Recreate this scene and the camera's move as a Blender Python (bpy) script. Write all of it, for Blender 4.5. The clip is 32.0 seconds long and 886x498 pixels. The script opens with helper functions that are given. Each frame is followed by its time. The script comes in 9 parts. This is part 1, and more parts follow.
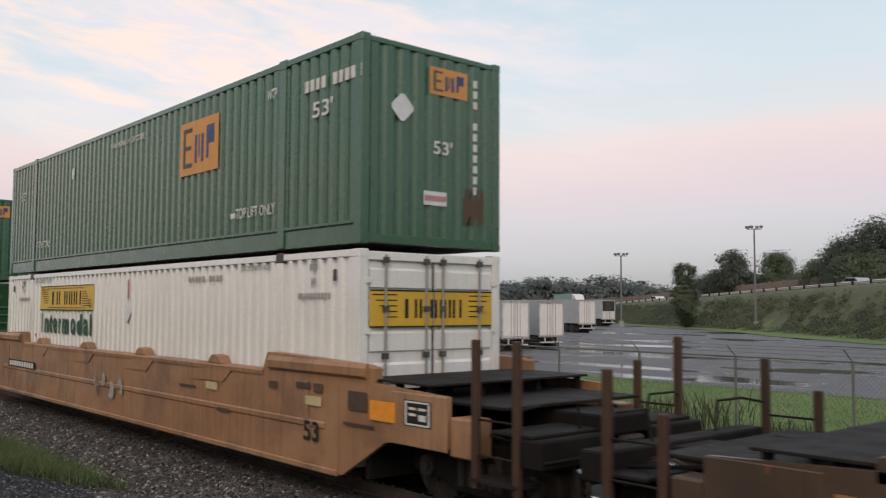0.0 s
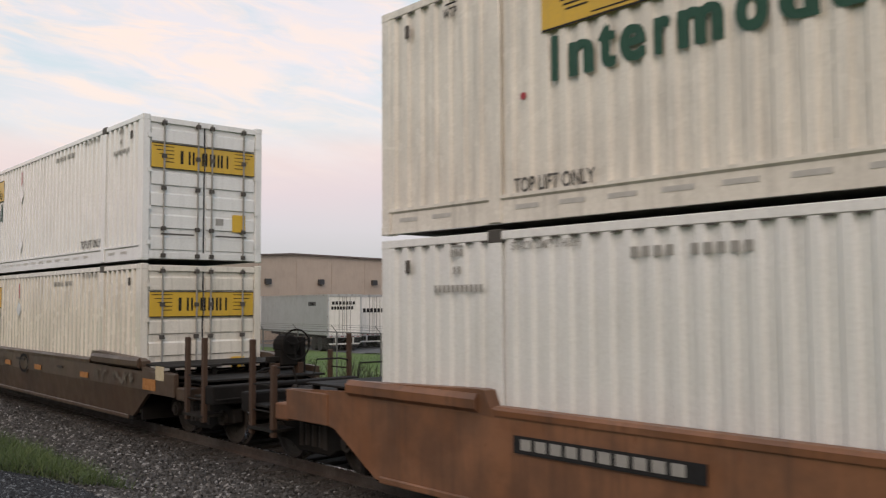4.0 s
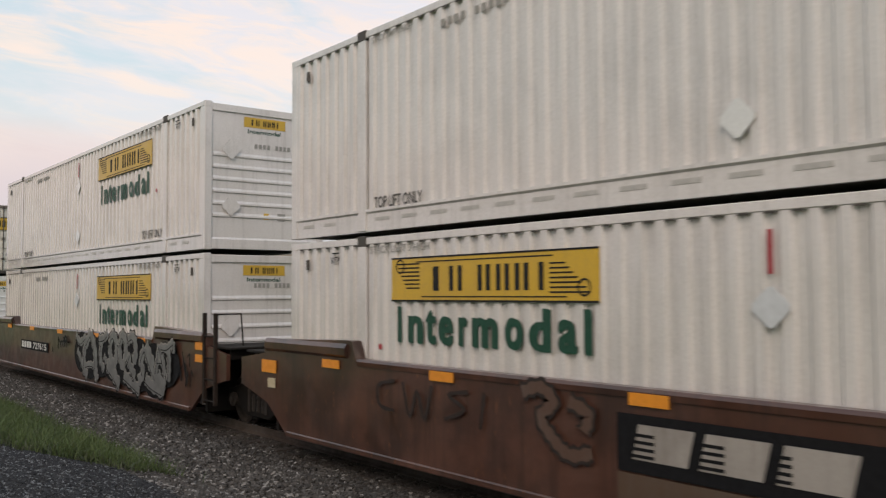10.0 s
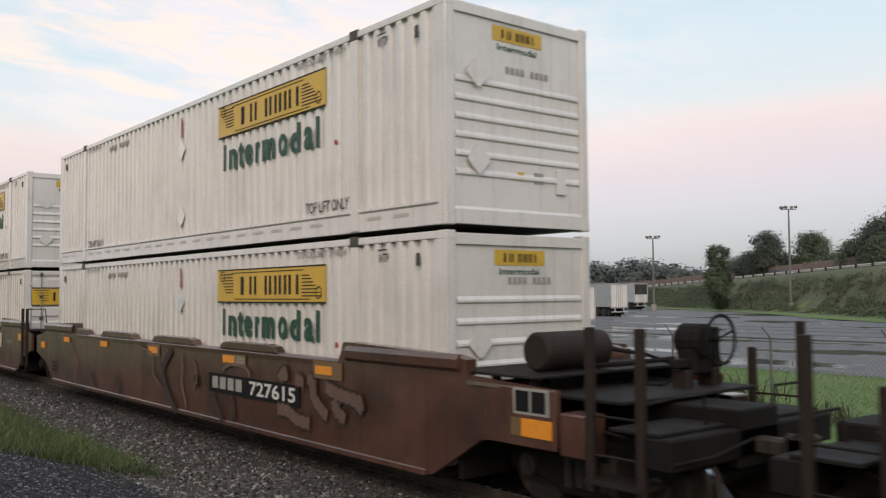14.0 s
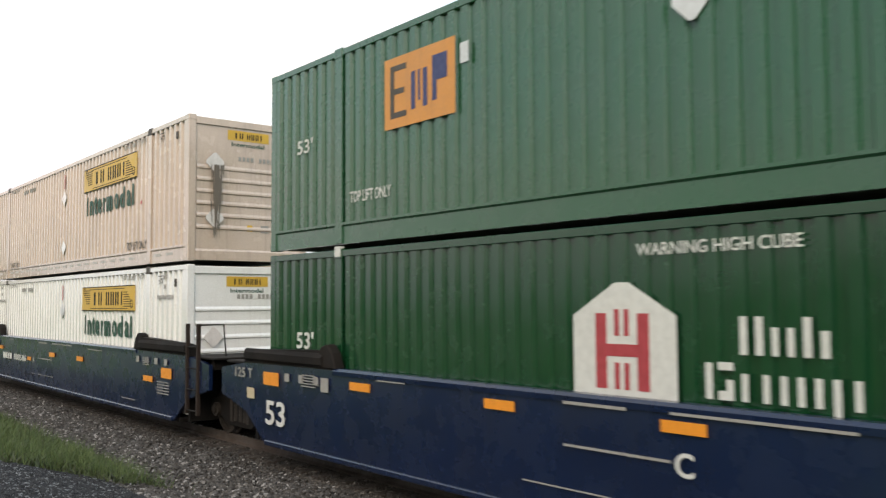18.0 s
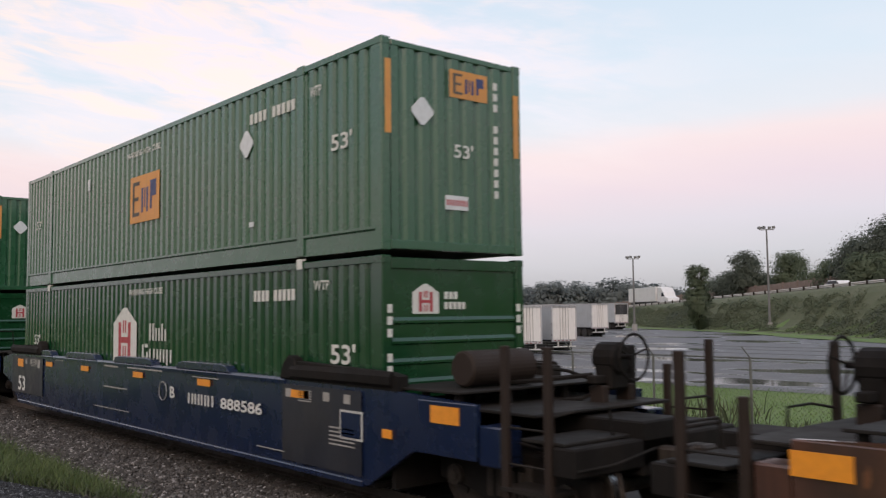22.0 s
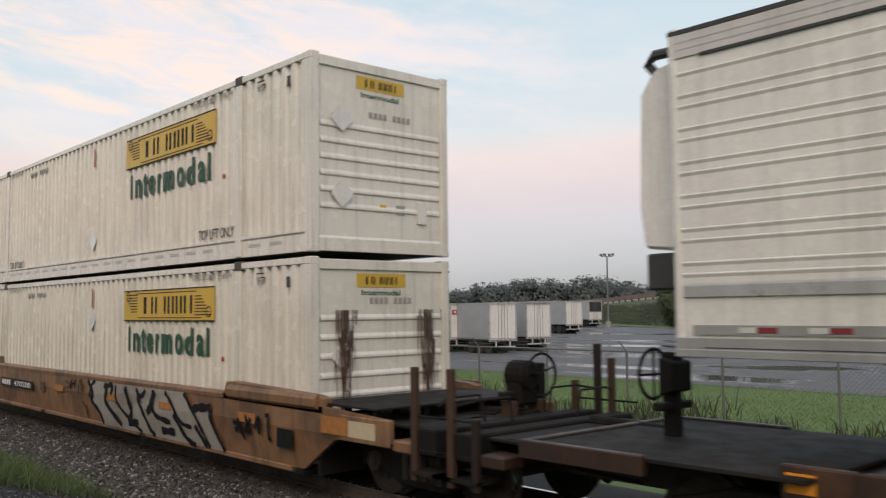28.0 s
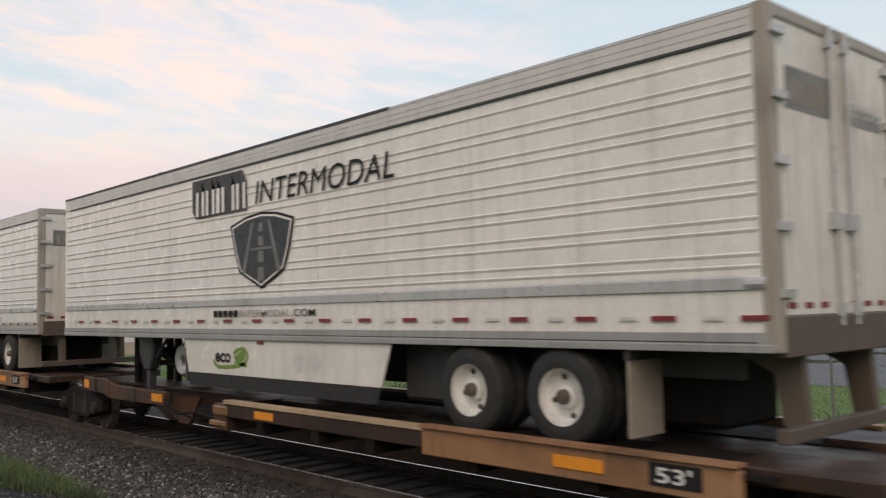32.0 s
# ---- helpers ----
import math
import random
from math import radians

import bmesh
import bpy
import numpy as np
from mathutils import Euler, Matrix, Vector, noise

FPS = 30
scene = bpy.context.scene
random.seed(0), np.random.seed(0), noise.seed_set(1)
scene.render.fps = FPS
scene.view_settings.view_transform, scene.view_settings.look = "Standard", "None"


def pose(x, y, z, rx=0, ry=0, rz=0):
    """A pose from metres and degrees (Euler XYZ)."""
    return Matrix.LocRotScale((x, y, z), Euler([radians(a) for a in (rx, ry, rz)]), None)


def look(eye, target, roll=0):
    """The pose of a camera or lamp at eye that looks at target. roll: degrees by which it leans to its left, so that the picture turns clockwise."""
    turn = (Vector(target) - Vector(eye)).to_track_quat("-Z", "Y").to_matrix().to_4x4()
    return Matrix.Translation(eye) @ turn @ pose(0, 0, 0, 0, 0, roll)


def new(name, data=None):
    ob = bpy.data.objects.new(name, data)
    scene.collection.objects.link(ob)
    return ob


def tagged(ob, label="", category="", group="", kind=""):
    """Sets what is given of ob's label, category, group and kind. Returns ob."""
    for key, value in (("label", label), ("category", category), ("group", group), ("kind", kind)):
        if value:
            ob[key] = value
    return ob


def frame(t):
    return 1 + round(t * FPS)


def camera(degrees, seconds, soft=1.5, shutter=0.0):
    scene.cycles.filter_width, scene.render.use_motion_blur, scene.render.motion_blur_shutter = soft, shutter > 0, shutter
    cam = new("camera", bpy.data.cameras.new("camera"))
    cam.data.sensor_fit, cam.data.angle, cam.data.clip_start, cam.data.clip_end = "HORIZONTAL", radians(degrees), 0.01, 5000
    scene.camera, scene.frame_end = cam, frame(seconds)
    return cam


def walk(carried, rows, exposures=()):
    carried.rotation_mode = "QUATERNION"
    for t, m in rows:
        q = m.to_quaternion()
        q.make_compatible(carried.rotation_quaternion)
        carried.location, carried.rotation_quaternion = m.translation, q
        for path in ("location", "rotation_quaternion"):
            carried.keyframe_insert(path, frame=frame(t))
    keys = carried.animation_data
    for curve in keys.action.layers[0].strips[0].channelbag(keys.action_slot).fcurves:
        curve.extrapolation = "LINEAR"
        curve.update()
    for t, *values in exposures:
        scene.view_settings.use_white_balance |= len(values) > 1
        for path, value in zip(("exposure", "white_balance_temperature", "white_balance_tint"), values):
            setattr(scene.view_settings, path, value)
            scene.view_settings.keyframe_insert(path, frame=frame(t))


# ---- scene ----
EYE = 2.37
cam = camera(53.4, 32.0, 1.25, 0.2)
PATH = [
    (0.0, pose(0, 0, EYE, 93.79, -0.29, 48.96)),
    (0.4, pose(0, 0, EYE, 93.72, -0.20, 48.92)),
    (1.0, pose(0, 0, EYE, 93.74, -0.44, 48.95)),
    (1.5, pose(0, 0, EYE, 93.73, -0.41, 48.88)),
    (2.0, pose(0, 0, EYE, 93.70, -0.01, 48.80)),
    (2.5, pose(0, 0, EYE, 93.77, 0.02, 48.88)),
    (2.8, pose(0, 0, EYE, 93.84, -0.04, 49.15)),
    (3.0, pose(0, 0, EYE, 93.77, -0.14, 49.13)),
    (3.2, pose(0, 0, EYE, 93.68, -0.02, 49.03)),
    (3.4, pose(0, 0, EYE, 93.63, 0.13, 48.90)),
    (5.5, pose(0, 0, EYE, 93.23, 0.45, 48.86)),
    (5.9, pose(0, 0, EYE, 93.35, 0.31, 49.04)),
    (6.3, pose(0, 0, EYE, 93.50, 0.24, 49.11)),
    (6.5, pose(0, 0, EYE, 93.57, 0.12, 49.18)),
    (7.0, pose(0, 0, EYE, 93.73, 0.06, 49.16)),
    (7.5, pose(0, 0, EYE, 93.93, 0.11, 49.12)),
    (8.0, pose(0, 0, EYE, 93.89, 0.38, 49.09)),
    (8.5, pose(0, 0, EYE, 93.71, 0.43, 49.37)),
    (9.0, pose(0, 0, EYE, 93.33, 0.14, 50.52)),
    (9.5, pose(0, 0, EYE, 92.89, 0.13, 51.54)),
    (10.0, pose(0, 0, EYE, 92.82, 0.30, 51.68)),
    (10.5, pose(0, 0, EYE, 92.91, 0.40, 51.56)),
    (11.0, pose(0, 0, EYE, 92.96, 0.26, 51.52)),
    (11.5, pose(0, 0, EYE, 92.89, 0.33, 51.70)),
    (12.0, pose(0, 0, EYE, 92.75, 0.64, 51.92)),
    (12.5, pose(0, 0, EYE, 92.84, -0.00, 51.71)),
    (13.0, pose(0, 0, EYE, 92.72, 0.52, 51.53)),
    (13.5, pose(0, 0, EYE, 92.73, 0.56, 51.22)),
    (13.9, pose(0, 0, EYE, 92.81, 0.42, 51.02)),
    (14.4, pose(0, 0, EYE, 93.03, 0.63, 50.85)),
    (16.5, pose(0, 0, EYE, 92.92, 0.66, 50.45)),
    (17.0, pose(0, 0, EYE, 93.20, 0.86, 50.64)),
    (17.5, pose(0, 0, EYE, 93.32, 0.34, 50.89)),
    (18.0, pose(0, 0, EYE, 93.51, 0.35, 51.09)),
    (18.5, pose(0, 0, EYE, 93.71, 0.82, 51.33)),
    (19.0, pose(0, 0, EYE, 93.93, 0.88, 51.21)),
    (19.5, pose(0, 0, EYE, 93.86, 0.77, 50.98)),
    (20.0, pose(0, 0, EYE, 93.74, 0.73, 50.63)),
    (20.5, pose(0, 0, EYE, 93.88, 0.47, 50.30)),
    (21.0, pose(0, 0, EYE, 94.07, 0.49, 50.01)),
    (21.5, pose(0, 0, EYE, 93.78, 0.47, 50.43)),
    (21.8, pose(0, 0, EYE, 94.09, 0.52, 49.90)),
    (22.0, pose(0, 0, EYE, 94.19, 0.63, 49.76)),
    (22.2, pose(0, 0, EYE, 94.19, 0.85, 49.77)),
    (22.4, pose(0, 0, EYE, 94.28, 0.61, 49.48)),
    (23.0, pose(0, 0, EYE, 94.25, 0.78, 49.30)),
    (23.5, pose(0, 0, EYE, 94.41, 0.55, 49.33)),
    (24.0, pose(0, 0, EYE, 94.34, 0.57, 49.00)),
    (24.5, pose(0, 0, EYE, 94.09, 0.67, 48.45)),
    (27.0, pose(0, 0, EYE, 93.65, 0.67, 48.31)),
    (27.5, pose(0, 0, EYE, 93.82, 0.47, 48.14)),
    (28.0, pose(0, 0, EYE, 93.99, 0.61, 48.13)),
    (28.5, pose(0, 0, EYE, 94.12, 0.47, 47.80)),
    (29.0, pose(0, 0, EYE, 94.03, 0.62, 47.54)),
    (30.0, pose(0, 0, EYE, 94.08, 0.92, 47.36)),
    (31.0, pose(0, 0, EYE, 94.06, 0.65, 48.06)),
    (31.2, pose(0, 0, EYE, 93.99, 0.62, 47.89)),
    (31.5, pose(0, 0, EYE, 93.99, 0.69, 48.92)),
    (32.0, pose(0, 0, EYE, 93.79, 1.20, 47.71)),
]
EXPOSURES = [(0.0, -0.02, 6650, 15.0), (5.8, -0.03, 6580, 13.0), (6.8, -0.14, 6550, 12.0), (7.9, -0.10, 6550, 12.0), (8.3, 0.15, 6550, 12.0), (8.6, 0.06, 6550, 12.0), (9.0, -0.04, 6550, 12.0), (11.5, -0.04, 6550, 12.0), (13.5, 0.08, 6550, 12.0), (14.6, 0.08, 6550, 12.0), (16.5, -0.02, 6550, 12.0), (17.4, 0.12, 6530, 10.4), (18.0, 0.66, 6500, 8.0), (19.2, 0.58, 6500, 8.5), (20.0, 0.35, 6500, 8.8), (20.5, 0.5, 6500, 9.0), (21.0, 0.78, 6525, 11.5), (21.5, 0.5, 6550, 14.0), (22.1, 0.0, 6550, 19.0), (22.5, -0.28, 6558, 18.2), (23.0, -0.2, 6569, 17.1), (24.0, 0.08, 6590, 15.0), (24.6, 0.05, 6600, 13.9), (26.5, -0.02, 6600, 13.0), (32.0, -0.02, 6650, 14.0)]
walk(cam, PATH, EXPOSURES)

# metres that the train has gone, by seconds
GONE = [
    (0, 0.0), (1, -7.64), (2, -15.19), (3, -22.76), (4, -30.44), (5, -38.16),
    (6, -45.9), (7, -53.69), (8, -61.51), (9, -69.32), (10, -77.13), (11, -84.95),
    (12, -92.8), (13, -100.69), (14, -108.62), (15, -116.54), (16, -124.43), (17, -132.35),
    (18, -140.3), (19, -148.32), (20, -156.39), (21, -164.4), (22, -172.35), (23, -180.35),
    (24, -188.4), (25, -196.46), (26, -204.53), (27, -212.6), (28, -220.68), (29, -228.85),
    (30, -237.09), (31, -245.34), (32, -253.58),
]

# ---- world and light ----
SUN_ELEV, SUN_TURN = 38.0, 139.0
SKY_SEED = 3.7
world = bpy.data.worlds.new("sky")
scene.world = world
world.use_nodes = True
wt = world.node_tree
wt.nodes.clear()


def wnode(kind, **props):
    n = wt.nodes.new(kind)
    for key, value in props.items():
        n.inputs[key].default_value = value
    return n


w_out = wnode("ShaderNodeOutputWorld")
w_sky_tex = wt.nodes.new("ShaderNodeTexSky")
w_sky_tex.sky_type, w_sky_tex.sun_disc = "NISHITA", False
w_sky_tex.sun_elevation, w_sky_tex.sun_rotation = radians(SUN_ELEV), radians(SUN_TURN)
w_sky_tex.air_density, w_sky_tex.dust_density = 1.3, 2.0
w_coord = wt.nodes.new("ShaderNodeTexCoord")
w_split = wt.nodes.new("ShaderNodeSeparateXYZ")
wt.links.new(w_coord.outputs["Generated"], w_split.inputs[0])
# haze colours by height over the horizon
w_ramp = wt.nodes.new("ShaderNodeValToRGB")
stops = [(0.0, (0.34, 0.37, 0.40)), (0.05, (0.46, 0.48, 0.53)), (0.09, (0.57, 0.54, 0.59)), (0.13, (0.68, 0.56, 0.58)), (0.16, (0.76, 0.61, 0.58)),
         (0.176, (0.78, 0.65, 0.60)), (0.20, (0.66, 0.69, 0.68)), (0.25, (0.60, 0.70, 0.72)), (0.5, (0.50, 0.65, 0.73)), (1.0, (0.46, 0.58, 0.74))]
ramp = w_ramp.color_ramp
ramp.elements[0].position, ramp.elements[0].color = stops[0][0], (*stops[0][1], 1)
ramp.elements[1].position, ramp.elements[1].color = stops[-1][0], (*stops[-1][1], 1)
for at, tone in stops[1:-1]:
    ramp.elements.new(at).color = (*tone, 1)


def wmath(kind, a, b=None, c=None):
    n = wt.nodes.new("ShaderNodeMath")
    n.operation = kind
    for i, v in enumerate((a, b, c)):
        if isinstance(v, (int, float)):
            n.inputs[i].default_value = v
        elif v is not None:
            wt.links.new(v, n.inputs[i])
    return n.outputs[0]


def wrange(value, a, b, c=0.0, d=1.0):
    n = wt.nodes.new("ShaderNodeMapRange")
    n.interpolation_type = "SMOOTHSTEP"
    for key, v in (("From Min", a), ("From Max", b), ("To Min", c), ("To Max", d)):
        n.inputs[key].default_value = v
    wt.links.new(value, n.inputs["Value"])
    return n.outputs[0]


def wnoise(vector, scale, detail, rough, distortion=0.0):
    n = wt.nodes.new("ShaderNodeTexNoise")
    n.inputs["Scale"].default_value, n.inputs["Detail"].default_value = scale, detail
    n.inputs["Roughness"].default_value, n.inputs["Distortion"].default_value = rough, distortion
    wt.links.new(vector, n.inputs["Vector"])
    return n.outputs["Fac"]


# the sweep of the sky along and across the wind, streaks sinking slightly with it
w_sweep = wmath("ADD", wmath("MULTIPLY", w_split.outputs["X"], 0.65), wmath("MULTIPLY", w_split.outputs["Y"], 0.76))
w_plane = wt.nodes.new("ShaderNodeCombineXYZ")
wt.links.new(wmath("MULTIPLY", w_sweep, 1.5), w_plane.inputs["X"])
wt.links.new(wmath("ADD", wmath("MULTIPLY", w_split.outputs["Z"], 5.5), wmath("MULTIPLY", w_sweep, 0.75)), w_plane.inputs["Y"])
w_plane.inputs["Z"].default_value = SKY_SEED
w_bend = wmath("ADD", w_split.outputs["Z"], wmath("ADD", wmath("MULTIPLY", wmath("SUBTRACT", wnoise(w_plane.outputs[0], 2.5, 5.0, 0.55), 0.5), 0.035), wmath("MULTIPLY", w_sweep, -0.035)))
wt.links.new(w_bend, w_ramp.inputs["Fac"])
w_cloud = wnoise(w_plane.outputs[0], 2.3, 9.0, 0.58, 0.35)
w_wisp = wnoise(w_plane.outputs[0], 7.0, 6.0, 0.6, 0.6)
w_where = wmath("MULTIPLY", wrange(w_split.outputs["Z"], 0.10, 0.26), wrange(w_sweep, 0.34, -0.05, 0.1, 1.0))
w_body = wmath("ADD", wmath("MULTIPLY", w_cloud, 0.75), wmath("MULTIPLY", w_wisp, 0.25))
w_amount = wmath("MULTIPLY", w_where, wrange(w_body, 0.42, 0.60))
w_tone = wt.nodes.new("ShaderNodeMix")
w_tone.data_type = "RGBA"
w_tone.inputs["A"].default_value = (0.80, 0.76, 0.76, 1)
w_tone.inputs["B"].default_value = (0.98, 0.79, 0.65, 1)
wt.links.new(wmath("MULTIPLY", wrange(w_wisp, 0.40, 0.62), wrange(w_sweep, 0.25, -0.4, 0.25, 1.0)), w_tone.inputs["Factor"])
w_mix = wt.nodes.new("ShaderNodeMix")
w_mix.data_type = "RGBA"
wt.links.new(w_amount, w_mix.inputs["Factor"])
wt.links.new(w_ramp.outputs["Color"], w_mix.inputs["A"])
wt.links.new(w_tone.outputs["Result"], w_mix.inputs["B"])
w_bg_sky, w_bg_cloud = wt.nodes.new("ShaderNodeBackground"), wt.nodes.new("ShaderNodeBackground")
w_bg_sky.inputs["Strength"].default_value = 0.03
w_bg_cloud.inputs["Strength"].default_value = 0.92
wt.links.new(w_sky_tex.outputs[0], w_bg_sky.inputs["Color"])
wt.links.new(w_mix.outputs["Result"], w_bg_cloud.inputs["Color"])
# the evening sky dims away from the sunset
w_dim = wt.nodes.new("ShaderNodeMapRange")
w_dim.interpolation_type = "SMOOTHSTEP"
for w_key, w_value in (("From Min", -1.0), ("From Max", -0.4), ("To Min", 0.62), ("To Max", 0.97)):
    w_dim.inputs[w_key].default_value = w_value
wt.links.new(w_split.outputs["Y"], w_dim.inputs["Value"])
wt.links.new(w_dim.outputs[0], w_bg_cloud.inputs["Strength"])
w_add = wt.nodes.new("ShaderNodeAddShader")
wt.links.new(w_bg_sky.outputs[0], w_add.inputs[0])
wt.links.new(w_bg_cloud.outputs[0], w_add.inputs[1])
wt.links.new(w_add.outputs[0], w_out.inputs["Surface"])

sun_lamp = bpy.data.lights.new("sun", "SUN")
sun_lamp.energy, sun_lamp.angle, sun_lamp.color = 1.35, radians(40), (1.0, 0.82, 0.65)
sun = new("sun", sun_lamp)
sun.matrix_world = look((52, -60, 62), (0, 0, 0))


# ---- materials ----
class Nodes:
    def __init__(self, name):
        self.m = bpy.data.materials.new(name)
        self.m.use_nodes = True
        self.t = self.m.node_tree
        self.b = self.t.nodes["Principled BSDF"]
        self.co = self.t.nodes.new("ShaderNodeTexCoord")

    def mapping(self, scale=(1, 1, 1), source="Object"):
        n = self.t.nodes.new("ShaderNodeMapping")
        n.inputs["Scale"].default_value = scale
        self.t.links.new(self.co.outputs[source], n.inputs["Vector"])
        return n.outputs[0]

    def noise(self, scale, detail=4.0, rough=0.55, vector=None, distortion=0.0):
        n = self.t.nodes.new("ShaderNodeTexNoise")
        n.inputs["Scale"].default_value, n.inputs["Detail"].default_value = scale, detail
        n.inputs["Roughness"].default_value, n.inputs["Distortion"].default_value = rough, distortion
        self.t.links.new(vector or self.co.outputs["Object"], n.inputs["Vector"])
        return n.outputs["Fac"]

    def voronoi(self, scale, vector=None, out="Distance"):
        n = self.t.nodes.new("ShaderNodeTexVoronoi")
        n.inputs["Scale"].default_value = scale
        self.t.links.new(vector or self.co.outputs["Object"], n.inputs["Vector"])
        return n.outputs[out]

    def range(self, value, a, b, c=0.0, d=1.0):
        n = self.t.nodes.new("ShaderNodeMapRange")
        n.interpolation_type = "SMOOTHSTEP"
        for key, v in (("From Min", a), ("From Max", b), ("To Min", c), ("To Max", d)):
            n.inputs[key].default_value = v
        self.t.links.new(value, n.inputs["Value"])
        return n.outputs[0]

    def mul(self, a, b):
        n = self.t.nodes.new("ShaderNodeMath")
        n.operation = "MULTIPLY"
        for i, v in enumerate((a, b)):
            if isinstance(v, float):
                n.inputs[i].default_value = v
            else:
                self.t.links.new(v, n.inputs[i])
        return n.outputs[0]

    def mix(self, fac, a, b):
        n = self.t.nodes.new("ShaderNodeMix")
        n.data_type = "RGBA"
        for key, v in (("Factor", fac), ("A", a), ("B", b)):
            if isinstance(v, tuple):
                n.inputs[key].default_value = (*v[:3], 1)
            elif isinstance(v, float):
                n.inputs[key].default_value = v
            else:
                self.t.links.new(v, n.inputs[key])
        return n.outputs["Result"]

    def random(self, island=False):
        n = self.t.nodes.new("ShaderNodeNewGeometry" if island else "ShaderNodeObjectInfo")
        return n.outputs["Random Per Island" if island else "Random"]

    def bump(self, height, strength, distance=0.01):
        n = self.t.nodes.new("ShaderNodeBump")
        n.inputs["Strength"].default_value, n.inputs["Distance"].default_value = strength, distance
        self.t.links.new(height, n.inputs["Height"])
        self.t.links.new(n.outputs[0], self.b.inputs["Normal"])

    def done(self, colour, rough=0.6, metal=0.0):
        for key, v in (("Base Color", colour), ("Roughness", rough), ("Metallic", metal)):
            if isinstance(v, tuple):
                self.b.inputs[key].default_value = (*v[:3], 1)
            elif isinstance(v, (int, float)):
                self.b.inputs[key].default_value = v
            else:
                self.t.links.new(v, self.b.inputs[key])
        return self.m

    def leafy(self, colour, rough):
        """A thin leaf, which lets part of the light through."""
        self.done(colour, rough)
        thin, both = self.t.nodes.new("ShaderNodeBsdfTranslucent"), self.t.nodes.new("ShaderNodeMixShader")
        self.t.links.new(colour, thin.inputs["Color"])
        both.inputs[0].default_value = 0.42
        self.t.links.new(self.b.outputs[0], both.inputs[1])
        self.t.links.new(thin.outputs[0], both.inputs[2])
        out = [n for n in self.t.nodes if n.type == "OUTPUT_MATERIAL"][0]
        self.t.links.new(both.outputs[0], out.inputs["Surface"])
        return self.m


RUST = (0.15, 0.062, 0.03)


def paint(name, base, dirt=(0.12, 0.10, 0.085), grime=0.25, rust=0.0, rough=0.5, metal=0.0, streak=0.25, chips=0.0, ior=1.5, coat=0.0, faded=None):
    """Weathered paint: broad stains, vertical run marks, fine grain, rust spots."""
    n = Nodes(name)
    fine = n.noise(35.0, 5.0)
    col = n.mix(n.range(fine, 0.3, 0.75, 0.0, 0.12), base, dirt)
    if faded:
        col = n.mix(n.range(n.noise(0.45, 6.0, 0.65, n.mapping((1.0, 1.0, 1.6)), 0.4), 0.42, 0.62, 0.0, 0.8), col, faded)
    broad = n.noise(0.9, 5.0, 0.6)
    col = n.mix(n.range(broad, 0.44, 0.66, 0.0, grime), col, dirt)
    if streak:
        runs = n.noise(1.0, 4.0, 0.6, n.mapping((9.0, 9.0, 0.55)))
        col = n.mix(n.range(runs, 0.48, 0.68, 0.0, streak), col, dirt)
    if rust:
        spots = n.noise(8.0, 4.0, 0.6, n.mapping((1.5, 1.5, 0.42) if rust > 0.4 else (1.7, 1.7, 0.5)))
        where = n.range(n.noise(0.55, 3.0), 0.42, 0.58)
        if rust > 0.4:
            # old drips, thickest on the lower half of the walls
            parts_xyz = n.t.nodes.new("ShaderNodeSeparateXYZ")
            n.t.links.new(n.co.outputs["Object"], parts_xyz.inputs[0])
            where = n.mul(n.range(n.noise(0.5, 3.0), 0.40, 0.52), n.range(parts_xyz.outputs["Z"], 1.7, 0.5, 0.12, 1.0))
        if base[0] > 0.3:
            col = n.mix(n.mul(where, n.range(spots, 0.58 - 0.2 * rust, 0.70 - 0.16 * rust, 0.0, 0.5)), col, (0.40, 0.22, 0.12))
        col = n.mix(n.mul(where, n.range(spots, 0.68 - 0.2 * rust, 0.73 - 0.16 * rust, 0.0, 0.9)), col, RUST)
    if chips:
        c = n.voronoi(2.2, n.mapping((1.0, 1.0, 0.45)))
        col = n.mix(n.range(c, 0.05 + 0.1 * chips, 0.02, 0.0, 0.85), col, (0.10, 0.05, 0.03))
    r = n.range(n.noise(3.0, 5.0), 0.3, 0.7, rough - 0.05, rough + 0.1)
    n.b.inputs["IOR"].default_value = ior
    if coat:
        n.b.inputs["Coat Weight"].default_value, n.b.inputs["Coat Roughness"].default_value = coat, 0.12
    if rough > 0.33:
        n.bump(n.noise(18.0, 3.0), 0.08, 0.003)
    return n.done(col, r, metal)


def plain(name, base, rough=0.6, metal=0.0, vary=0.15, scale=12.0):
    n = Nodes(name)
    dark = tuple(v * 0.6 for v in base)
    col = n.mix(n.range(n.noise(scale, 5.0), 0.3, 0.75, 0.0, vary * 2), base, dark)
    n.bump(n.noise(scale * 5, 3.0), 0.1, 0.003)
    return n.done(col, n.range(n.noise(scale), 0.3, 0.7, rough - 0.1, rough + 0.1), metal)


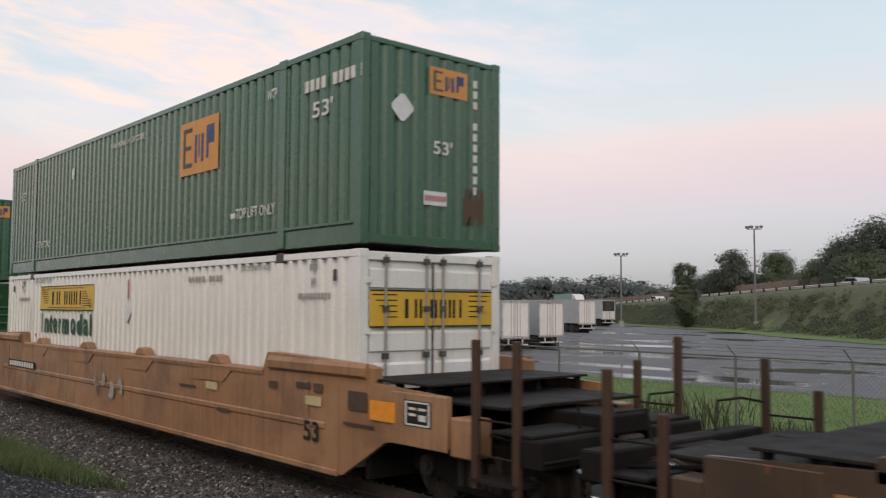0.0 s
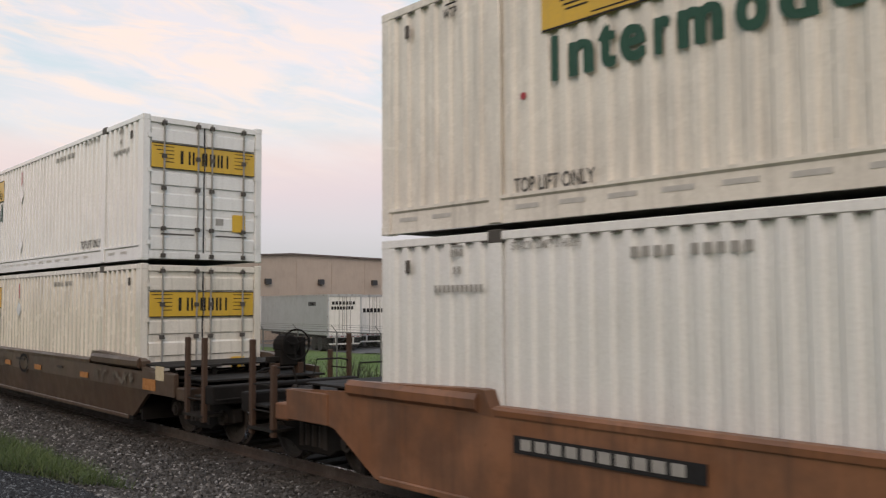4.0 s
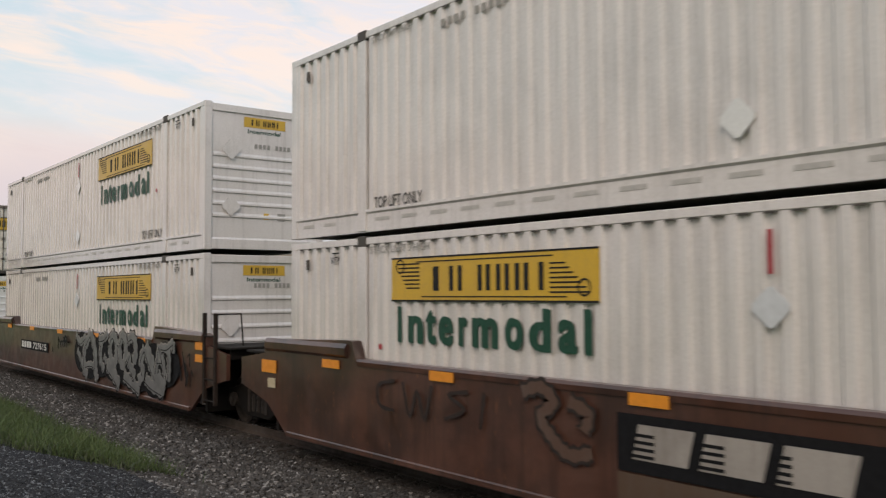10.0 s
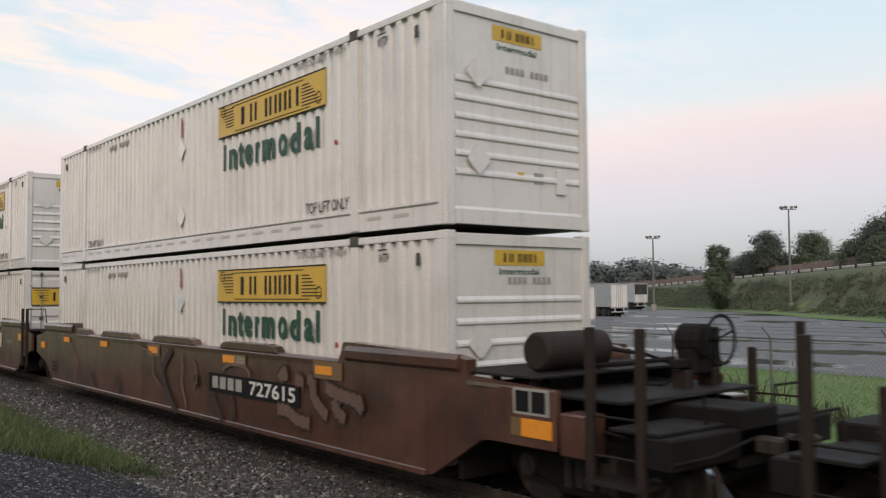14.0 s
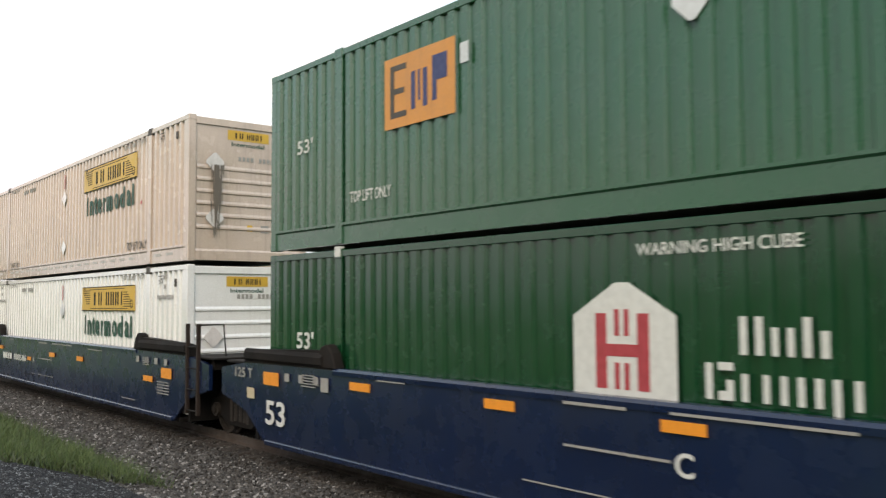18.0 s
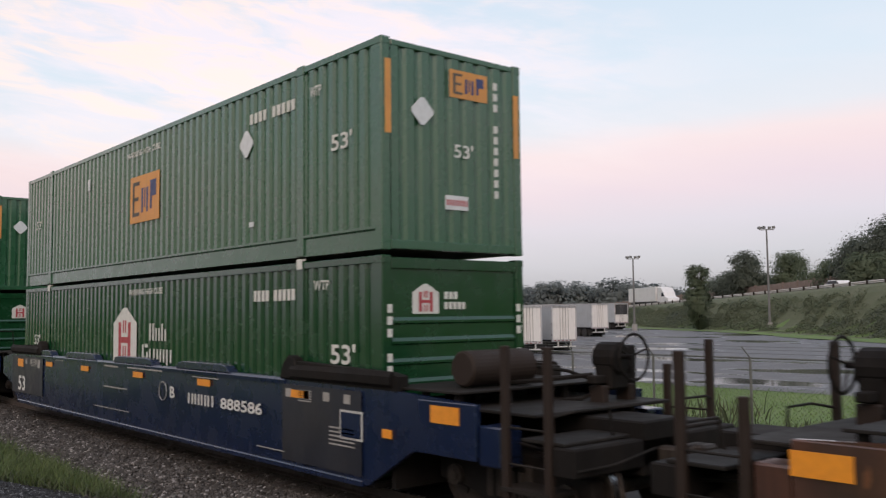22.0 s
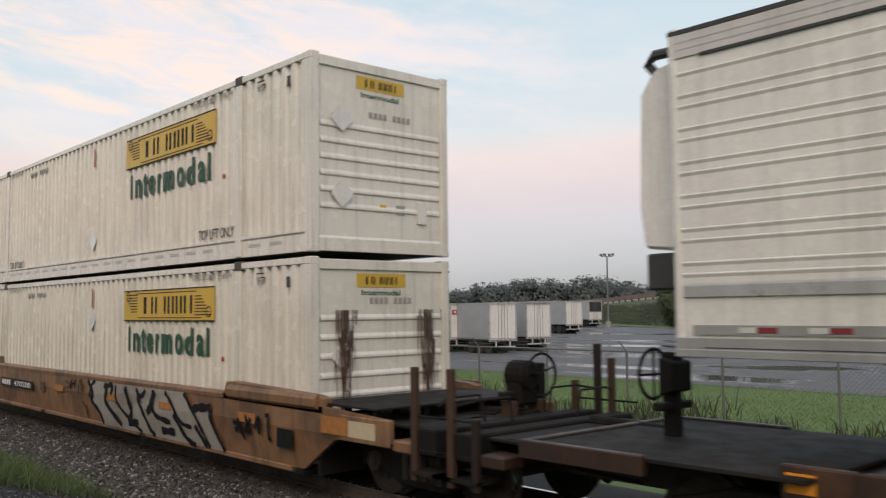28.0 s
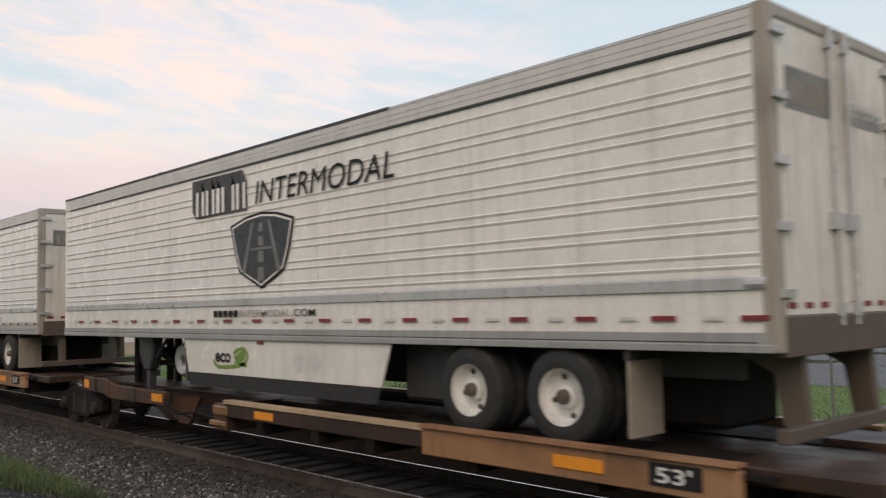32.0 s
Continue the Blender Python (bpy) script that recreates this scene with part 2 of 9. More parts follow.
WHITE = paint("container_white", (0.682, 0.648, 0.632), grime=0.12, streak=0.14, rough=0.17, coat=0.9)
WHITE_CLEAN = paint("container_white_clean", (0.725, 0.725, 0.715), grime=0.06, streak=0.08, rough=0.17, coat=0.9)
WHITE_BRIGHT = paint("container_white_bright", (0.80, 0.80, 0.79), grime=0.05, streak=0.07, rough=0.17, coat=0.9)
CREAM = paint("container_cream", (0.715, 0.668, 0.598), grime=0.13, streak=0.2, rough=0.2, coat=0.7)
TANWHITE = paint("container_sand", (0.540, 0.440, 0.365), grime=0.12, streak=0.16, rough=0.2, coat=0.7)
RUSTED = paint("container_rusted", (0.745, 0.665, 0.580), grime=0.12, streak=0.22, rust=0.56, rough=0.26, coat=0.4)
# base and dirt tones lightened to hold the veil of sky glare
GREEN = paint("container_green_veiled", (0.019, 0.086, 0.040), dirt=(0.036, 0.085, 0.054), grime=0.35, streak=0.2, rough=0.26, coat=0.55)
GREEN_DEEP = paint("container_deep_green", (0.005, 0.043, 0.0155), dirt=(0.010, 0.038, 0.019), grime=0.15, streak=0.08, rough=0.2, coat=0.5)
DARKGAP = plain("shadow_gasket", (0.02, 0.02, 0.02), 0.8)
UNDERSIDE = plain("underframe_grey", (0.085, 0.078, 0.07), 0.8)
RAIL_SLOT = plain("rail_slot_pale", (0.46, 0.44, 0.42), 0.7)
GREYSLOT = plain("rail_slot_grey", (0.28, 0.27, 0.25), 0.7)
CASTING = paint("casting_steel", (0.055, 0.048, 0.042), grime=0.4, rough=0.6)
YELLOW = paint("sign_yellow", (0.62, 0.385, 0.030), grime=0.12, streak=0.1, rough=0.35)
YELLOW_OLD = paint("sign_yellow_faded", (0.50, 0.42, 0.22), grime=0.25, streak=0.2)
INK = plain("lettering_black", (0.016, 0.016, 0.017), 0.7)
INK.node_tree.nodes["Principled BSDF"].inputs["Specular IOR Level"].default_value = 0.25
INK_WORN = plain("lettering_worn_black", (0.085, 0.08, 0.075), 0.7, vary=0.5, scale=30.0)
INK_GREY = plain("lettering_grey", (0.30, 0.29, 0.27), 0.7)
INK_GREEN = plain("lettering_green", (0.008, 0.060, 0.034), 0.5)
INK_WHITE = plain("lettering_white", (0.60, 0.60, 0.57), 0.6)
INK_RED = plain("lettering_red", (0.36, 0.045, 0.055), 0.6)
INK_NAVY = plain("lettering_navy", (0.035, 0.045, 0.14), 0.5)
LOGO_ORANGE = paint("logo_orange", (0.62, 0.27, 0.06), grime=0.12, streak=0.1)
PLACARD = plain("placard_pale_steel", (0.60, 0.62, 0.64), 0.45, 0.0)
CAR_TAN = paint("car_ochre", (0.30, 0.155, 0.075), dirt=(0.10, 0.058, 0.035), grime=0.55, rust=0.2, streak=0.4, rough=0.45, faded=(0.34, 0.20, 0.115))
CAR_ORANGE = paint("car_rust_orange", (0.185, 0.078, 0.034), dirt=(0.06, 0.036, 0.025), grime=0.5, rust=0.25, streak=0.35, rough=0.45, faded=(0.24, 0.115, 0.06))
CAR_BROWN = paint("car_brown", (0.074, 0.031, 0.020), dirt=(0.023, 0.0130, 0.0098), grime=0.65, rust=0.3, streak=0.45, chips=0.4, rough=0.34, coat=0.5, faded=(0.112, 0.052, 0.036))
CAR_DARK = paint("car_dark_umber", (0.078, 0.050, 0.032), dirt=(0.036, 0.025, 0.019), grime=0.5, rust=0.15, streak=0.4, rough=0.42, faded=(0.062, 0.034, 0.020))
CAR_BLUE = paint("car_navy", (0.0055, 0.0137, 0.0448), dirt=(0.010, 0.012, 0.020), grime=0.25, streak=0.15, rough=0.24, coat=0.3)
STANCHION = paint("stanchion_brown", (0.022, 0.014, 0.0105), dirt=(0.022, 0.016, 0.013), grime=0.4, rough=0.7, ior=1.35)
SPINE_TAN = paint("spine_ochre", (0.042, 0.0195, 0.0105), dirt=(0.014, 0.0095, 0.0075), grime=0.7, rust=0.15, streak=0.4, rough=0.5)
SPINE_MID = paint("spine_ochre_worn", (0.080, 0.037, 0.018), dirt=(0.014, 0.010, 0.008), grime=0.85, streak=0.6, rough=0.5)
NAVY_DUSTY = paint("navy_dusty", (0.014, 0.016, 0.024), dirt=(0.03, 0.028, 0.026), grime=0.4, streak=0.3, rough=0.4)
REAR_DIRTY = paint("trailer_rear_dirty", (0.66, 0.625, 0.57), dirt=(0.26, 0.195, 0.145), grime=0.4, streak=0.35, rough=0.35)
STANCHION_RUST = paint("stanchion_rust_brown", (0.062, 0.034, 0.021), dirt=(0.03, 0.019, 0.014), grime=0.5, rough=0.65, ior=1.4)
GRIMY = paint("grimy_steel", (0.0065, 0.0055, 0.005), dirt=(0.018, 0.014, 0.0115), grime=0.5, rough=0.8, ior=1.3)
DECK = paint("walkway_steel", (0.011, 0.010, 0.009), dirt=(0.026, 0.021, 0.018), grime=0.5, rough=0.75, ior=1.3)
WHEEL = paint("wheel_steel", (0.022, 0.017, 0.014), grime=0.2, rough=0.65, metal=0.1, ior=1.35)
TREAD = plain("polished_tread", (0.45, 0.45, 0.46), 0.25, 1.0)
# worn ochre of unit 11, darkened further to carry shade on its side
CAR_TAN_WORN_SHADED = paint("car_worn_shaded_ochre", (0.205, 0.108, 0.053), dirt=(0.050, 0.032, 0.022), grime=0.7, rust=0.3, streak=0.55, rough=0.5, faded=(0.26, 0.14, 0.07))
REFLECT_FADED = plain("reflector_faded", (0.36, 0.15, 0.035), 0.6, vary=0.3)
REFLECT = plain("reflector_orange", (0.75, 0.28, 0.025), 0.4)
REFLECT_PALE = plain("reflector_pale", (0.50, 0.42, 0.28), 0.5)
TAPE_RED = plain("tape_red", (0.20, 0.025, 0.03), 0.45)
TAPE_WHITE = plain("tape_white", (0.55, 0.55, 0.53), 0.4)
TRAILER_WHITE = paint("trailer_white", (0.745, 0.72, 0.69), grime=0.1, streak=0.12, rough=0.2, coat=0.6)
TRAILER_RAIL = paint("trailer_pale_rail", (0.56, 0.54, 0.53), dirt=(0.25, 0.22, 0.2), grime=0.25, streak=0.2, rough=0.35)
BOTTOM_RAIL = paint("trailer_grey_rail", (0.36, 0.36, 0.365), dirt=(0.2, 0.19, 0.18), grime=0.3, streak=0.25, rough=0.35, metal=0.3)
TRAILER_GREY = paint("trailer_aluminium", (0.50, 0.50, 0.51), grime=0.2, streak=0.15, rough=0.3, metal=0.35)
REAR_FRAME = paint("trailer_rear_frame", (0.33, 0.295, 0.255), dirt=(0.13, 0.10, 0.08), grime=0.5, streak=0.3, rough=0.45)
TRAILER_DARK = paint("trailer_dark_trim", (0.032, 0.032, 0.035), dirt=(0.05, 0.045, 0.04), grime=0.3)
SKIRT_NAVY = plain("skirt_dark", (0.0075, 0.0105, 0.0135), 0.5)
SKIRT_NAVY.node_tree.nodes["Principled BSDF"].inputs["Specular IOR Level"].default_value = 0.2
RUBBER = plain("tyre_rubber", (0.022, 0.022, 0.022), 0.85)
RIM_WHITE = paint("rim_white", (0.70, 0.69, 0.66), grime=0.15)
SILL_BROWN = paint("trailer_sill_brown", (0.10, 0.075, 0.06), dirt=(0.05, 0.035, 0.028), grime=0.5, streak=0.4, rough=0.55)
FLAP = plain("mud_flap_grey", (0.27, 0.23, 0.19), 0.8, vary=0.3, scale=4.0)
CASTING_TAN = paint("casting_ochre", (0.30, 0.16, 0.065), dirt=(0.05, 0.03, 0.02), grime=0.6, streak=0.4)
STENCIL_SOOTY = plain("stencil_sooty_white", (0.17, 0.165, 0.155), 0.7, vary=0.4, scale=20.0)
CREAM_RAIL = paint("sill_cream_edge", (0.45, 0.33, 0.20), grime=0.3)
SPRAY_SILVER = plain("spray_silver", (0.15, 0.15, 0.15), 0.4, vary=0.25, scale=4.0)
SPRAY_BLACK = plain("spray_black", (0.010, 0.010, 0.0115), 0.75)
SPRAY_BLACK.node_tree.nodes["Principled BSDF"].inputs["Specular IOR Level"].default_value = 0.15
SPRAY_WHITE = plain("spray_white", (0.34, 0.32, 0.29), 0.6, vary=0.3)
SPRAY_TEAL = plain("spray_teal", (0.045, 0.26, 0.22), 0.6)
SPRAY_VIOLET = plain("spray_violet", (0.066, 0.054, 0.090), 0.5)
SPRAY_RED = plain("spray_red", (0.085, 0.032, 0.024), 0.5)
SPRAY_LIME = plain("spray_pale_green", (0.20, 0.34, 0.24), 0.6)
STAIN = paint("soot_stain", (0.17, 0.145, 0.12), grime=0.4)
STAIN_RUST = paint("rust_stain", (0.075, 0.038, 0.022), grime=0.4)
ECO_GREEN = plain("lettering_leaf_green", (0.14, 0.24, 0.035), 0.5)
SILVER_SIDE = paint("trailer_silver_side", (0.42, 0.45, 0.47), grime=0.1, streak=0.1, rough=0.35, metal=0.3)


# ---- mesh helpers ----
class Mesh:
    """Collects verts and faces of one part."""

    def __init__(self):
        self.v, self.f = [], []

    def add(self, verts, faces):
        k = len(self.v)
        self.v += [tuple(p) for p in verts]
        self.f += [tuple(i + k for i in q) for q in faces]
        return self

    def box(self, x0, x1, y0, y1, z0, z1):
        return self.add([(x, y, z) for x in (x0, x1) for y in (y0, y1) for z in (z0, z1)],
                        [(0, 1, 3, 2), (4, 6, 7, 5), (0, 4, 5, 1), (2, 3, 7, 6), (0, 2, 6, 4), (1, 5, 7, 3)])

    def prism(self, poly, a0, a1, axis="y"):
        """Extrudes a polygon of the two other axes along one axis."""
        n = len(poly)
        put = {"x": lambda p, a: (a, p[0], p[1]), "y": lambda p, a: (p[0], a, p[1]), "z": lambda p, a: (p[0], p[1], a)}[axis]
        return self.add([put(p, a) for a in (a0, a1) for p in poly],
                        [tuple(range(n)), tuple(range(2 * n - 1, n - 1, -1))] + [(i, i + n, (i + 1) % n + n, (i + 1) % n) for i in range(n)])

    def cyl(self, p0, p1, r, n=10, r1=None):
        p0, p1 = Vector(p0), Vector(p1)
        d = (p1 - p0).normalized()
        a = d.orthogonal().normalized()
        b = d.cross(a)
        r1 = r if r1 is None else r1
        ring = [a * math.cos(6.28318 * i / n) + b * math.sin(6.28318 * i / n) for i in range(n)]
        return self.add([p0 + q * r for q in ring] + [p1 + q * r1 for q in ring],
                        [tuple(range(n)), tuple(range(2 * n - 1, n - 1, -1))] + [(i, i + n, (i + 1) % n + n, (i + 1) % n) for i in range(n)])

    def tube(self, pts, r, n=6):
        """One bent pipe through the points; it closes to a ring where the last is the first."""
        pts = [Vector(p) for p in pts]
        ring = len(pts) > 3 and (pts[0] - pts[-1]).length < 0.01
        if ring:
            pts = pts[:-1]
        m = len(pts)
        vs, side = [], None
        for i, p in enumerate(pts):
            before = pts[i - 1] if ring or i else p
            after = pts[(i + 1) % m] if ring or i < m - 1 else p
            d = (after - before).normalized()
            side = d.orthogonal() if side is None else side - d * side.dot(d)
            side.normalize()
            up = d.cross(side)
            vs += [p + (side * math.cos(6.28318 * j / n) + up * math.sin(6.28318 * j / n)) * r for j in range(n)]
        fs = [(i * n + j, i * n + (j + 1) % n, ((i + 1) % m) * n + (j + 1) % n, ((i + 1) % m) * n + j) for i in range(m if ring else m - 1) for j in range(n)]
        if not ring:
            fs += [tuple(range(n)), tuple(range(m * n - 1, m * n - n - 1, -1))]
        return self.add(vs, fs)

    def lathe(self, profile, centre, axis="y", n=20):
        """Turns a profile of (radius, offset) pairs about an axis."""
        cx, cy, cz = centre
        vs, fs, m = [], [], len(profile)
        for i in range(n):
            c, s = math.cos(6.28318 * i / n), math.sin(6.28318 * i / n)
            for r, o in profile:
                vs.append((cx + r * c, cy + o, cz + r * s) if axis == "y" else (cx + r * c, cy + r * s, cz + o))
        for i in range(n):
            for j in range(m - 1):
                a, b = i * m + j, ((i + 1) % n) * m + j
                fs.append((a, a + 1, b + 1, b))
        return self.add(vs, fs)

    def data(self, name, material, bevel=0.0):
        me = bpy.data.meshes.new(name)
        me.from_pydata(self.v, [], self.f)
        bm = bmesh.new()
        bm.from_mesh(me)
        bmesh.ops.recalc_face_normals(bm, faces=bm.faces)
        if bevel:
            es = [e for e in bm.edges if len(e.link_faces) == 2 and e.calc_face_angle() > 0.6]
            bmesh.ops.bevel(bm, geom=es, offset=bevel, segments=1, affect="EDGES", clamp_overlap=True)
        bm.to_mesh(me)
        bm.free()
        me.materials.append(material)
        return me


SHARED = {}
TINY = {"stencil_line", "number_line", "pilot_line", "small_lettering", "notch_strip", "slot_row", "data_line", "web_line", "reflective_tape", "door_tape", "sign_lining", "run_stain"}


def part(name, mesh, material, parent, label="", bevel=0.0, key=None, at=None):
    """One mesh object under a thing or a part; a key shares its mesh data."""
    full = (key, material.name) if key else None
    if full and full in SHARED:
        me = SHARED[full]
    else:
        me = (mesh() if callable(mesh) else mesh).data(name, material, bevel)
        if full:
            SHARED[full] = me
    ob = new(name, me)
    ob.parent = parent
    if at is not None:
        ob.matrix_basis = at
    if label:
        ob["label"] = label
    if name in TINY:
        tagged(ob, kind="stuff")
    return ob


def thing(name, label, category, group="", kind="", at=None):
    ob = tagged(new(name), label, category, group, kind)
    ob.empty_display_size = 0.3
    if at is not None:
        ob.matrix_basis = at
    return ob


LETTERS = {}


def letters(text, wide, high, bold=0.0, shear=0.0):
    """Verts and faces of a line of text scaled into a box of that size, lower left corner at 0."""
    key = (text, bold, shear)
    if key not in LETTERS:
        cu = bpy.data.curves.new("letters", "FONT")
        cu.body, cu.offset, cu.shear, cu.resolution_u = text, bold, shear, 4
        ob = bpy.data.objects.new("letters", cu)
        me = bpy.data.meshes.new_from_object(ob)
        vs = np.array([v.co[:2] for v in me.vertices])
        LETTERS[key] = (vs, [tuple(p.vertices) for p in me.polygons])
        bpy.data.objects.remove(ob)
        bpy.data.meshes.remove(me)
    vs, fs = LETTERS[key]
    lo, hi = vs.min(0), vs.max(0)
    return (vs - lo) / (hi - lo) * (wide, high), fs


def side_text(text, x, z, wide, high, y, bold=0.0, shear=0.0, mesh=None):
    """Text on a face that looks to -y."""
    vs, fs = letters(text, wide, high, bold, shear)
    return (mesh or Mesh()).add([(x + a, y, z + b) for a, b in vs], fs)


def end_text(text, y, z, wide, high, x, bold=0.0, mesh=None):
    """Text on a face that looks to +x."""
    vs, fs = letters(text, wide, high, bold)
    return (mesh or Mesh()).add([(x, y + a, z + b) for a, b in vs], fs)


# (letter, start, end, height) as shares of the word
WORD_LETTERS = (("I", 0.0, 0.030, 1.0), ("n", 0.068, 0.164, 0.75), ("t", 0.180, 0.244, 0.94), ("e", 0.256, 0.346, 0.76), ("r", 0.370, 0.425, 0.75),
                ("m", 0.444, 0.583, 0.75), ("o", 0.612, 0.704, 0.77), ("d", 0.728, 0.830, 1.0), ("a", 0.858, 0.944, 0.76), ("l", 0.967, 1.0, 1.0))


def spaced_word(x, z, wide, high, y):
    """The side word with the sign painter's own letter spacing."""
    m = Mesh()
    for char, a, b, h in WORD_LETTERS:
        heavy = 0.012 if char in "Il" else 0.024
        for k, (dx, dz) in enumerate(((0.0, 0.0), (-heavy, 0.008), (heavy, -0.004)) if heavy else ((0.0, 0.0),)):
            side_text(char, x + a * wide + dx + heavy, z + dz, (b - a) * wide - 2 * heavy, h * high, y - 0.0008 * k, 0.018, mesh=m)
    return m


def upright_bars(x, z, wide, high, spans, stroke):
    """Plain upright strokes standing in for the letters of a name. spans: (start, end) of each letter as shares of the width."""
    out = []
    for a, b in spans:
        u0, u1 = x + a * wide, x + b * wide
        if u1 - u0 < 2.6 * stroke:
            out.append((u0, u1, z, z + high))
        else:
            out += [(u0, u0 + stroke, z, z + high), (u1 - stroke, u1, z, z + high)]
    return out


# the letters' extents in the yellow signs
NAME_SPANS = ((0.03, 0.085), (0.185, 0.30), (0.44, 0.545), (0.595, 0.70), (0.745, 0.85), (0.925, 0.962))


def bars(mesh, rects, y, thick=0.004, axis="y"):
    """Flat bars (u0, u1, z0, z1) proud of a face."""
    for u0, u1, z0, z1 in rects:
        if axis == "y":
            mesh.box(u0, u1, y - thick, y, z0, z1)
        else:
            mesh.box(y, y + thick, u0, u1, z0, z1)
    return mesh


def word_bars(u, z, wide, high, count, gap=0.28, fill=1.0):
    """Plain bars in the places of the letters of a word that is not lettered."""
    out, w = [], wide / count
    for i in range(count):
        a, b = u + i * w, u + (i + 1 - gap) * w
        out.append((a, b, z, z + high))
    return out


def ribbon(mesh, pts, width, y, x0=0.0, z0=0.0, sx=1.0, sz=1.0, steps=6):
    """A painted stroke along smooth points on a face that looks to -y."""
    p = [Vector((x0 + a * sx, z0 + b * sz)) for a, b in pts]
    q = []
    for i in range(len(p) - 1):
        a, b, c, d = p[max(i - 1, 0)], p[i], p[i + 1], p[min(i + 2, len(p) - 1)]
        for k in range(steps):
            t = k / steps
            q.append(0.5 * (2 * b + (c - a) * t + (2 * a - 5 * b + 4 * c - d) * t * t + (3 * b - a - 3 * c + d) * t ** 3))
    q.append(p[-1])
    vs = []
    for i, v in enumerate(q):
        d = (q[min(i + 1, len(q) - 1)] - q[max(i - 1, 0)]).normalized()
        w = width * (0.5 + 0.1 * math.sin(i * 1.7))
        vs += [(v.x - d.y * w, y, v.y + d.x * w), (v.x + d.y * w, y, v.y - d.x * w)]
    return mesh.add(vs, [(2 * i, 2 * i + 1, 2 * i + 3, 2 * i + 2) for i in range(len(q) - 1)])


def blob(mesh, x, z, rx, rz, y, seed, n=14):
    """A patch with an uneven outline on a face that looks to -y."""
    r = random.Random(seed)
    a, b, n = r.uniform(0, 6.28), r.uniform(0, 6.28), max(n, 30)
    swell = [0.95 + 0.06 * math.sin(2 * 6.28318 * i / n + a) + 0.04 * math.sin(3 * 6.28318 * i / n + b) for i in range(n)]
    pts = [(x + rx * swell[i] * math.cos(6.28318 * i / n), z + rz * swell[i] * math.sin(6.28318 * i / n)) for i in range(n)]
    return mesh.add([(a, y, b) for a, b in pts], [tuple(range(n))])

# ---- containers ----
L, W, H = 16.15, 2.59, 2.85
HW = W / 2
OUT = -HW - 0.004


def corrugated(x0, x1, z0, z1, y, pitch, crest, slope, depth, flip=1):
    """An upright panel with vertical folds; crests at y, troughs deeper in."""
    prof, x = [], x0
    trough = pitch - crest - 2 * slope
    while x < x1 - 1e-6:
        for dx, d in ((0, 0), (crest, 0), (crest + slope, depth), (crest + slope + trough, depth)):
            if x + dx < x1:
                prof.append((x + dx, y + flip * d))
        x += pitch
    prof.append((x1, y))
    n = len(prof)
    return Mesh().add([(a, b, z) for z in (z0, z1) for a, b in prof], [(i, i + 1, i + 1 + n, i + n) for i in range(n - 1)])


def folded(mesh, style="white"):
    """Lays flat paintwork into the folds of a container's side."""
    crest, slope, depth = ((0.092, 0.032, 0.043), (0.11, 0.03, 0.045))[style == "green"]
    pitch = 0.258
    bm = bmesh.new()
    vs = [bm.verts.new(v) for v in mesh.v]
    for f in mesh.f:
        bm.faces.new([vs[i] for i in f])
    lo, hi = min(v[0] for v in mesh.v), max(v[0] for v in mesh.v)
    k = int((lo - 0.16) / pitch)
    while 0.16 + k * pitch < hi:
        for dx in (0, crest, crest + slope, pitch - slope):
            x = 0.16 + k * pitch + dx
            if lo < x < hi:
                bmesh.ops.bisect_plane(bm, geom=bm.verts[:] + bm.edges[:] + bm.faces[:], plane_co=(x, 0, 0), plane_no=(1, 0, 0))
        k += 1
    for v in bm.verts:
        q = (v.co.x - 0.16) % pitch
        d = 0.0 if q < crest else (q - crest) / slope if q < crest + slope else 1.0 if q < pitch - slope else (pitch - q) / slope
        v.co.y += 0.004 + 0.10 * depth * d
    bm.verts.index_update()
    out = Mesh().add([tuple(v.co) for v in bm.verts], [tuple(v.index for v in f.verts) for f in bm.faces])
    bm.free()
    return out


def end_corrugated(y0, y1, z0, z1, x, pitch, crest, slope, depth):
    prof, y = [], y0
    trough = pitch - crest - 2 * slope
    while y < y1 - 1e-6:
        for dy, d in ((0, 0), (crest, 0), (crest + slope, depth), (crest + slope + trough, depth)):
            if y + dy < y1:
                prof.append((x - d, y + dy))
        y += pitch
    prof.append((x, y1))
    n = len(prof)
    return Mesh().add([(a, b, z) for z in (z0, z1) for a, b in prof], [(i, i + 1, i + 1 + n, i + n) for i in range(n - 1)])


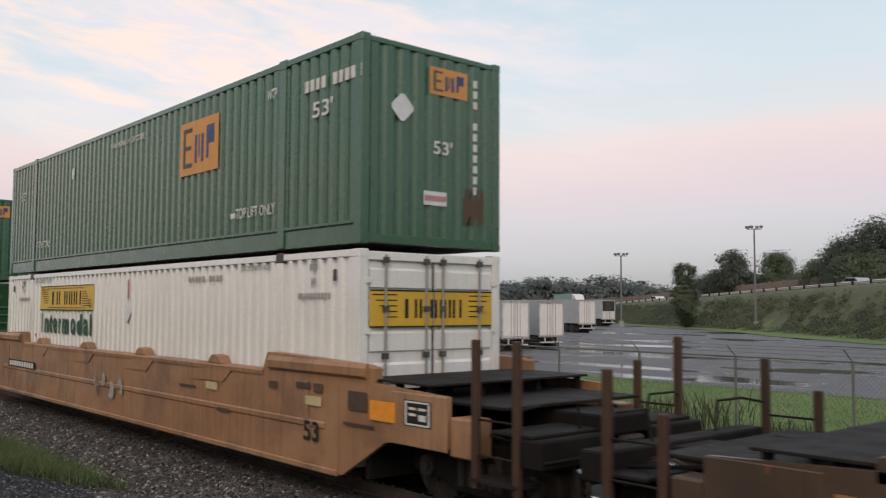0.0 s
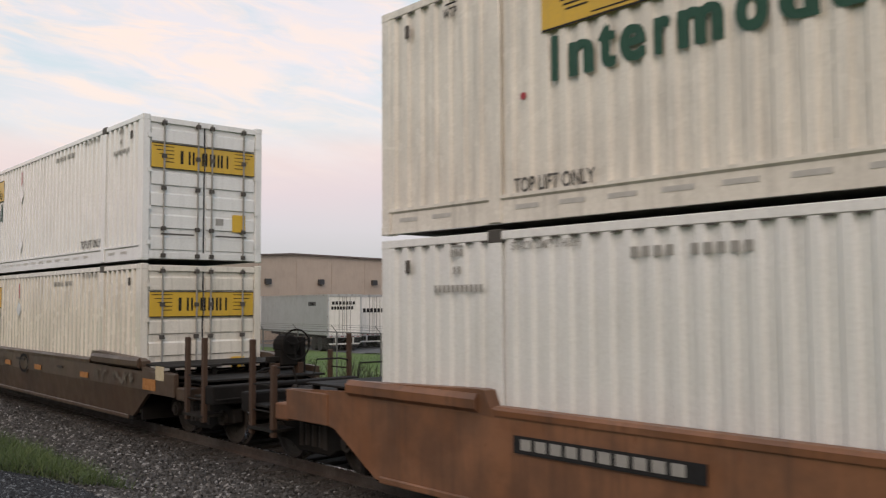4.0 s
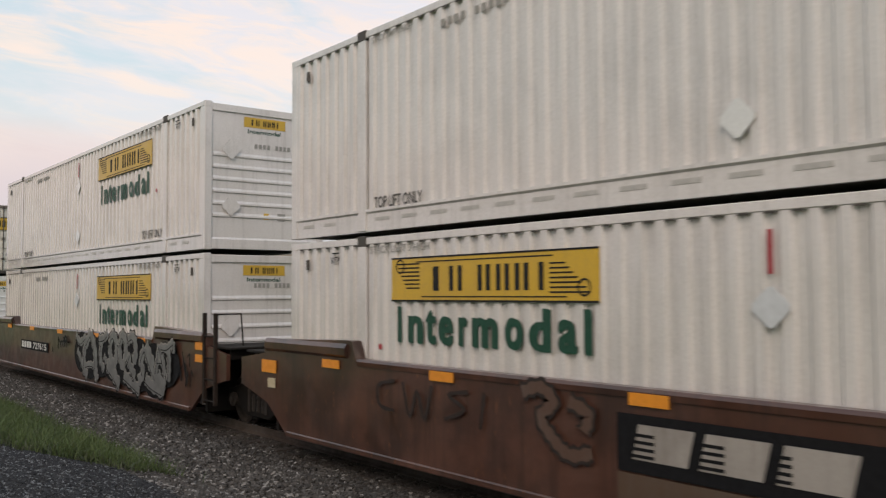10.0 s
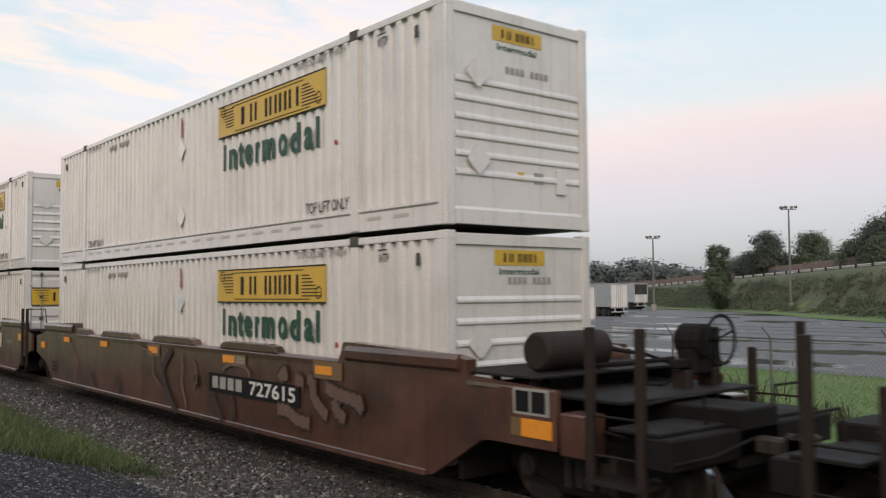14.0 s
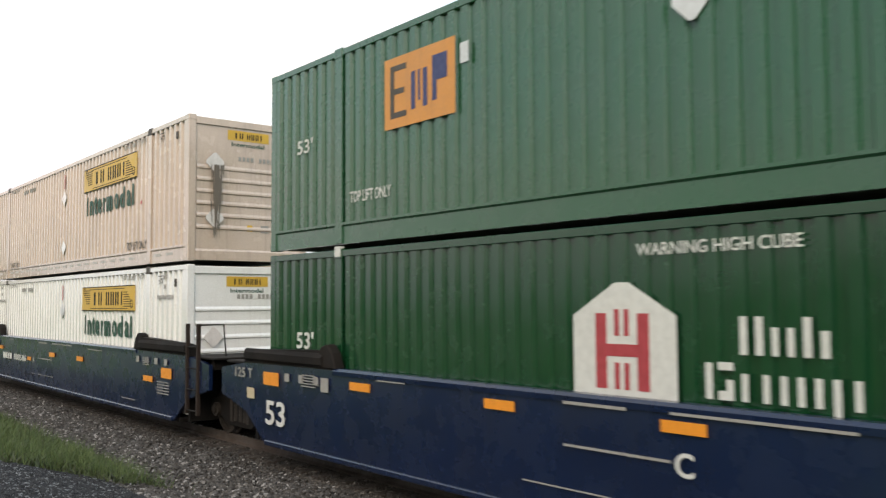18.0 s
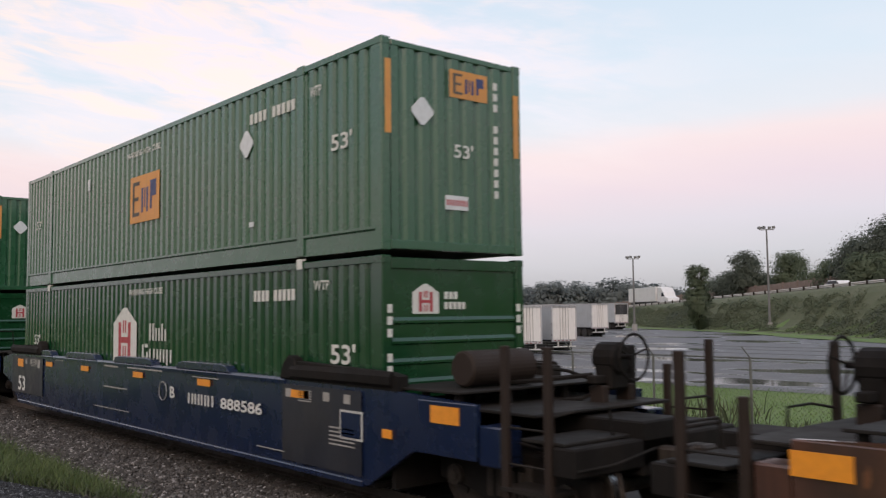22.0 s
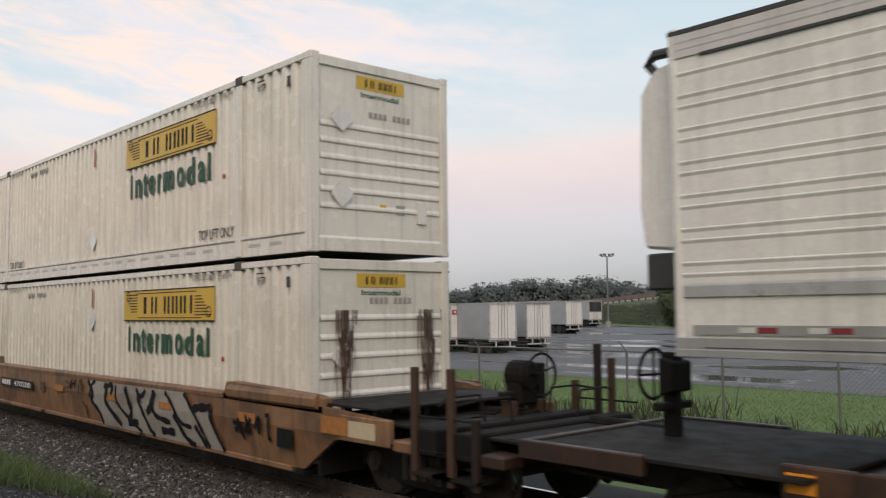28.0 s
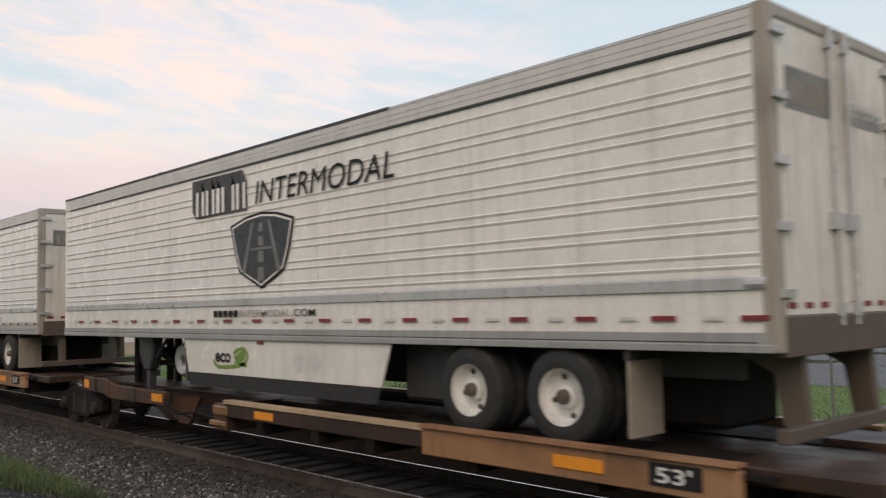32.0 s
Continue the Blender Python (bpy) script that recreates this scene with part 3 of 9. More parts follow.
def container_shell(ob, skin, style):
    crest, slope, depth = ((0.092, 0.032, 0.043), (0.11, 0.03, 0.045))[style == "green"]
    for name, y, flip in (("side_panel", -HW + 0.008, 1), ("side_panel", HW - 0.008, -1)):
        part(name, lambda: corrugated(0.16, L - 0.16, 0.3, H - 0.1, y, 0.258, crest, slope, depth, flip), skin, ob, key=("side", style, flip))
    part("roof", lambda: Mesh().box(0.05, L - 0.05, -HW + 0.03, HW - 0.03, H - 0.06, H - 0.02), skin, ob, key="roof")
    part("underframe", lambda: Mesh().box(0.1, L - 0.1, -HW + 0.06, HW - 0.06, 0.02, 0.2), UNDERSIDE, ob, key="underframe")
    for y0, y1 in ((-HW, -HW + 0.06), (HW - 0.06, HW)):
        sg = -1 if y0 < 0 else 1
        part("top_rail", lambda: Mesh().box(0.14, L - 0.14, y0, y1, H - 0.1, H), skin, ob, bevel=0.01, key=("top_rail", y0))
        part("bottom_rail", lambda: Mesh().prism([(sg * (HW - 0.09), 0.012), (sg * (HW - 0.02), 0.012), (sg * (HW - 0.02), 0.26), (sg * (HW + 0.004), 0.285), (sg * (HW + 0.004), 0.32), (sg * (HW - 0.09), 0.33)], 0.14, L - 0.14, "x"),
             skin, ob, key=("bottom_rail", y0))
        for x in (0.0, L - 0.17):
            part("corner_post", lambda: Mesh().box(x, x + 0.17, min(y0, y1) if y0 < 0 else HW - 0.15, -HW + 0.15 if y0 < 0 else HW, 0.1, H - 0.08), skin, ob, bevel=0.012, key=("post", x, y0))
            for z in (0.0, H - 0.11):
                part("corner_casting", lambda: Mesh().box(x - 0.004, x + 0.174, y0 - 0.004 if y0 < 0 else HW - 0.15, -HW + 0.15 if y0 < 0 else HW + 0.004, z, z + 0.115),
                     skin, ob, bevel=0.012, key=("cast", x, y0, z))
        for x in (1.95, 14.02):
            part("lift_post", lambda: Mesh().box(x, x + 0.19, y0 - 0.006 if y0 < 0 else y1 - 0.04, y0 + 0.04 if y0 < 0 else y1 + 0.006, 0.02, H), skin, ob, bevel=0.008, key=("lift", x, y0))
            part("lift_casting", lambda: Mesh().box(x - 0.01, x + 0.2, y0 - 0.012 if y0 < 0 else y1 - 0.1, y0 + 0.1 if y0 < 0 else y1 + 0.012, H - 0.13, H + 0.02),
                 CASTING if style != "green" else skin, ob, bevel=0.01, key=("liftcast", x, y0))
    part("front_wall", lambda: Mesh().box(0.02, 0.06, -HW + 0.1, HW - 0.1, 0.1, H - 0.05), skin, ob, key="front_wall")


def nose_wall(ob, skin, style, dirty=0, top=False):
    """The closed end, with rolled ribs across it."""
    zs = [0.62 + i * 0.235 for i in range(6)] if top else [0.59 + i * 0.27 for i in range(6)]

    part("end_wall", lambda: Mesh().box(L - 0.07, L - 0.035, -HW + 0.14, HW - 0.14, 0.1, H - 0.05), skin, ob, key="nose")
    part("end_header", lambda: Mesh().box(L - 0.05, L - 0.003, -HW + 0.15, HW - 0.15, H - 0.17, H - 0.03), skin, ob, bevel=0.006, key="nosehead")
    part("end_sill", lambda: Mesh().prism([(L - 0.05, 0.02), (L - 0.003, 0.02), (L - 0.003, 0.2), (L - 0.05, 0.26)], -HW + 0.15, HW - 0.15), skin, ob, key="nosesill")
    for z in zs:
        part("rib", lambda: Mesh().prism([(L - 0.042, z - 0.004), (L - 0.010, z + 0.022), (L - 0.010, z + 0.052), (L - 0.036, z + 0.10)], -1.12, 1.12), skin, ob, key=("rib", round(z, 3)))
    if dirty:
        for y, seed in ((-0.72, 3), (0.82, 4)):
            run_marks(ob, y, 0.6 if dirty < 2 else 0.45, 2.1 if dirty < 2 else 1.9, 0.16 if dirty < 2 else 0.11, 80, seed, STAIN_RUST if dirty < 2 else STAIN)


def run_marks(ob, y, z0, z1, half, count, seed, mat):
    """Thin dirt runs down the end of a container."""
    r = random.Random(seed)
    m = Mesh()
    for i in range(count):
        u, w = y + half * r.gauss(0, 0.5), r.uniform(0.005, 0.016)
        a = r.uniform(z0, z1 - 0.2)
        b = min(z1, a + r.uniform(0.15, 0.7))
        m.add([(L + 0.006 + 0.0004 * i, u - w * 0.3, a), (L + 0.006 + 0.0004 * i, u + w * 0.3, a), (L + 0.006 + 0.0004 * i, u + w, b), (L + 0.006 + 0.0004 * i, u - w, b)], [(0, 1, 2, 3)])
    part("run_stain", m, mat, ob)


def end_sign(ob, panel=None):
    x = L - 0.034
    part("end_sign", lambda: Mesh().box(x, x + 0.006, -0.48, 0.42, 2.43, 2.63), panel or YELLOW, ob, key="endsign")
    part("end_sign_lettering", lambda: bars(Mesh(), upright_bars(-0.34, 2.47, 0.62, 0.115, NAME_SPANS, 0.024), x + 0.007, 0.003, "x"), INK, ob, key="endsignletters")
    part("end_lettering", lambda: end_text("Intermodal", -0.4, 2.31, 0.72, 0.085, x + 0.004, 0.02), INK_GREEN, ob, key="endword")


def diamond(mesh, u, z, r, face, axis="y", thick=0.012):
    c = 0.13 * r
    poly = [(u - c, z + r - c), (u + c, z + r - c), (u + r - c, z + c), (u + r - c, z - c), (u + c, z - r + c), (u - c, z - r + c), (u - r + c, z - c), (u - r + c, z + c)]
    return mesh.prism(poly, face - thick, face, "y") if axis == "y" else mesh.prism(poly, face, face + thick, "x")


def nose_details(ob, top):
    x, up = L - 0.03, 0.0 if top else 0.17
    for z in ((1.95, 0.85) if top else (1.45,)):
        part("placard_holder", lambda: diamond(Mesh(), -0.76, z, 0.21, L, "x"), ob.get("skin_mat") or WHITE, ob, key=("enddia", z))
    part("data_plate", lambda: bars(Mesh(), [(0.25, 0.42, 0.6, 0.75)], x, 0.006, "x"), INK_GREY, ob, key="plate")
    part("data_plate", lambda: bars(Mesh(), [(-0.05, 0.06, 0.62, 0.74)], x, 0.006, "x"), YELLOW, ob, key="plate2")
    part("document_box", lambda: Mesh().box(x, x + 0.03, 0.66, 0.84, 0.48, 0.82), WHITE, ob, bevel=0.008, key="docbox")
    part("number_line", lambda: bars(Mesh(), [(-0.25 + i * 0.09, -0.19 + i * 0.09, 2.02 + up, 2.11 + up) for i in range(9) if i != 4], x, 0.004, "x"), INK_GREY, ob, key=("marks", up))


def door_wall(ob, skin, dirty=0, mark=""):
    part("door_header", lambda: Mesh().box(L - 0.05, L - 0.002, -HW + 0.15, HW - 0.15, H - 0.14, H - 0.03), STAIN if dirty else skin, ob, bevel=0.006, key="doorhead")
    part("door_sill", lambda: Mesh().box(L - 0.05, L - 0.002, -HW + 0.15, HW - 0.15, 0.03, 0.16), CASTING if dirty else skin, ob, bevel=0.006, key="doorsill")
    for side, y0, y1 in ((-1, -HW + 0.15, -0.012), (1, 0.012, HW - 0.15)):
        door = part("door", lambda: Mesh().box(L - 0.07, L - 0.045, y0, y1, 0.16, H - 0.14), skin, ob, key=("leaf", side))
        for i in range(6):
            z = 0.2 + i * 0.425
            part("door_fold", lambda: Mesh().prism([(L - 0.046, z), (L - 0.012, z + 0.02), (L - 0.012, z + 0.25), (L - 0.046, z + 0.29)], y0 + 0.03, y1 - 0.03), skin, door, key=("fold", side, i))
        for y in ((y0 + 0.28, y1 - 0.14) if side < 0 else (y0 + 0.14, y1 - 0.28)):
            rod = part("lock_rod", lambda: Mesh().cyl((L + 0.012, y, 0.06), (L + 0.012, y, H - 0.06), 0.019, 8), CASTING if dirty else GREYSLOT, door, "galvanised lock rod", key=("rod", round(y, 2)))

            for z in (0.09, 0.62, 1.42, 2.05, H - 0.14):
                part("rod_guide", lambda: Mesh().box(L - 0.02, L + 0.034, y - 0.045, y + 0.045, z - 0.035, z + 0.045), CASTING, door, key=("keep", round(y, 2), z))
        part("door_handle", lambda: Mesh().box(L + 0.02, L + 0.035, min(y0, y1) + 0.22, max(y0, y1) - 0.22, 0.5, 0.53), CASTING, door, "dark steel handle", bevel=0.004, key=("handle", side))
        part("hinge", lambda: [Mesh()][0].box(L - 0.02, L + 0.02, (y0 - 0.06) if side < 0 else (y1 - 0.02), (y0 + 0.02) if side < 0 else (y1 + 0.06), 0.3, 0.38)
             .box(L - 0.02, L + 0.02, (y0 - 0.06) if side < 0 else (y1 - 0.02), (y0 + 0.02) if side < 0 else (y1 + 0.06), 0.98, 1.06)
             .box(L - 0.02, L + 0.02, (y0 - 0.06) if side < 0 else (y1 - 0.02), (y0 + 0.02) if side < 0 else (y1 + 0.06), 1.72, 1.8)
             .box(L - 0.02, L + 0.02, (y0 - 0.06) if side < 0 else (y1 - 0.02), (y0 + 0.02) if side < 0 else (y1 + 0.06), 2.4, 2.48), skin, door, key=("hinge", side))
    part("door_seal", lambda: Mesh().box(L - 0.06, L - 0.03, -0.012, 0.012, 0.16, H - 0.14), DARKGAP, ob, key="doorseal")
    # yellow sign across both doors
    part("door_sign", lambda: Mesh().box(L - 0.012, L - 0.006, -1.12, -0.02, 1.82, 2.3).box(L - 0.012, L - 0.006, 0.02, 1.12, 1.82, 2.3), YELLOW, ob, key="doorsign")
    for rect in upright_bars(-0.56, 1.93, 1.12, 0.26, NAME_SPANS, 0.042):
        part("sign_letter", lambda: bars(Mesh(), [rect], L - 0.005, 0.003, "x"), INK, ob, key=("doorletter", rect))

    def stripes():
        m = Mesh()
        for i in range(5):
            bars(m, [(-1.08 + 0.06 * i, -0.66, 2.24 - i * 0.075, 2.255 - i * 0.075), (0.66, 1.08 - 0.06 * i, 2.24 - i * 0.075, 2.255 - i * 0.075)], L - 0.005, 0.003, "x")
        return bars(m, [(-1.12, 1.12, 2.295, 2.315), (-1.12, 1.12, 1.805, 1.825)], L - 0.005, 0.003, "x")
    part("sign_lining", stripes, INK, ob, key="doorsignstripes")
    part("data_plate", lambda: bars(Mesh(), [(0.62, 0.92, 0.62, 0.98)], L - 0.012, 0.006, "x"), YELLOW if not mark else INK_GREY, ob, key="doorplate")
    part("data_plate", lambda: bars(Mesh(), [(0.25, 0.42, 0.74, 0.88)], L - 0.012, 0.006, "x"), INK_GREY, ob, key="doorplate2")
    if dirty:
        for y, seed in ((-0.62, 7), (0.72, 8), (-1.1, 9), (1.1, 10)):
            run_marks(ob, y, 0.9 if abs(y) < 1 else 0.1, 2.2, 0.1, 60 if abs(y) < 1 else 16, seed, STAIN if abs(y) < 1 else STAIN_RUST)


def yellow_sign(ob, x, ink=None, panel=None, word=True, low=0.0, start=0.12, wide=3.42):
    """The long yellow side sign with striped scrolls, and the word under it."""
    z1 = H - 0.31 - 0.4 * low
    z0 = z1 - 0.575
    part("side_sign", lambda: Mesh().box(x, x + 3.65, OUT - 0.004, OUT + 0.004, z0, z1), panel or YELLOW, ob, key=("sign", x, low))
    for rect in upright_bars(x + 0.84, z0 + 0.135, 2.1, 0.305, NAME_SPANS, 0.075):
        part("sign_letter", lambda: bars(Mesh(), [rect], OUT - 0.004, 0.004), ink or INK, ob, key=("signletter", tuple(round(v, 3) for v in rect)))

    def stripes():
        m = Mesh()
        bars(m, [(x, x + 3.65, z1 - 0.022, z1), (x, x + 3.65, z0, z0 + 0.022), (x + 0.55, x + 3.0, z1 - 0.075, z1 - 0.06), (x + 0.66, x + 3.2, z0 + 0.055, z0 + 0.07)], OUT - 0.004, 0.004)
        for i in range(7):
            z = z1 - 0.1 - i * 0.052
            bars(m, [(x + 0.12 + 0.035 * i, x + 0.62, z, z + 0.018), (x + 2.95, x + 3.18 + 0.06 * i, z - 0.06, z - 0.042)], OUT - 0.004, 0.004)
        for cx, cz in ((x + 0.2, z1 - 0.12), (x + 3.45, z0 + 0.16)):
            pts = [(cx + 0.085 * math.cos(a * 0.7), cz + 0.085 * math.sin(a * 0.7)) for a in range(10)]
            ribbon(m, pts, 0.022, OUT - 0.007)
        return m
    part("sign_lining", stripes, ink or INK, ob, key=("signstripes", x, low))
    if word:
        part("side_word", lambda: folded(spaced_word(x + start, z0 - 0.535 - 0.6 * low, wide, 0.462, OUT - 0.003)), INK_GREEN, ob, "dark green lettering", key=("word", x, low))


def white_details(ob, reverse, top, old=False, single=False):
    """Small lettering, placards and rail slots of a white container."""
    fl = (lambda u, w=0.0: L - u - w) if reverse else (lambda u, w=0.0: u)
    ink = INK_GREY if not old else INK
    dx = fl(8.05) if not reverse else 8.33
    for z in ((0.75,) if single else (2.05, 0.75) if top else (2.02,)):
        part("placard_holder", lambda: diamond(Mesh(), dx, z - 0.08, 0.2, OUT), PLACARD if not top else WHITE_CLEAN, ob, "pale placard holder", key=("dia", reverse, z))
    part("red_mark", lambda: bars(Mesh(), [(dx - 0.025, dx + 0.025, 2.22, 2.6)], OUT, 0.005), INK_RED if not old else STAIN, ob, key=("red", reverse))
    part("small_lettering", lambda: folded(side_text("STACK LIMIT 3 HIGH", fl(12.55, 1.35), H - 0.23, 1.35, 0.1, OUT - 0.003, 0.01)), ink, ob, key=("limit", reverse))
    part("small_lettering", lambda: folded(side_text("STACK LIMIT 3 HIGH", fl(2.3, 0.95), H - 0.22, 0.95, 0.09, OUT - 0.003, 0.01)), ink, ob, key=("limit2", reverse))
    part("number_line", lambda: folded(bars(Mesh(), [(fl(3.9) + i * 0.13 * (1 if not reverse else -1) - 0.04, fl(3.9) + i * 0.13 * (1 if not reverse else -1) + 0.04, H - 0.36, H - 0.26) for i in range(10) if i != 4], OUT, 0.004)),
         ink, ob, key=("num", reverse))
    part("stencil_line", lambda: side_text("WTP", fl(14.7, 0.24), H - 0.36, 0.24, 0.12, OUT - 0.003, 0.01).box(fl(14.7, 0.2), fl(14.7, 0.2) + 0.2, OUT - 0.004, OUT, H - 0.2, H - 0.18), INK, ob, key=("wtp", reverse))
    part("vent", lambda: Mesh().box(fl(15.55, 0.1), fl(15.55, 0.1) + 0.07, OUT - 0.015, OUT + 0.01, H - 0.42, H - 0.26), CASTING, ob, "small vent cover", bevel=0.006, key=("vent", reverse))
    part("vent", lambda: Mesh().box(fl(0.5, 0.1), fl(0.5, 0.1) + 0.07, OUT - 0.015, OUT + 0.01, H - 0.42, H - 0.26), CASTING, ob, bevel=0.006, key=("vent2", reverse))
    part("red_dot", lambda: Mesh().cyl((fl(13.65), OUT - 0.004, 1.35), (fl(13.65), OUT + 0.004, 1.35), 0.042, 10), PLACARD if old else INK_RED, ob, key=("dot", reverse))
    if top:
        part("lift_lettering", lambda: folded(side_text("TOP LIFT ONLY", 12.78, 0.36, 1.2, 0.17, OUT - 0.003, 0.015)), INK_WORN, ob, key=("lift_text", reverse))
        part("lift_lettering", lambda: folded(side_text("TOP LIFT ONLY", 2.35, 0.32, 1.1, 0.16, OUT - 0.003, 0.015)), INK_WORN, ob, key=("lift_text2", reverse))
    for x, n in ((0.35, 2), (2.35, 18), (14.4, 2)):
        for k in range(n):
            part("rail_slot", lambda: bars(Mesh(), [(0.0, 0.34, 0.15, 0.2)], -HW + 0.021, 0.006), RAIL_SLOT, ob, key="slot", at=pose(x + k * 0.62, 0, 0))
    part("notch_strip", lambda: bars(Mesh(), [(0.28 + k * 0.258, 0.38 + k * 0.258, H - 0.116, H - 0.096) for k in range(60)], -HW + 0.002, 0.004), CASTING, ob, key="notches")


def white_container(label, skin, rear, top, group, sign_panel=None, dirty=0, word=True, old=False, pilot=False, sign_x=None, single=False):
    ob = thing("shipping_container", label, "container", group)
    container_shell(ob, skin, "white")
    reverse = rear == "door"
    fit = {} if reverse else {"low": 0.085 if top else 0.06, "start": 0.19, "wide": 3.28}
    yellow_sign(ob, sign_x or (2.78 if reverse else 9.72), panel=sign_panel, word=word, **fit)
    white_details(ob, reverse, top, old, single)
    if pilot:
        for x in (14.65, 1.03):
            part("pilot_line", lambda: bars(Mesh(), word_bars(x, H - 0.66, 0.85, 0.085, 11, 0.4) + word_bars(x + 0.34, H - 0.45, 0.14, 0.085, 2, 0.4) + word_bars(x + 0.3, H - 0.25, 0.22, 0.085, 3, 0.4) + [(x + 0.32, x + 0.5, H - 0.14, H - 0.125)], OUT, 0.004), INK_GREY, ob, key=("pilot", x))
    if rear == "nose":
        nose_wall(ob, skin, "white", dirty, top)
        end_sign(ob, sign_panel)
        nose_details(ob, top)
    else:
        door_wall(ob, skin, dirty)
    return ob


def logo_square(ob, x, z, wide, high, face, axis="y"):
    """The orange square; bars stand in its letters' places."""
    def put(m, rects, thick):
        return bars(m, rects, face, thick, axis)
    part("logo_panel", put(Mesh(), [(x, x + wide, z, z + high)], 0.005), LOGO_ORANGE, ob)
    w, h = wide, high
    for k, (a, b, c, d) in enumerate(((0.09, 0.15, 0.14, 0.88), (0.15, 0.33, 0.80, 0.88), (0.15, 0.30, 0.47, 0.55), (0.15, 0.33, 0.14, 0.22), (0.40, 0.46, 0.2, 0.72), (0.50, 0.53, 0.3, 0.72), (0.57, 0.63, 0.2, 0.72), (0.70, 0.76, 0.24, 0.84), (0.76, 0.90, 0.50, 0.84))):
        part("logo_mark", put(Mesh(), [(x + a * w, x + b * w, z + c * h, z + d * h)], 0.009), CASTING if k < 4 else INK_NAVY, ob)


def green_container(label, logo_x, group, dia=None, worn=False, logo_z=H - 1.38, lift=True):
    """Upper green container with an orange logo and folded end wall."""
    ob = thing("shipping_container", label, "container", group)
    container_shell(ob, GREEN, "green")
    logo_square(ob, logo_x, logo_z, 1.48, 0.95, OUT)
    part("end_wall", lambda: end_corrugated(-HW + 0.16, HW - 0.16, 0.1, H - 0.08, L - 0.012, 0.27, 0.13, 0.045, 0.035), GREEN, ob, key="green_end")
    logo_square(ob, -0.1, 2.2, 0.72, 0.4, L - 0.01, "x")
    for z0, z1 in ((H - 0.1, H - 0.02), (0.02, 0.14)):
        part("end_rail", lambda: Mesh().box(L - 0.08, L - 0.002, -HW + 0.16, HW - 0.16, z0, z1), GREEN, ob, bevel=0.008, key=("green_rail", z0))
    part("placard_holder", diamond(Mesh(), -0.6, 1.92, 0.22, L - 0.008, "x"), PLACARD, ob)
    part("end_lettering", lambda: end_text("53'", -0.03, 1.34, 0.36, 0.2, L - 0.005, 0.015), INK_WHITE, ob, key="end53")
    part("data_plate", lambda: bars(Mesh(), [(-0.2, 0.22, 0.6, 0.8)], L - 0.01, 0.008, "x"), PLACARD, ob, key="greenplate")
    part("data_line", lambda: bars(Mesh(), [(-0.18 + 0.05 * i, -0.15 + 0.05 * i, 0.66, 0.74) for i in range(8)], L - 0.001, 0.003, "x"), INK_RED, ob, key="greenplatemarks")
    part("number_line", lambda: bars(Mesh(), [(0.74, 0.82, 0.82 + i * 0.16, 0.93 + i * 0.16) for i in range(11) if i != 7], L - 0.008, 0.004, "x"), INK_WHITE, ob, key="greennum")
    if worn:
        part("worn_patch", bars(Mesh(), [(0.55 + 0.05 * i, 0.6 + 0.05 * i, 0.35 + 0.07 * (i % 3), 0.75 + 0.08 * ((i * 2) % 4)) for i in range(8)], L - 0.008, 0.004, "x"), STAIN_RUST, ob)
    else:
        part("side_tape", lambda: bars(Mesh(), [(-1.24, -1.14, 1.55, 2.55), (1.14, 1.24, 1.45, 2.4)], L + 0.002, 0.004, "x"), LOGO_ORANGE, ob, key="greentape")
    part("side_lettering", lambda: folded(side_text("53'", 14.95, 1.85 if worn else 1.46, 0.52, 0.24, OUT - 0.003, 0.015), "green"), INK_WHITE, ob, key=("side53", worn))
    part("side_lettering", lambda: folded(side_text("53'", 0.85, 1.88 if worn else 1.46, 0.46, 0.22, OUT - 0.003, 0.015), "green"), INK_WHITE, ob, key=("side53b", worn))
    if lift:
      part("side_lettering", lambda: folded(side_text("TOP LIFT ONLY", 12.7, 0.56, 1.25, 0.17, OUT - 0.003, 0.012), "green"), INK_WHITE, ob, key="greenlift")
    if lift:
      part("side_lettering", lambda: folded(side_text("TOP LIFT ONLY", 2.35, 0.58, 1.0, 0.16, OUT - 0.003, 0.012), "green"), INK_WHITE, ob, key="greenlift2")
    part("side_lettering", lambda: folded(side_text("WARNING HIGH CUBE", 7.2, H - 0.42, 1.7, 0.12, OUT - 0.003, 0.012), "green"), INK_WHITE, ob, key="highcube")
    part("number_line", lambda: folded(bars(Mesh(), [((14.74 if worn else 12.55) + i * 0.145, (14.84 if worn else 12.65) + i * 0.145, H - 0.6, H - 0.43) for i in range(10) if i != 4], OUT, 0.004), "green"), INK_WHITE, ob, key=("greensidenum", worn))
    part("side_lettering", lambda: side_text("WTP", 13.66 if worn else 14.4, H - 0.52, 0.3, 0.16, OUT - 0.003, 0.012), INK_WHITE, ob, key=("greenwtp", worn))
    part("data_plate", lambda: bars(Mesh(), [(12.55, 12.7, 0.58, 0.66), (4.8, 4.95, 2.05, 2.3)], OUT, 0.005), PLACARD, ob, key="greenbits")
    if dia:
        part("placard_holder", diamond(Mesh(), dia, 1.95, 0.25, OUT), PLACARD, ob)
    return ob


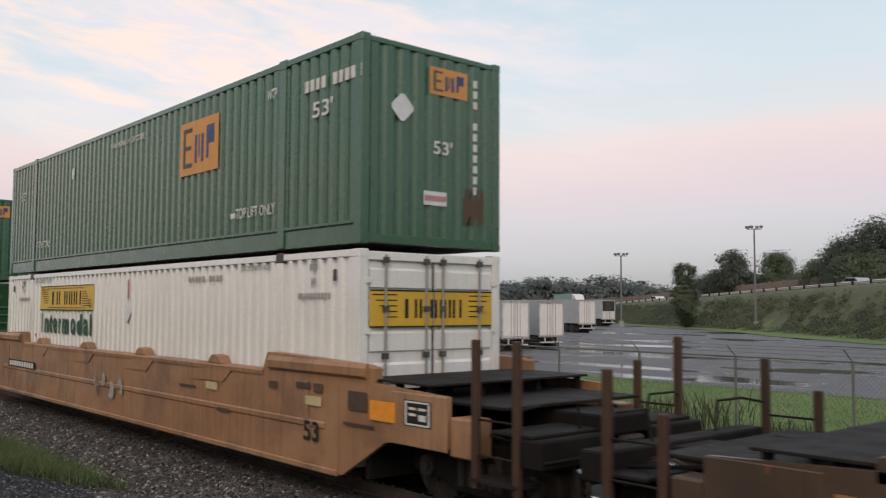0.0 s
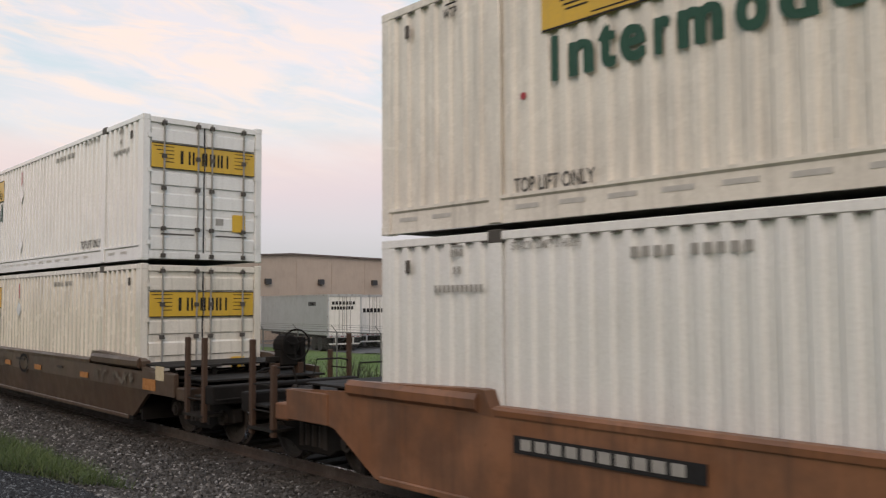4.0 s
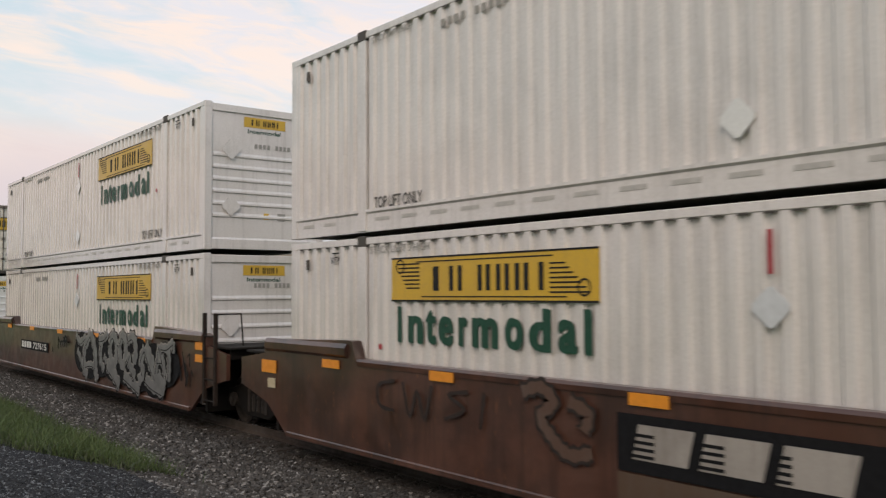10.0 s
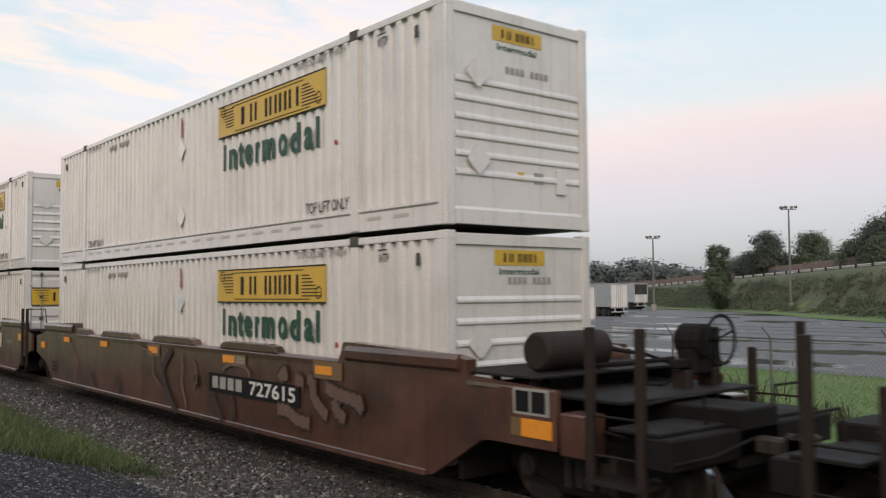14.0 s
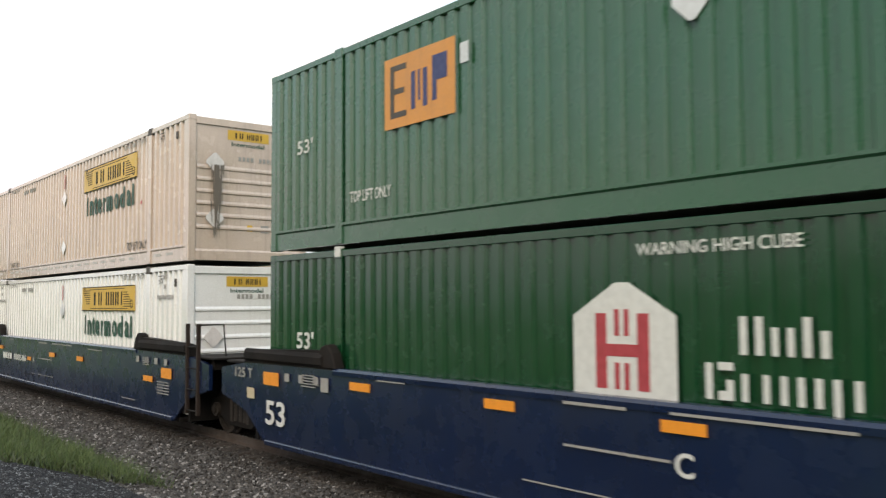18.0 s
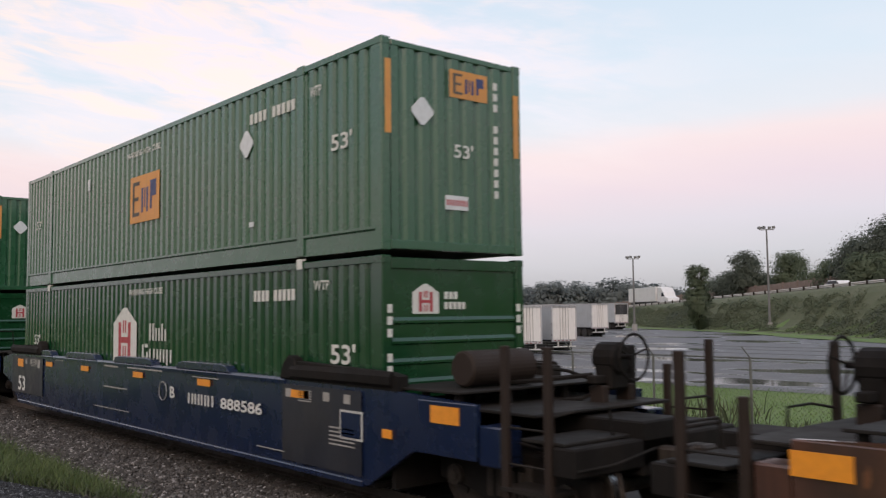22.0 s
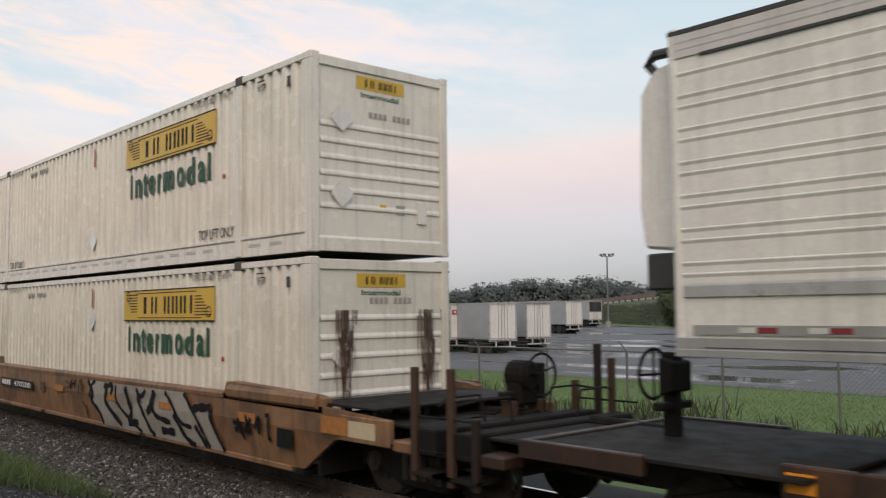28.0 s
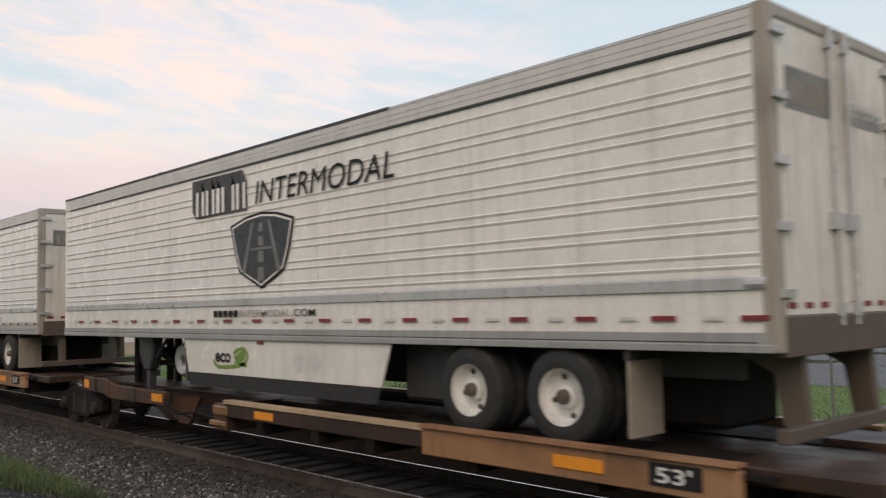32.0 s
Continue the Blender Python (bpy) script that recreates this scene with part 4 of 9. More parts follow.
def house_sign(ob, x, z, s, face, axis="y"):
    """A white house-shaped sign with a red framed figure."""
    poly = [(x, z), (x + 1.27 * s, z), (x + 1.27 * s, z + 0.8 * s), (x + 0.72 * s, z + 1.12 * s), (x + 0.55 * s, z + 1.12 * s), (x, z + 0.8 * s)]
    part("house_sign", Mesh().prism(poly, face - 0.006, face, "y") if axis == "y" else Mesh().prism(poly, face, face + 0.006, "x"), INK_WHITE, ob)
    r = [(x + a * s, x + b * s, z + c * s, z + d * s) for a, b, c, d in ((0.3, 0.44, 0.08, 0.82), (0.82, 0.96, 0.08, 0.82), (0.44, 0.82, 0.4, 0.52), (0.54, 0.6, 0.08, 0.34), (0.66, 0.72, 0.08, 0.34), (0.54, 0.6, 0.6, 0.86), (0.66, 0.72, 0.6, 0.86))]
    part("sign_mark", bars(Mesh(), r, face - 0.006 if axis == "y" else face + 0.006, 0.004, axis), INK_RED, ob)


def deep_green_container(label, group):
    """Lower green container with a white house sign."""
    ob = thing("shipping_container", label, "container", group)
    container_shell(ob, GREEN_DEEP, "green")
    nose_wall(ob, GREEN_DEEP, "green")
    zb = 1.15
    house_sign(ob, 6.58, zb, 1.0, OUT)
    part("side_sign_lettering", lambda: bars(Mesh(), [(8.5, 8.57, 1.62, 1.95), (8.65, 8.72, 1.62, 1.95), (8.8, 8.86, 1.62, 1.86), (8.94, 9.0, 1.62, 1.86), (9.08, 9.15, 1.62, 1.95), (9.23, 9.3, 1.62, 1.84), (8.15, 8.22, 1.22, 1.54), (8.28, 8.43, 1.22, 1.3), (8.36, 8.43, 1.3, 1.4), (8.28, 8.43, 1.48, 1.55), (8.51, 8.57, 1.22, 1.46), (8.71, 8.77, 1.22, 1.46), (8.87, 8.93, 1.22, 1.46), (9.02, 9.08, 1.22, 1.46), (9.17, 9.23, 1.22, 1.46), (9.32, 9.38, 1.14, 1.46), (9.49, 9.55, 1.22, 1.46)], OUT, 0.004), INK_WHITE, ob, key="houseletters")
    house_sign(ob, -0.78, 2.08, 0.36, L - 0.03, "x")
    part("end_sign_lettering", lambda: bars(Mesh(), word_bars(-0.22, 2.28, 0.26, 0.1, 3) + word_bars(-0.22, 2.14, 0.4, 0.1, 5), L - 0.03, 0.005, "x"), INK_WHITE, ob, key="houseend")
    part("number_line", lambda: bars(Mesh(), [(-1.22, -1.14, 0.5 + i * 0.16, 0.61 + i * 0.16) for i in range(11) if i != 7] + [(1.14, 1.22, 0.5 + i * 0.16, 0.61 + i * 0.16) for i in range(11) if i != 7], L + 0.002, 0.004, "x"), INK_WHITE, ob, key="houseendnum")
    part("side_lettering", lambda: folded(side_text("53'", 14.93, 1.4, 0.6, 0.28, OUT - 0.003, 0.02), "green"), INK_WHITE, ob, key="h53")
    part("side_lettering", lambda: folded(side_text("53'", 0.85, 1.4, 0.5, 0.26, OUT - 0.003, 0.02), "green"), INK_WHITE, ob, key="h53b")
    part("side_lettering", lambda: folded(side_text("WARNING HIGH CUBE", 7.4, H - 0.33, 1.7, 0.12, OUT - 0.003, 0.012), "green"), INK_WHITE, ob, key="hcube")
    part("number_line", lambda: folded(bars(Mesh(), [(12.7 + i * 0.13, 12.79 + i * 0.13, H - 0.55, H - 0.38) for i in range(10) if i != 4], OUT, 0.004), "green"), INK_WHITE, ob, key="hnum")
    part("side_lettering", lambda: side_text("WTP", 14.5, H - 0.42, 0.4, 0.14, OUT - 0.003, 0.012), INK_WHITE, ob, key="hwtp")
    for x in (1.97, 14.04):
        part("pale_casting", lambda: Mesh().box(x, x + 0.15, -HW - 0.018, -HW + 0.05, H - 0.1, H + 0.05), INK_WHITE, ob, key=("palecast", x))
    return ob


# ---- running gear ----
def wheelset(car, x):
    def wheels():
        m = Mesh().cyl((0, -0.85, 0), (0, 0.85, 0), 0.09, 10)
        for s in (-1, 1):
            m.lathe([(0.02, 0.66 * s), (0.14, 0.66 * s), (0.16, 0.70 * s), (0.37, 0.71 * s), (0.40, 0.685 * s), (0.485, 0.685 * s), (0.485, 0.715 * s), (0.452, 0.73 * s), (0.445, 0.82 * s), (0.40, 0.825 * s), (0.37, 0.78 * s), (0.16, 0.76 * s), (0.02, 0.78 * s)], (0, 0, 0), "y", 28)
            for k in range(3):
                a = k * 2.0944
                m.box(0.25 * math.cos(a) - 0.03, 0.25 * math.cos(a) + 0.03, 0.775 * s - 0.01, 0.775 * s + 0.01, 0.25 * math.sin(a) - 0.03, 0.25 * math.sin(a) + 0.03)
        return m
    ob = part("wheelset", wheels, WHEEL, car, key="wheelset", at=pose(x, 0, 0.45))
    for s in (-1, 1):
        part("wheel_tread", lambda: Mesh().lathe([(0.4535, s * 0.735), (0.4465, s * 0.815)], (0, 0, 0), "y", 28), TREAD, ob, key=("tread", s))
    TURNING.append(ob)
    return ob


TURNING = []


def truck(car, x):
    """A three-piece bogie: two side frames, bolster, springs, two wheelsets."""
    for s in (-1, 1):
        def frame_mesh():
            poly = [(-1.22, 0.38), (-1.2, 0.62), (-0.9, 0.68), (-0.5, 0.80), (0.5, 0.80), (0.9, 0.68), (1.2, 0.62), (1.22, 0.38), (0.62, 0.30), (0.42, 0.20), (-0.42, 0.20), (-0.62, 0.30)]
            m = Mesh().prism([(a, b) for a, b in poly], 0.92 * s - 0.09, 0.92 * s + 0.09)
            return m
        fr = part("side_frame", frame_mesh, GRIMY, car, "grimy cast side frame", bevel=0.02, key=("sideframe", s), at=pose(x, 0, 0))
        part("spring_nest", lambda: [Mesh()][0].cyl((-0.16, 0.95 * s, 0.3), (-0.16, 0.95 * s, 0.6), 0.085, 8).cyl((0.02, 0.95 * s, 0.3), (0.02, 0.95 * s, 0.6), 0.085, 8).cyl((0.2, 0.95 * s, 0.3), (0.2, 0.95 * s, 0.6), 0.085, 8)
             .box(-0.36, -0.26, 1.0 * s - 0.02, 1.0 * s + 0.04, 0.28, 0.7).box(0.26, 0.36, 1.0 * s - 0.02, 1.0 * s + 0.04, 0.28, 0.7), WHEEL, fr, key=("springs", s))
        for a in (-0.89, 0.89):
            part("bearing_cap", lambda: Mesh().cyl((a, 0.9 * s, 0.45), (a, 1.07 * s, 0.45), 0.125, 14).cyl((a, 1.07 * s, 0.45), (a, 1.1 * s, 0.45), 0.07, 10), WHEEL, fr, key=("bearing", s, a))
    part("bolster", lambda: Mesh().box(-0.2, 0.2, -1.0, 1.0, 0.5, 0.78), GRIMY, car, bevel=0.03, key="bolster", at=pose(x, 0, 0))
    wheelset(car, x - 0.89)
    wheelset(car, x + 0.89)


def end_gear(car, skin, s, drum, drop=0.0, walkway=True, posts=None):
    """Platform, stanchions, brake wheel, coupler and hoses at a coupled end. s: 1 rear, -1 front."""
    X = (lambda u: u) if s > 0 else (lambda u: L - u)

    def b(m, x0, x1, *rest):
        return m.box(min(X(x0), X(x1)), max(X(x0), X(x1)), *rest)
    k = (s,)
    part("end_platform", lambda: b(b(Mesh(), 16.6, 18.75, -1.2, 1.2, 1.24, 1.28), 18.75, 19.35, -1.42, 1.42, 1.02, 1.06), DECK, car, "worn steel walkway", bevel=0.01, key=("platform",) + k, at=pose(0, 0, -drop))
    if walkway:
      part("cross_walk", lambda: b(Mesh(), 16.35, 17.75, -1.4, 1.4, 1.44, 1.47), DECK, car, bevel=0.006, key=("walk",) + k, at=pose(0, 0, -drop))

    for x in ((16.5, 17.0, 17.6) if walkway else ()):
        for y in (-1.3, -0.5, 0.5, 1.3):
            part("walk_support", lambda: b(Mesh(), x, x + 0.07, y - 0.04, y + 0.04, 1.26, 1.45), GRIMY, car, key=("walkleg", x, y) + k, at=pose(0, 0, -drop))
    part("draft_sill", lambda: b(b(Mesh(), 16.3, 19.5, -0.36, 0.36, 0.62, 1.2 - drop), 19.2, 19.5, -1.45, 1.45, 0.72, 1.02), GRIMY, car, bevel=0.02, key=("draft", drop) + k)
    for y in (-1.5, 1.1):
        part("end_step", lambda: b(Mesh(), 18.5, 19.2, y, y + 0.4, 0.5, 0.54), DECK, car, key=("step", y) + k)
    # corner stanchions with grab irons
    post_mat = STANCHION_RUST if skin in (CAR_TAN, CAR_ORANGE, CAR_TAN_WORN_SHADED, CAR_DARK) else STANCHION
    for x, y, high in posts or ((18.5, -1.44, 2.02 if s > 0 else 1.66), (19.12, -1.44, 2.02), (18.5, 1.44, 1.7), (19.12, 1.44, 2.02)):
        part("stanchion", lambda: b(Mesh(), x, x + 0.09, y - 0.04, y + 0.04, 0.42, high - drop), post_mat, car, bevel=0.01, key=("stan", x, y, high - drop) + k)
    for y in (-1.44, 1.44):
        for z in (0.78, 1.16):
            part("grab_iron", lambda: Mesh().tube([(X(18.52), y, z), (X(19.18), y, z)], 0.014), DECK, car, key=("grab", y, z) + k)
        part("grab_iron", lambda: Mesh().tube([(X(19.16), y, 1.3), (X(19.3), y * 0.8, 1.36), (X(19.3), y * 0.45, 1.36), (X(19.28), y * 0.4, 1.04)], 0.016), DECK, car, key=("grab2", y) + k)
    for y in (-1.46, 1.12):
        part("corner_box", lambda: b(Mesh(), 18.13, 18.47, y, y + 0.34, 0.7, 1.14 - drop), skin, car, bevel=0.02, key=("cbox", y, drop) + k)
    for y, z in ((-1.2, 0.92), (-0.75, 0.66), (0.7, 0.7), (1.15, 0.9)):
        part("brake_pipe", lambda: Mesh().tube([(X(16.9), y, z), (X(18.3), y * 0.96, z + 0.05), (X(19.3), y * 0.9, z - 0.08)], 0.022), GRIMY, car, key=("bpipe", y) + k)
    part("slack_adjuster", lambda: Mesh().cyl((X(17.3), 0.55, 0.95), (X(18.6), 0.6, 0.98), 0.09, 12), GRIMY, car, key=("slack",) + k)
    part("coupler", lambda: b(b(b(Mesh(), 19.4, 19.95, -0.09, 0.09, 0.74, 0.92), 19.9, 20.08, -0.2, 0.16, 0.68, 0.98), 20.0, 20.1, -0.2, -0.08, 0.66, 1.0), WHEEL, car, "rusty knuckle coupler", bevel=0.03, key=("coupler",) + k)
    part("air_hose", lambda: Mesh().tube([(X(19.5), 0.3, 0.72), (X(19.7), 0.32, 0.45), (X(19.95), 0.3, 0.36), (X(20.1), 0.27, 0.45)], 0.028), RUBBER, car, key=("hose",) + k)
    part("uncoupling_lever", lambda: Mesh().tube([(X(19.5), -1.4, 0.8), (X(19.56), -0.9, 0.82), (X(19.56), -0.2, 0.92)], 0.014), DECK, car, key=("lever",) + k)
    if drum:
        housing = part("brake_housing", lambda: b(Mesh().cyl((X(18.16), 0.6, 1.80), (X(18.5), 0.6, 1.80), 0.2, 14), 18.2, 18.46, 0.42, 0.78, 1.42, 1.74), GRIMY, car, bevel=0.03, key=("brakebox",) + k, at=pose(0, 0, -drop))
        part("housing_arm", lambda: b(b(Mesh(), 18.24, 18.42, 0.86, 0.98, 1.25, 1.95), 18.26, 18.4, 0.2, 0.95, 1.5, 1.6), GRIMY, housing, bevel=0.015, key=("brakearm",) + k)
        for y in (0.3, 0.8):
            part("housing_foot", lambda: b(Mesh(), 18.22, 18.44, y, y + 0.12, 1.0, 1.48), post_mat, housing, bevel=0.015, key=("brakefoot", y) + k)
        part("brake_chain", lambda: Mesh().tube([(X(18.3), 0.5, 1.45), (X(18.1), 0.3, 1.3), (X(17.6), 0.2, 1.27)], 0.02), GRIMY, housing, key=("brakechain",) + k)
        part("brake_wheel", lambda: Mesh().tube([(X(18.68), 0.6 + 0.28 * math.cos(i * 0.3927), 1.82 + 0.28 * math.sin(i * 0.3927)) for i in range(17)], 0.018).tube([(X(18.68), 0.34, 1.92), (X(18.62), 0.6, 1.82), (X(18.68), 0.86, 1.92)], 0.012)
             .tube([(X(18.62), 0.6, 1.82), (X(18.68), 0.6, 1.54)], 0.012).cyl((X(18.46), 0.6, 1.82), (X(18.66), 0.6, 1.82), 0.03, 8), GRIMY, car, "spoked hand brake wheel", key=("brakewheel",) + k, at=pose(0, 0, -drop))
        if drum == "tank":
          part("air_reservoir", lambda: Mesh().cyl((X(17.35), -1.0, 1.7), (X(17.35), 0.1, 1.7), 0.22, 30), STANCHION, car, bevel=0.03, key=("tank",) + k)
          part("pipework", lambda: Mesh().tube([(X(17.4), -0.3, 1.5), (X(17.9), -0.2, 1.55), (X(18.2), 0.4, 1.6)], 0.03).tube([(X(17.35), 0.1, 1.7), (X(17.7), 0.5, 1.62), (X(18.1), 0.6, 1.5)], 0.022), GRIMY, car, key=("pipes",) + k)


def joint_gear(car, skin, s):
    """Articulated end: sloping deck over the shared truck, ladder at the near side."""
    X = (lambda u: u) if s > 0 else (lambda u: L - u)

    def b(m, x0, x1, *rest):
        return m.box(min(X(x0), X(x1)), max(X(x0), X(x1)), *rest)
    k = (s,)
    part("end_platform", lambda: b(Mesh(), 16.3, 17.55, -1.38, 1.38, 1.38, 1.42), DECK, car, bevel=0.01, key=("jplat",) + k)
    part("platform_support", lambda: b(b(b(Mesh(), 16.4, 16.5, -1.3, 1.3, 1.2, 1.38), 17.3, 17.4, -1.3, 1.3, 1.2, 1.38), 16.9, 17.0, -1.2, 1.2, 1.2, 1.38), GRIMY, car, key=("jsup",) + k)
    part("draft_sill", lambda: b(Mesh(), 16.2, 17.8, -0.42, 0.42, 0.72, 1.22), GRIMY, car, bevel=0.03, key=("jsill",) + k)
    part("joint_casting", lambda: Mesh().cyl((X(17.72), 0, 0.7), (X(17.72), 0, 1.12), 0.34, 16), GRIMY, car, key=("jcast",) + k)
    if s > 0:
        for x in (16.62, 17.1):
            part("ladder_post", lambda: b(Mesh(), x, x + 0.06, -1.52, -1.45, 0.38, 2.02), STANCHION, car, bevel=0.006, key=("lpost", x) + k)
        for z in (0.45, 0.83, 1.21, 1.6):
            part("ladder_rung", lambda: Mesh().tube([(X(16.65), -1.5, z), (X(17.13), -1.5, z)], 0.014), DECK, car, key=("rung", z) + k)
        part("handrail", lambda: Mesh().tube([(X(17.13), -1.48, 2.0), (X(17.13), -1.0, 2.0), (X(17.13), -0.95, 1.42)], 0.016), DECK, car, key=("jrail",) + k)
    part("pipework", lambda: Mesh().tube([(X(16.2), -0.9, 1.05), (X(16.8), -0.8, 1.15), (X(17.5), -0.5, 1.1)], 0.05).tube([(X(16.2), -0.6, 0.95), (X(17.6), -0.4, 0.95)], 0.03), GRIMY, car, key=("jpipe",) + k)


CY = -1.47


def well_car(label, skin, front, rear, group, style="smooth", drums=(False, False), joint_truck=True, top=1.44, inset=0.0):
    """A well car unit. front, rear: 'coupled' or 'joint'. x runs from the front of its containers."""
    ob = thing("well_car", label, "railroad car", group)

    def outline(kind):
        # rear half of the side plate, from mid-length
        if kind == "coupled":
            return [(16.05, 0.2), (16.95, 0.72), (17.35, 0.78), (18.1, 0.78), (18.1, top - 0.08), (16.3, top)]
        return [(16.0, 0.2), (16.6, 0.62), (17.2, 0.78), (17.55, 0.86), (17.55, top - 0.14), (16.5, top)]

    f, r = outline(front), outline(rear)
    lift = top - 1.44
    kt = (round(top, 2), inset)
    for s in (-1, 1):
        def plate():
            if not inset:
                return Mesh().prism([(L - a, b) for a, b in f] + list(reversed(r)), s * 1.47, s * 1.40)
            # an upright upper strake and a lower one that leans in
            low = Mesh().prism([(L - a, b) for a, b in f[:3]] + list(reversed(r[:3])), s * 1.47, s * 1.40)
            low.v = [(x, y - s * inset * max(0.0, 0.78 - z) / 0.58, z) for x, y, z in low.v]
            return low.prism([(L - a, b) for a, b in f[2:]] + list(reversed(r[2:])), s * 1.475, s * 1.40)
        side = part("side_plate", plate, skin, ob, key=("plate", front, rear, s) + kt)
        if style == "ribbed":
          part("crease_flange", lambda: Mesh().prism([(s * 1.474, 0.84), (s * 1.49, 0.82), (s * 1.49, 0.76), (s * 1.44, 0.70), (s * 1.44, 0.84)], 0.5, L - 0.5, "x"), skin, side, key=("crease", s))
        part("bottom_chord", lambda: Mesh().box(0.2, L - 0.2, min(s * (1.36 - inset), s * (1.5 - inset)), max(s * (1.36 - inset), s * (1.5 - inset)), 0.17, 0.25), skin, side, bevel=0.012, key=("chord", s, inset))
        part("top_chord", lambda: Mesh().prism([(s * 1.33, 1.37), (s * 1.49, 1.37), (s * 1.495, 1.43), (s * 1.47, 1.465), (s * 1.34, 1.465)], 2.2, 14.0, "x"), skin, side, key=("tchord", s), at=pose(0, 0, lift))
        for e, kind in ((0, front), (1, rear)):
            def raised():
                # rolled, raised end of the top chord with a slanted inner end
                pts = [(13.98, 1.44), (14.1, 1.70), (14.2, 1.71), (16.5, 1.64), (16.7, 1.60), (16.7, 1.42)]
                if not e:
                    pts = [(L - a, b) for a, b in pts]
                return Mesh().prism(pts, s * 1.31, s * 1.475).prism([(s * 1.46, 1.44), (s * 1.53, 1.5), (s * 1.535, 1.6), (s * 1.49, 1.66), (s * 1.46, 1.66)], *((14.2, 16.6) if e else (L - 16.6, L - 14.2)), "x")
            part("raised_chord", raised, GRIMY if skin is CAR_BLUE else skin, side, key=("raised", s, e), at=pose(0, 0, lift - (0.08 if lift else 0.0)))
            if skin is CAR_BLUE:
                part("guide_arm", lambda: Mesh().prism([(13.86, 1.45), (13.96, 1.68), (14.1, 1.8), (14.26, 1.76), (14.4, 1.5), (14.4, 1.45)] if e else [(L - 13.86, 1.45), (L - 13.96, 1.68), (L - 14.1, 1.8), (L - 14.26, 1.76), (L - 14.4, 1.5), (L - 14.4, 1.45)], s * 1.33, s * 1.5), GRIMY, side, "black guide arm", bevel=0.02, key=("arm", s, e))
            if kind == "coupled":
                part("end_panel", lambda: Mesh().box(*((17.1, 18.12) if e else (L - 18.12, L - 17.1)), min(s * 1.46, s * 1.49), max(s * 1.46, s * 1.49), 0.74, top - 0.08), skin, side, bevel=0.01, key=("endpanel", s, e) + kt)
        if s < 0:
            for x in ([0.9, 15.2] if style == "ribbed" else []):
                part("side_stiffener", lambda: Mesh().prism([(x - 0.06, 0.26), (x + 0.06, 0.26), (x + 0.05, 1.36), (x - 0.05, 1.36)], -1.492, -1.465), skin, side, bevel=0.006, key=("stiff", x))
            if style == "humped":
                for x in (2.05, 4.0, 7.1, 10.2):
                    part("guide_hump", lambda: Mesh().prism([(x, 1.46), (x + 0.12, 1.56), (x + 0.3, 1.585), (x + (0.7 if x < 3 else 1.75), 1.585), (x + (0.85 if x < 3 else 1.93), 1.56), (x + (0.98 if x < 3 else 2.08), 1.46)], -1.5, -1.33), skin, side, bevel=0.01, key=("hump", x))
            if style == "ribbed":
                for x in (3.2, 6.2, 9.2, 12.2):
                    part("guide_hump", lambda: Mesh().prism([(x, 1.46), (x + 0.12, 1.58), (x + 0.2, 1.6), (x + 0.38, 1.58), (x + 0.5, 1.46)], -1.49, -1.3), skin, side, bevel=0.01, key=("nub", x))
                    part("guide_plate", lambda: Mesh().prism([(x - 0.5, 1.18), (x - 0.15, 1.42), (x + 0.9, 1.42), (x + 0.55, 1.18)], -1.49, -1.465), skin, side, key=("gplate", x))
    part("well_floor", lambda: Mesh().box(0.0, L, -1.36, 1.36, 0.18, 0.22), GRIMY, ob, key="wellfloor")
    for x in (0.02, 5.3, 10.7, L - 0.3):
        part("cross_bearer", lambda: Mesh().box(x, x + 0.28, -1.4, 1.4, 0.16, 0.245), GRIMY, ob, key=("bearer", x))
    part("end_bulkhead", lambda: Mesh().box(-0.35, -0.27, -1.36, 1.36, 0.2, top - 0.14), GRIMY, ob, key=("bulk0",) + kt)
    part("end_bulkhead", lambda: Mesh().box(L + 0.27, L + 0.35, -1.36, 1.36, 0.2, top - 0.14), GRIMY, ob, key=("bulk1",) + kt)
    if front == "coupled":
        end_gear(ob, skin, -1, drums[0], -lift)
        truck(ob, L - 18.15)
    else:
        joint_gear(ob, skin, -1)
    if rear == "coupled":
        end_gear(ob, skin, 1, drums[1], -lift)
        truck(ob, 18.15)
    else:
        joint_gear(ob, skin, 1)
        if joint_truck:
            truck(ob, 17.83)
    return ob


def reflectors(ob, xs, z=1.27, wide=0.42, high=0.14, mat=None):
    for x in xs:
        part("reflector", lambda: Mesh().box(x, x + wide, CY - 0.03, CY - 0.02, z, z + high), mat or REFLECT, ob, "orange reflector plate", key=("refl", x, z, wide, high))


def car_marks(ob, rects, ink, name="stencil_line"):
    part(name, bars(Mesh(), rects, CY - 0.024, 0.006), ink, ob)


def car_text(ob, text, x, z, wide, high, ink=None, y=CY - 0.032, bold=0.02):
    part("car_lettering", side_text(text, x, z, wide, high, y, bold), ink or INK_WHITE, ob)


def car_panel(ob, x0, x1, z0, z1, mat, name="panel"):
    part(name, Mesh().box(x0, x1, CY - 0.026, CY - 0.02, z0, z1), mat, ob)

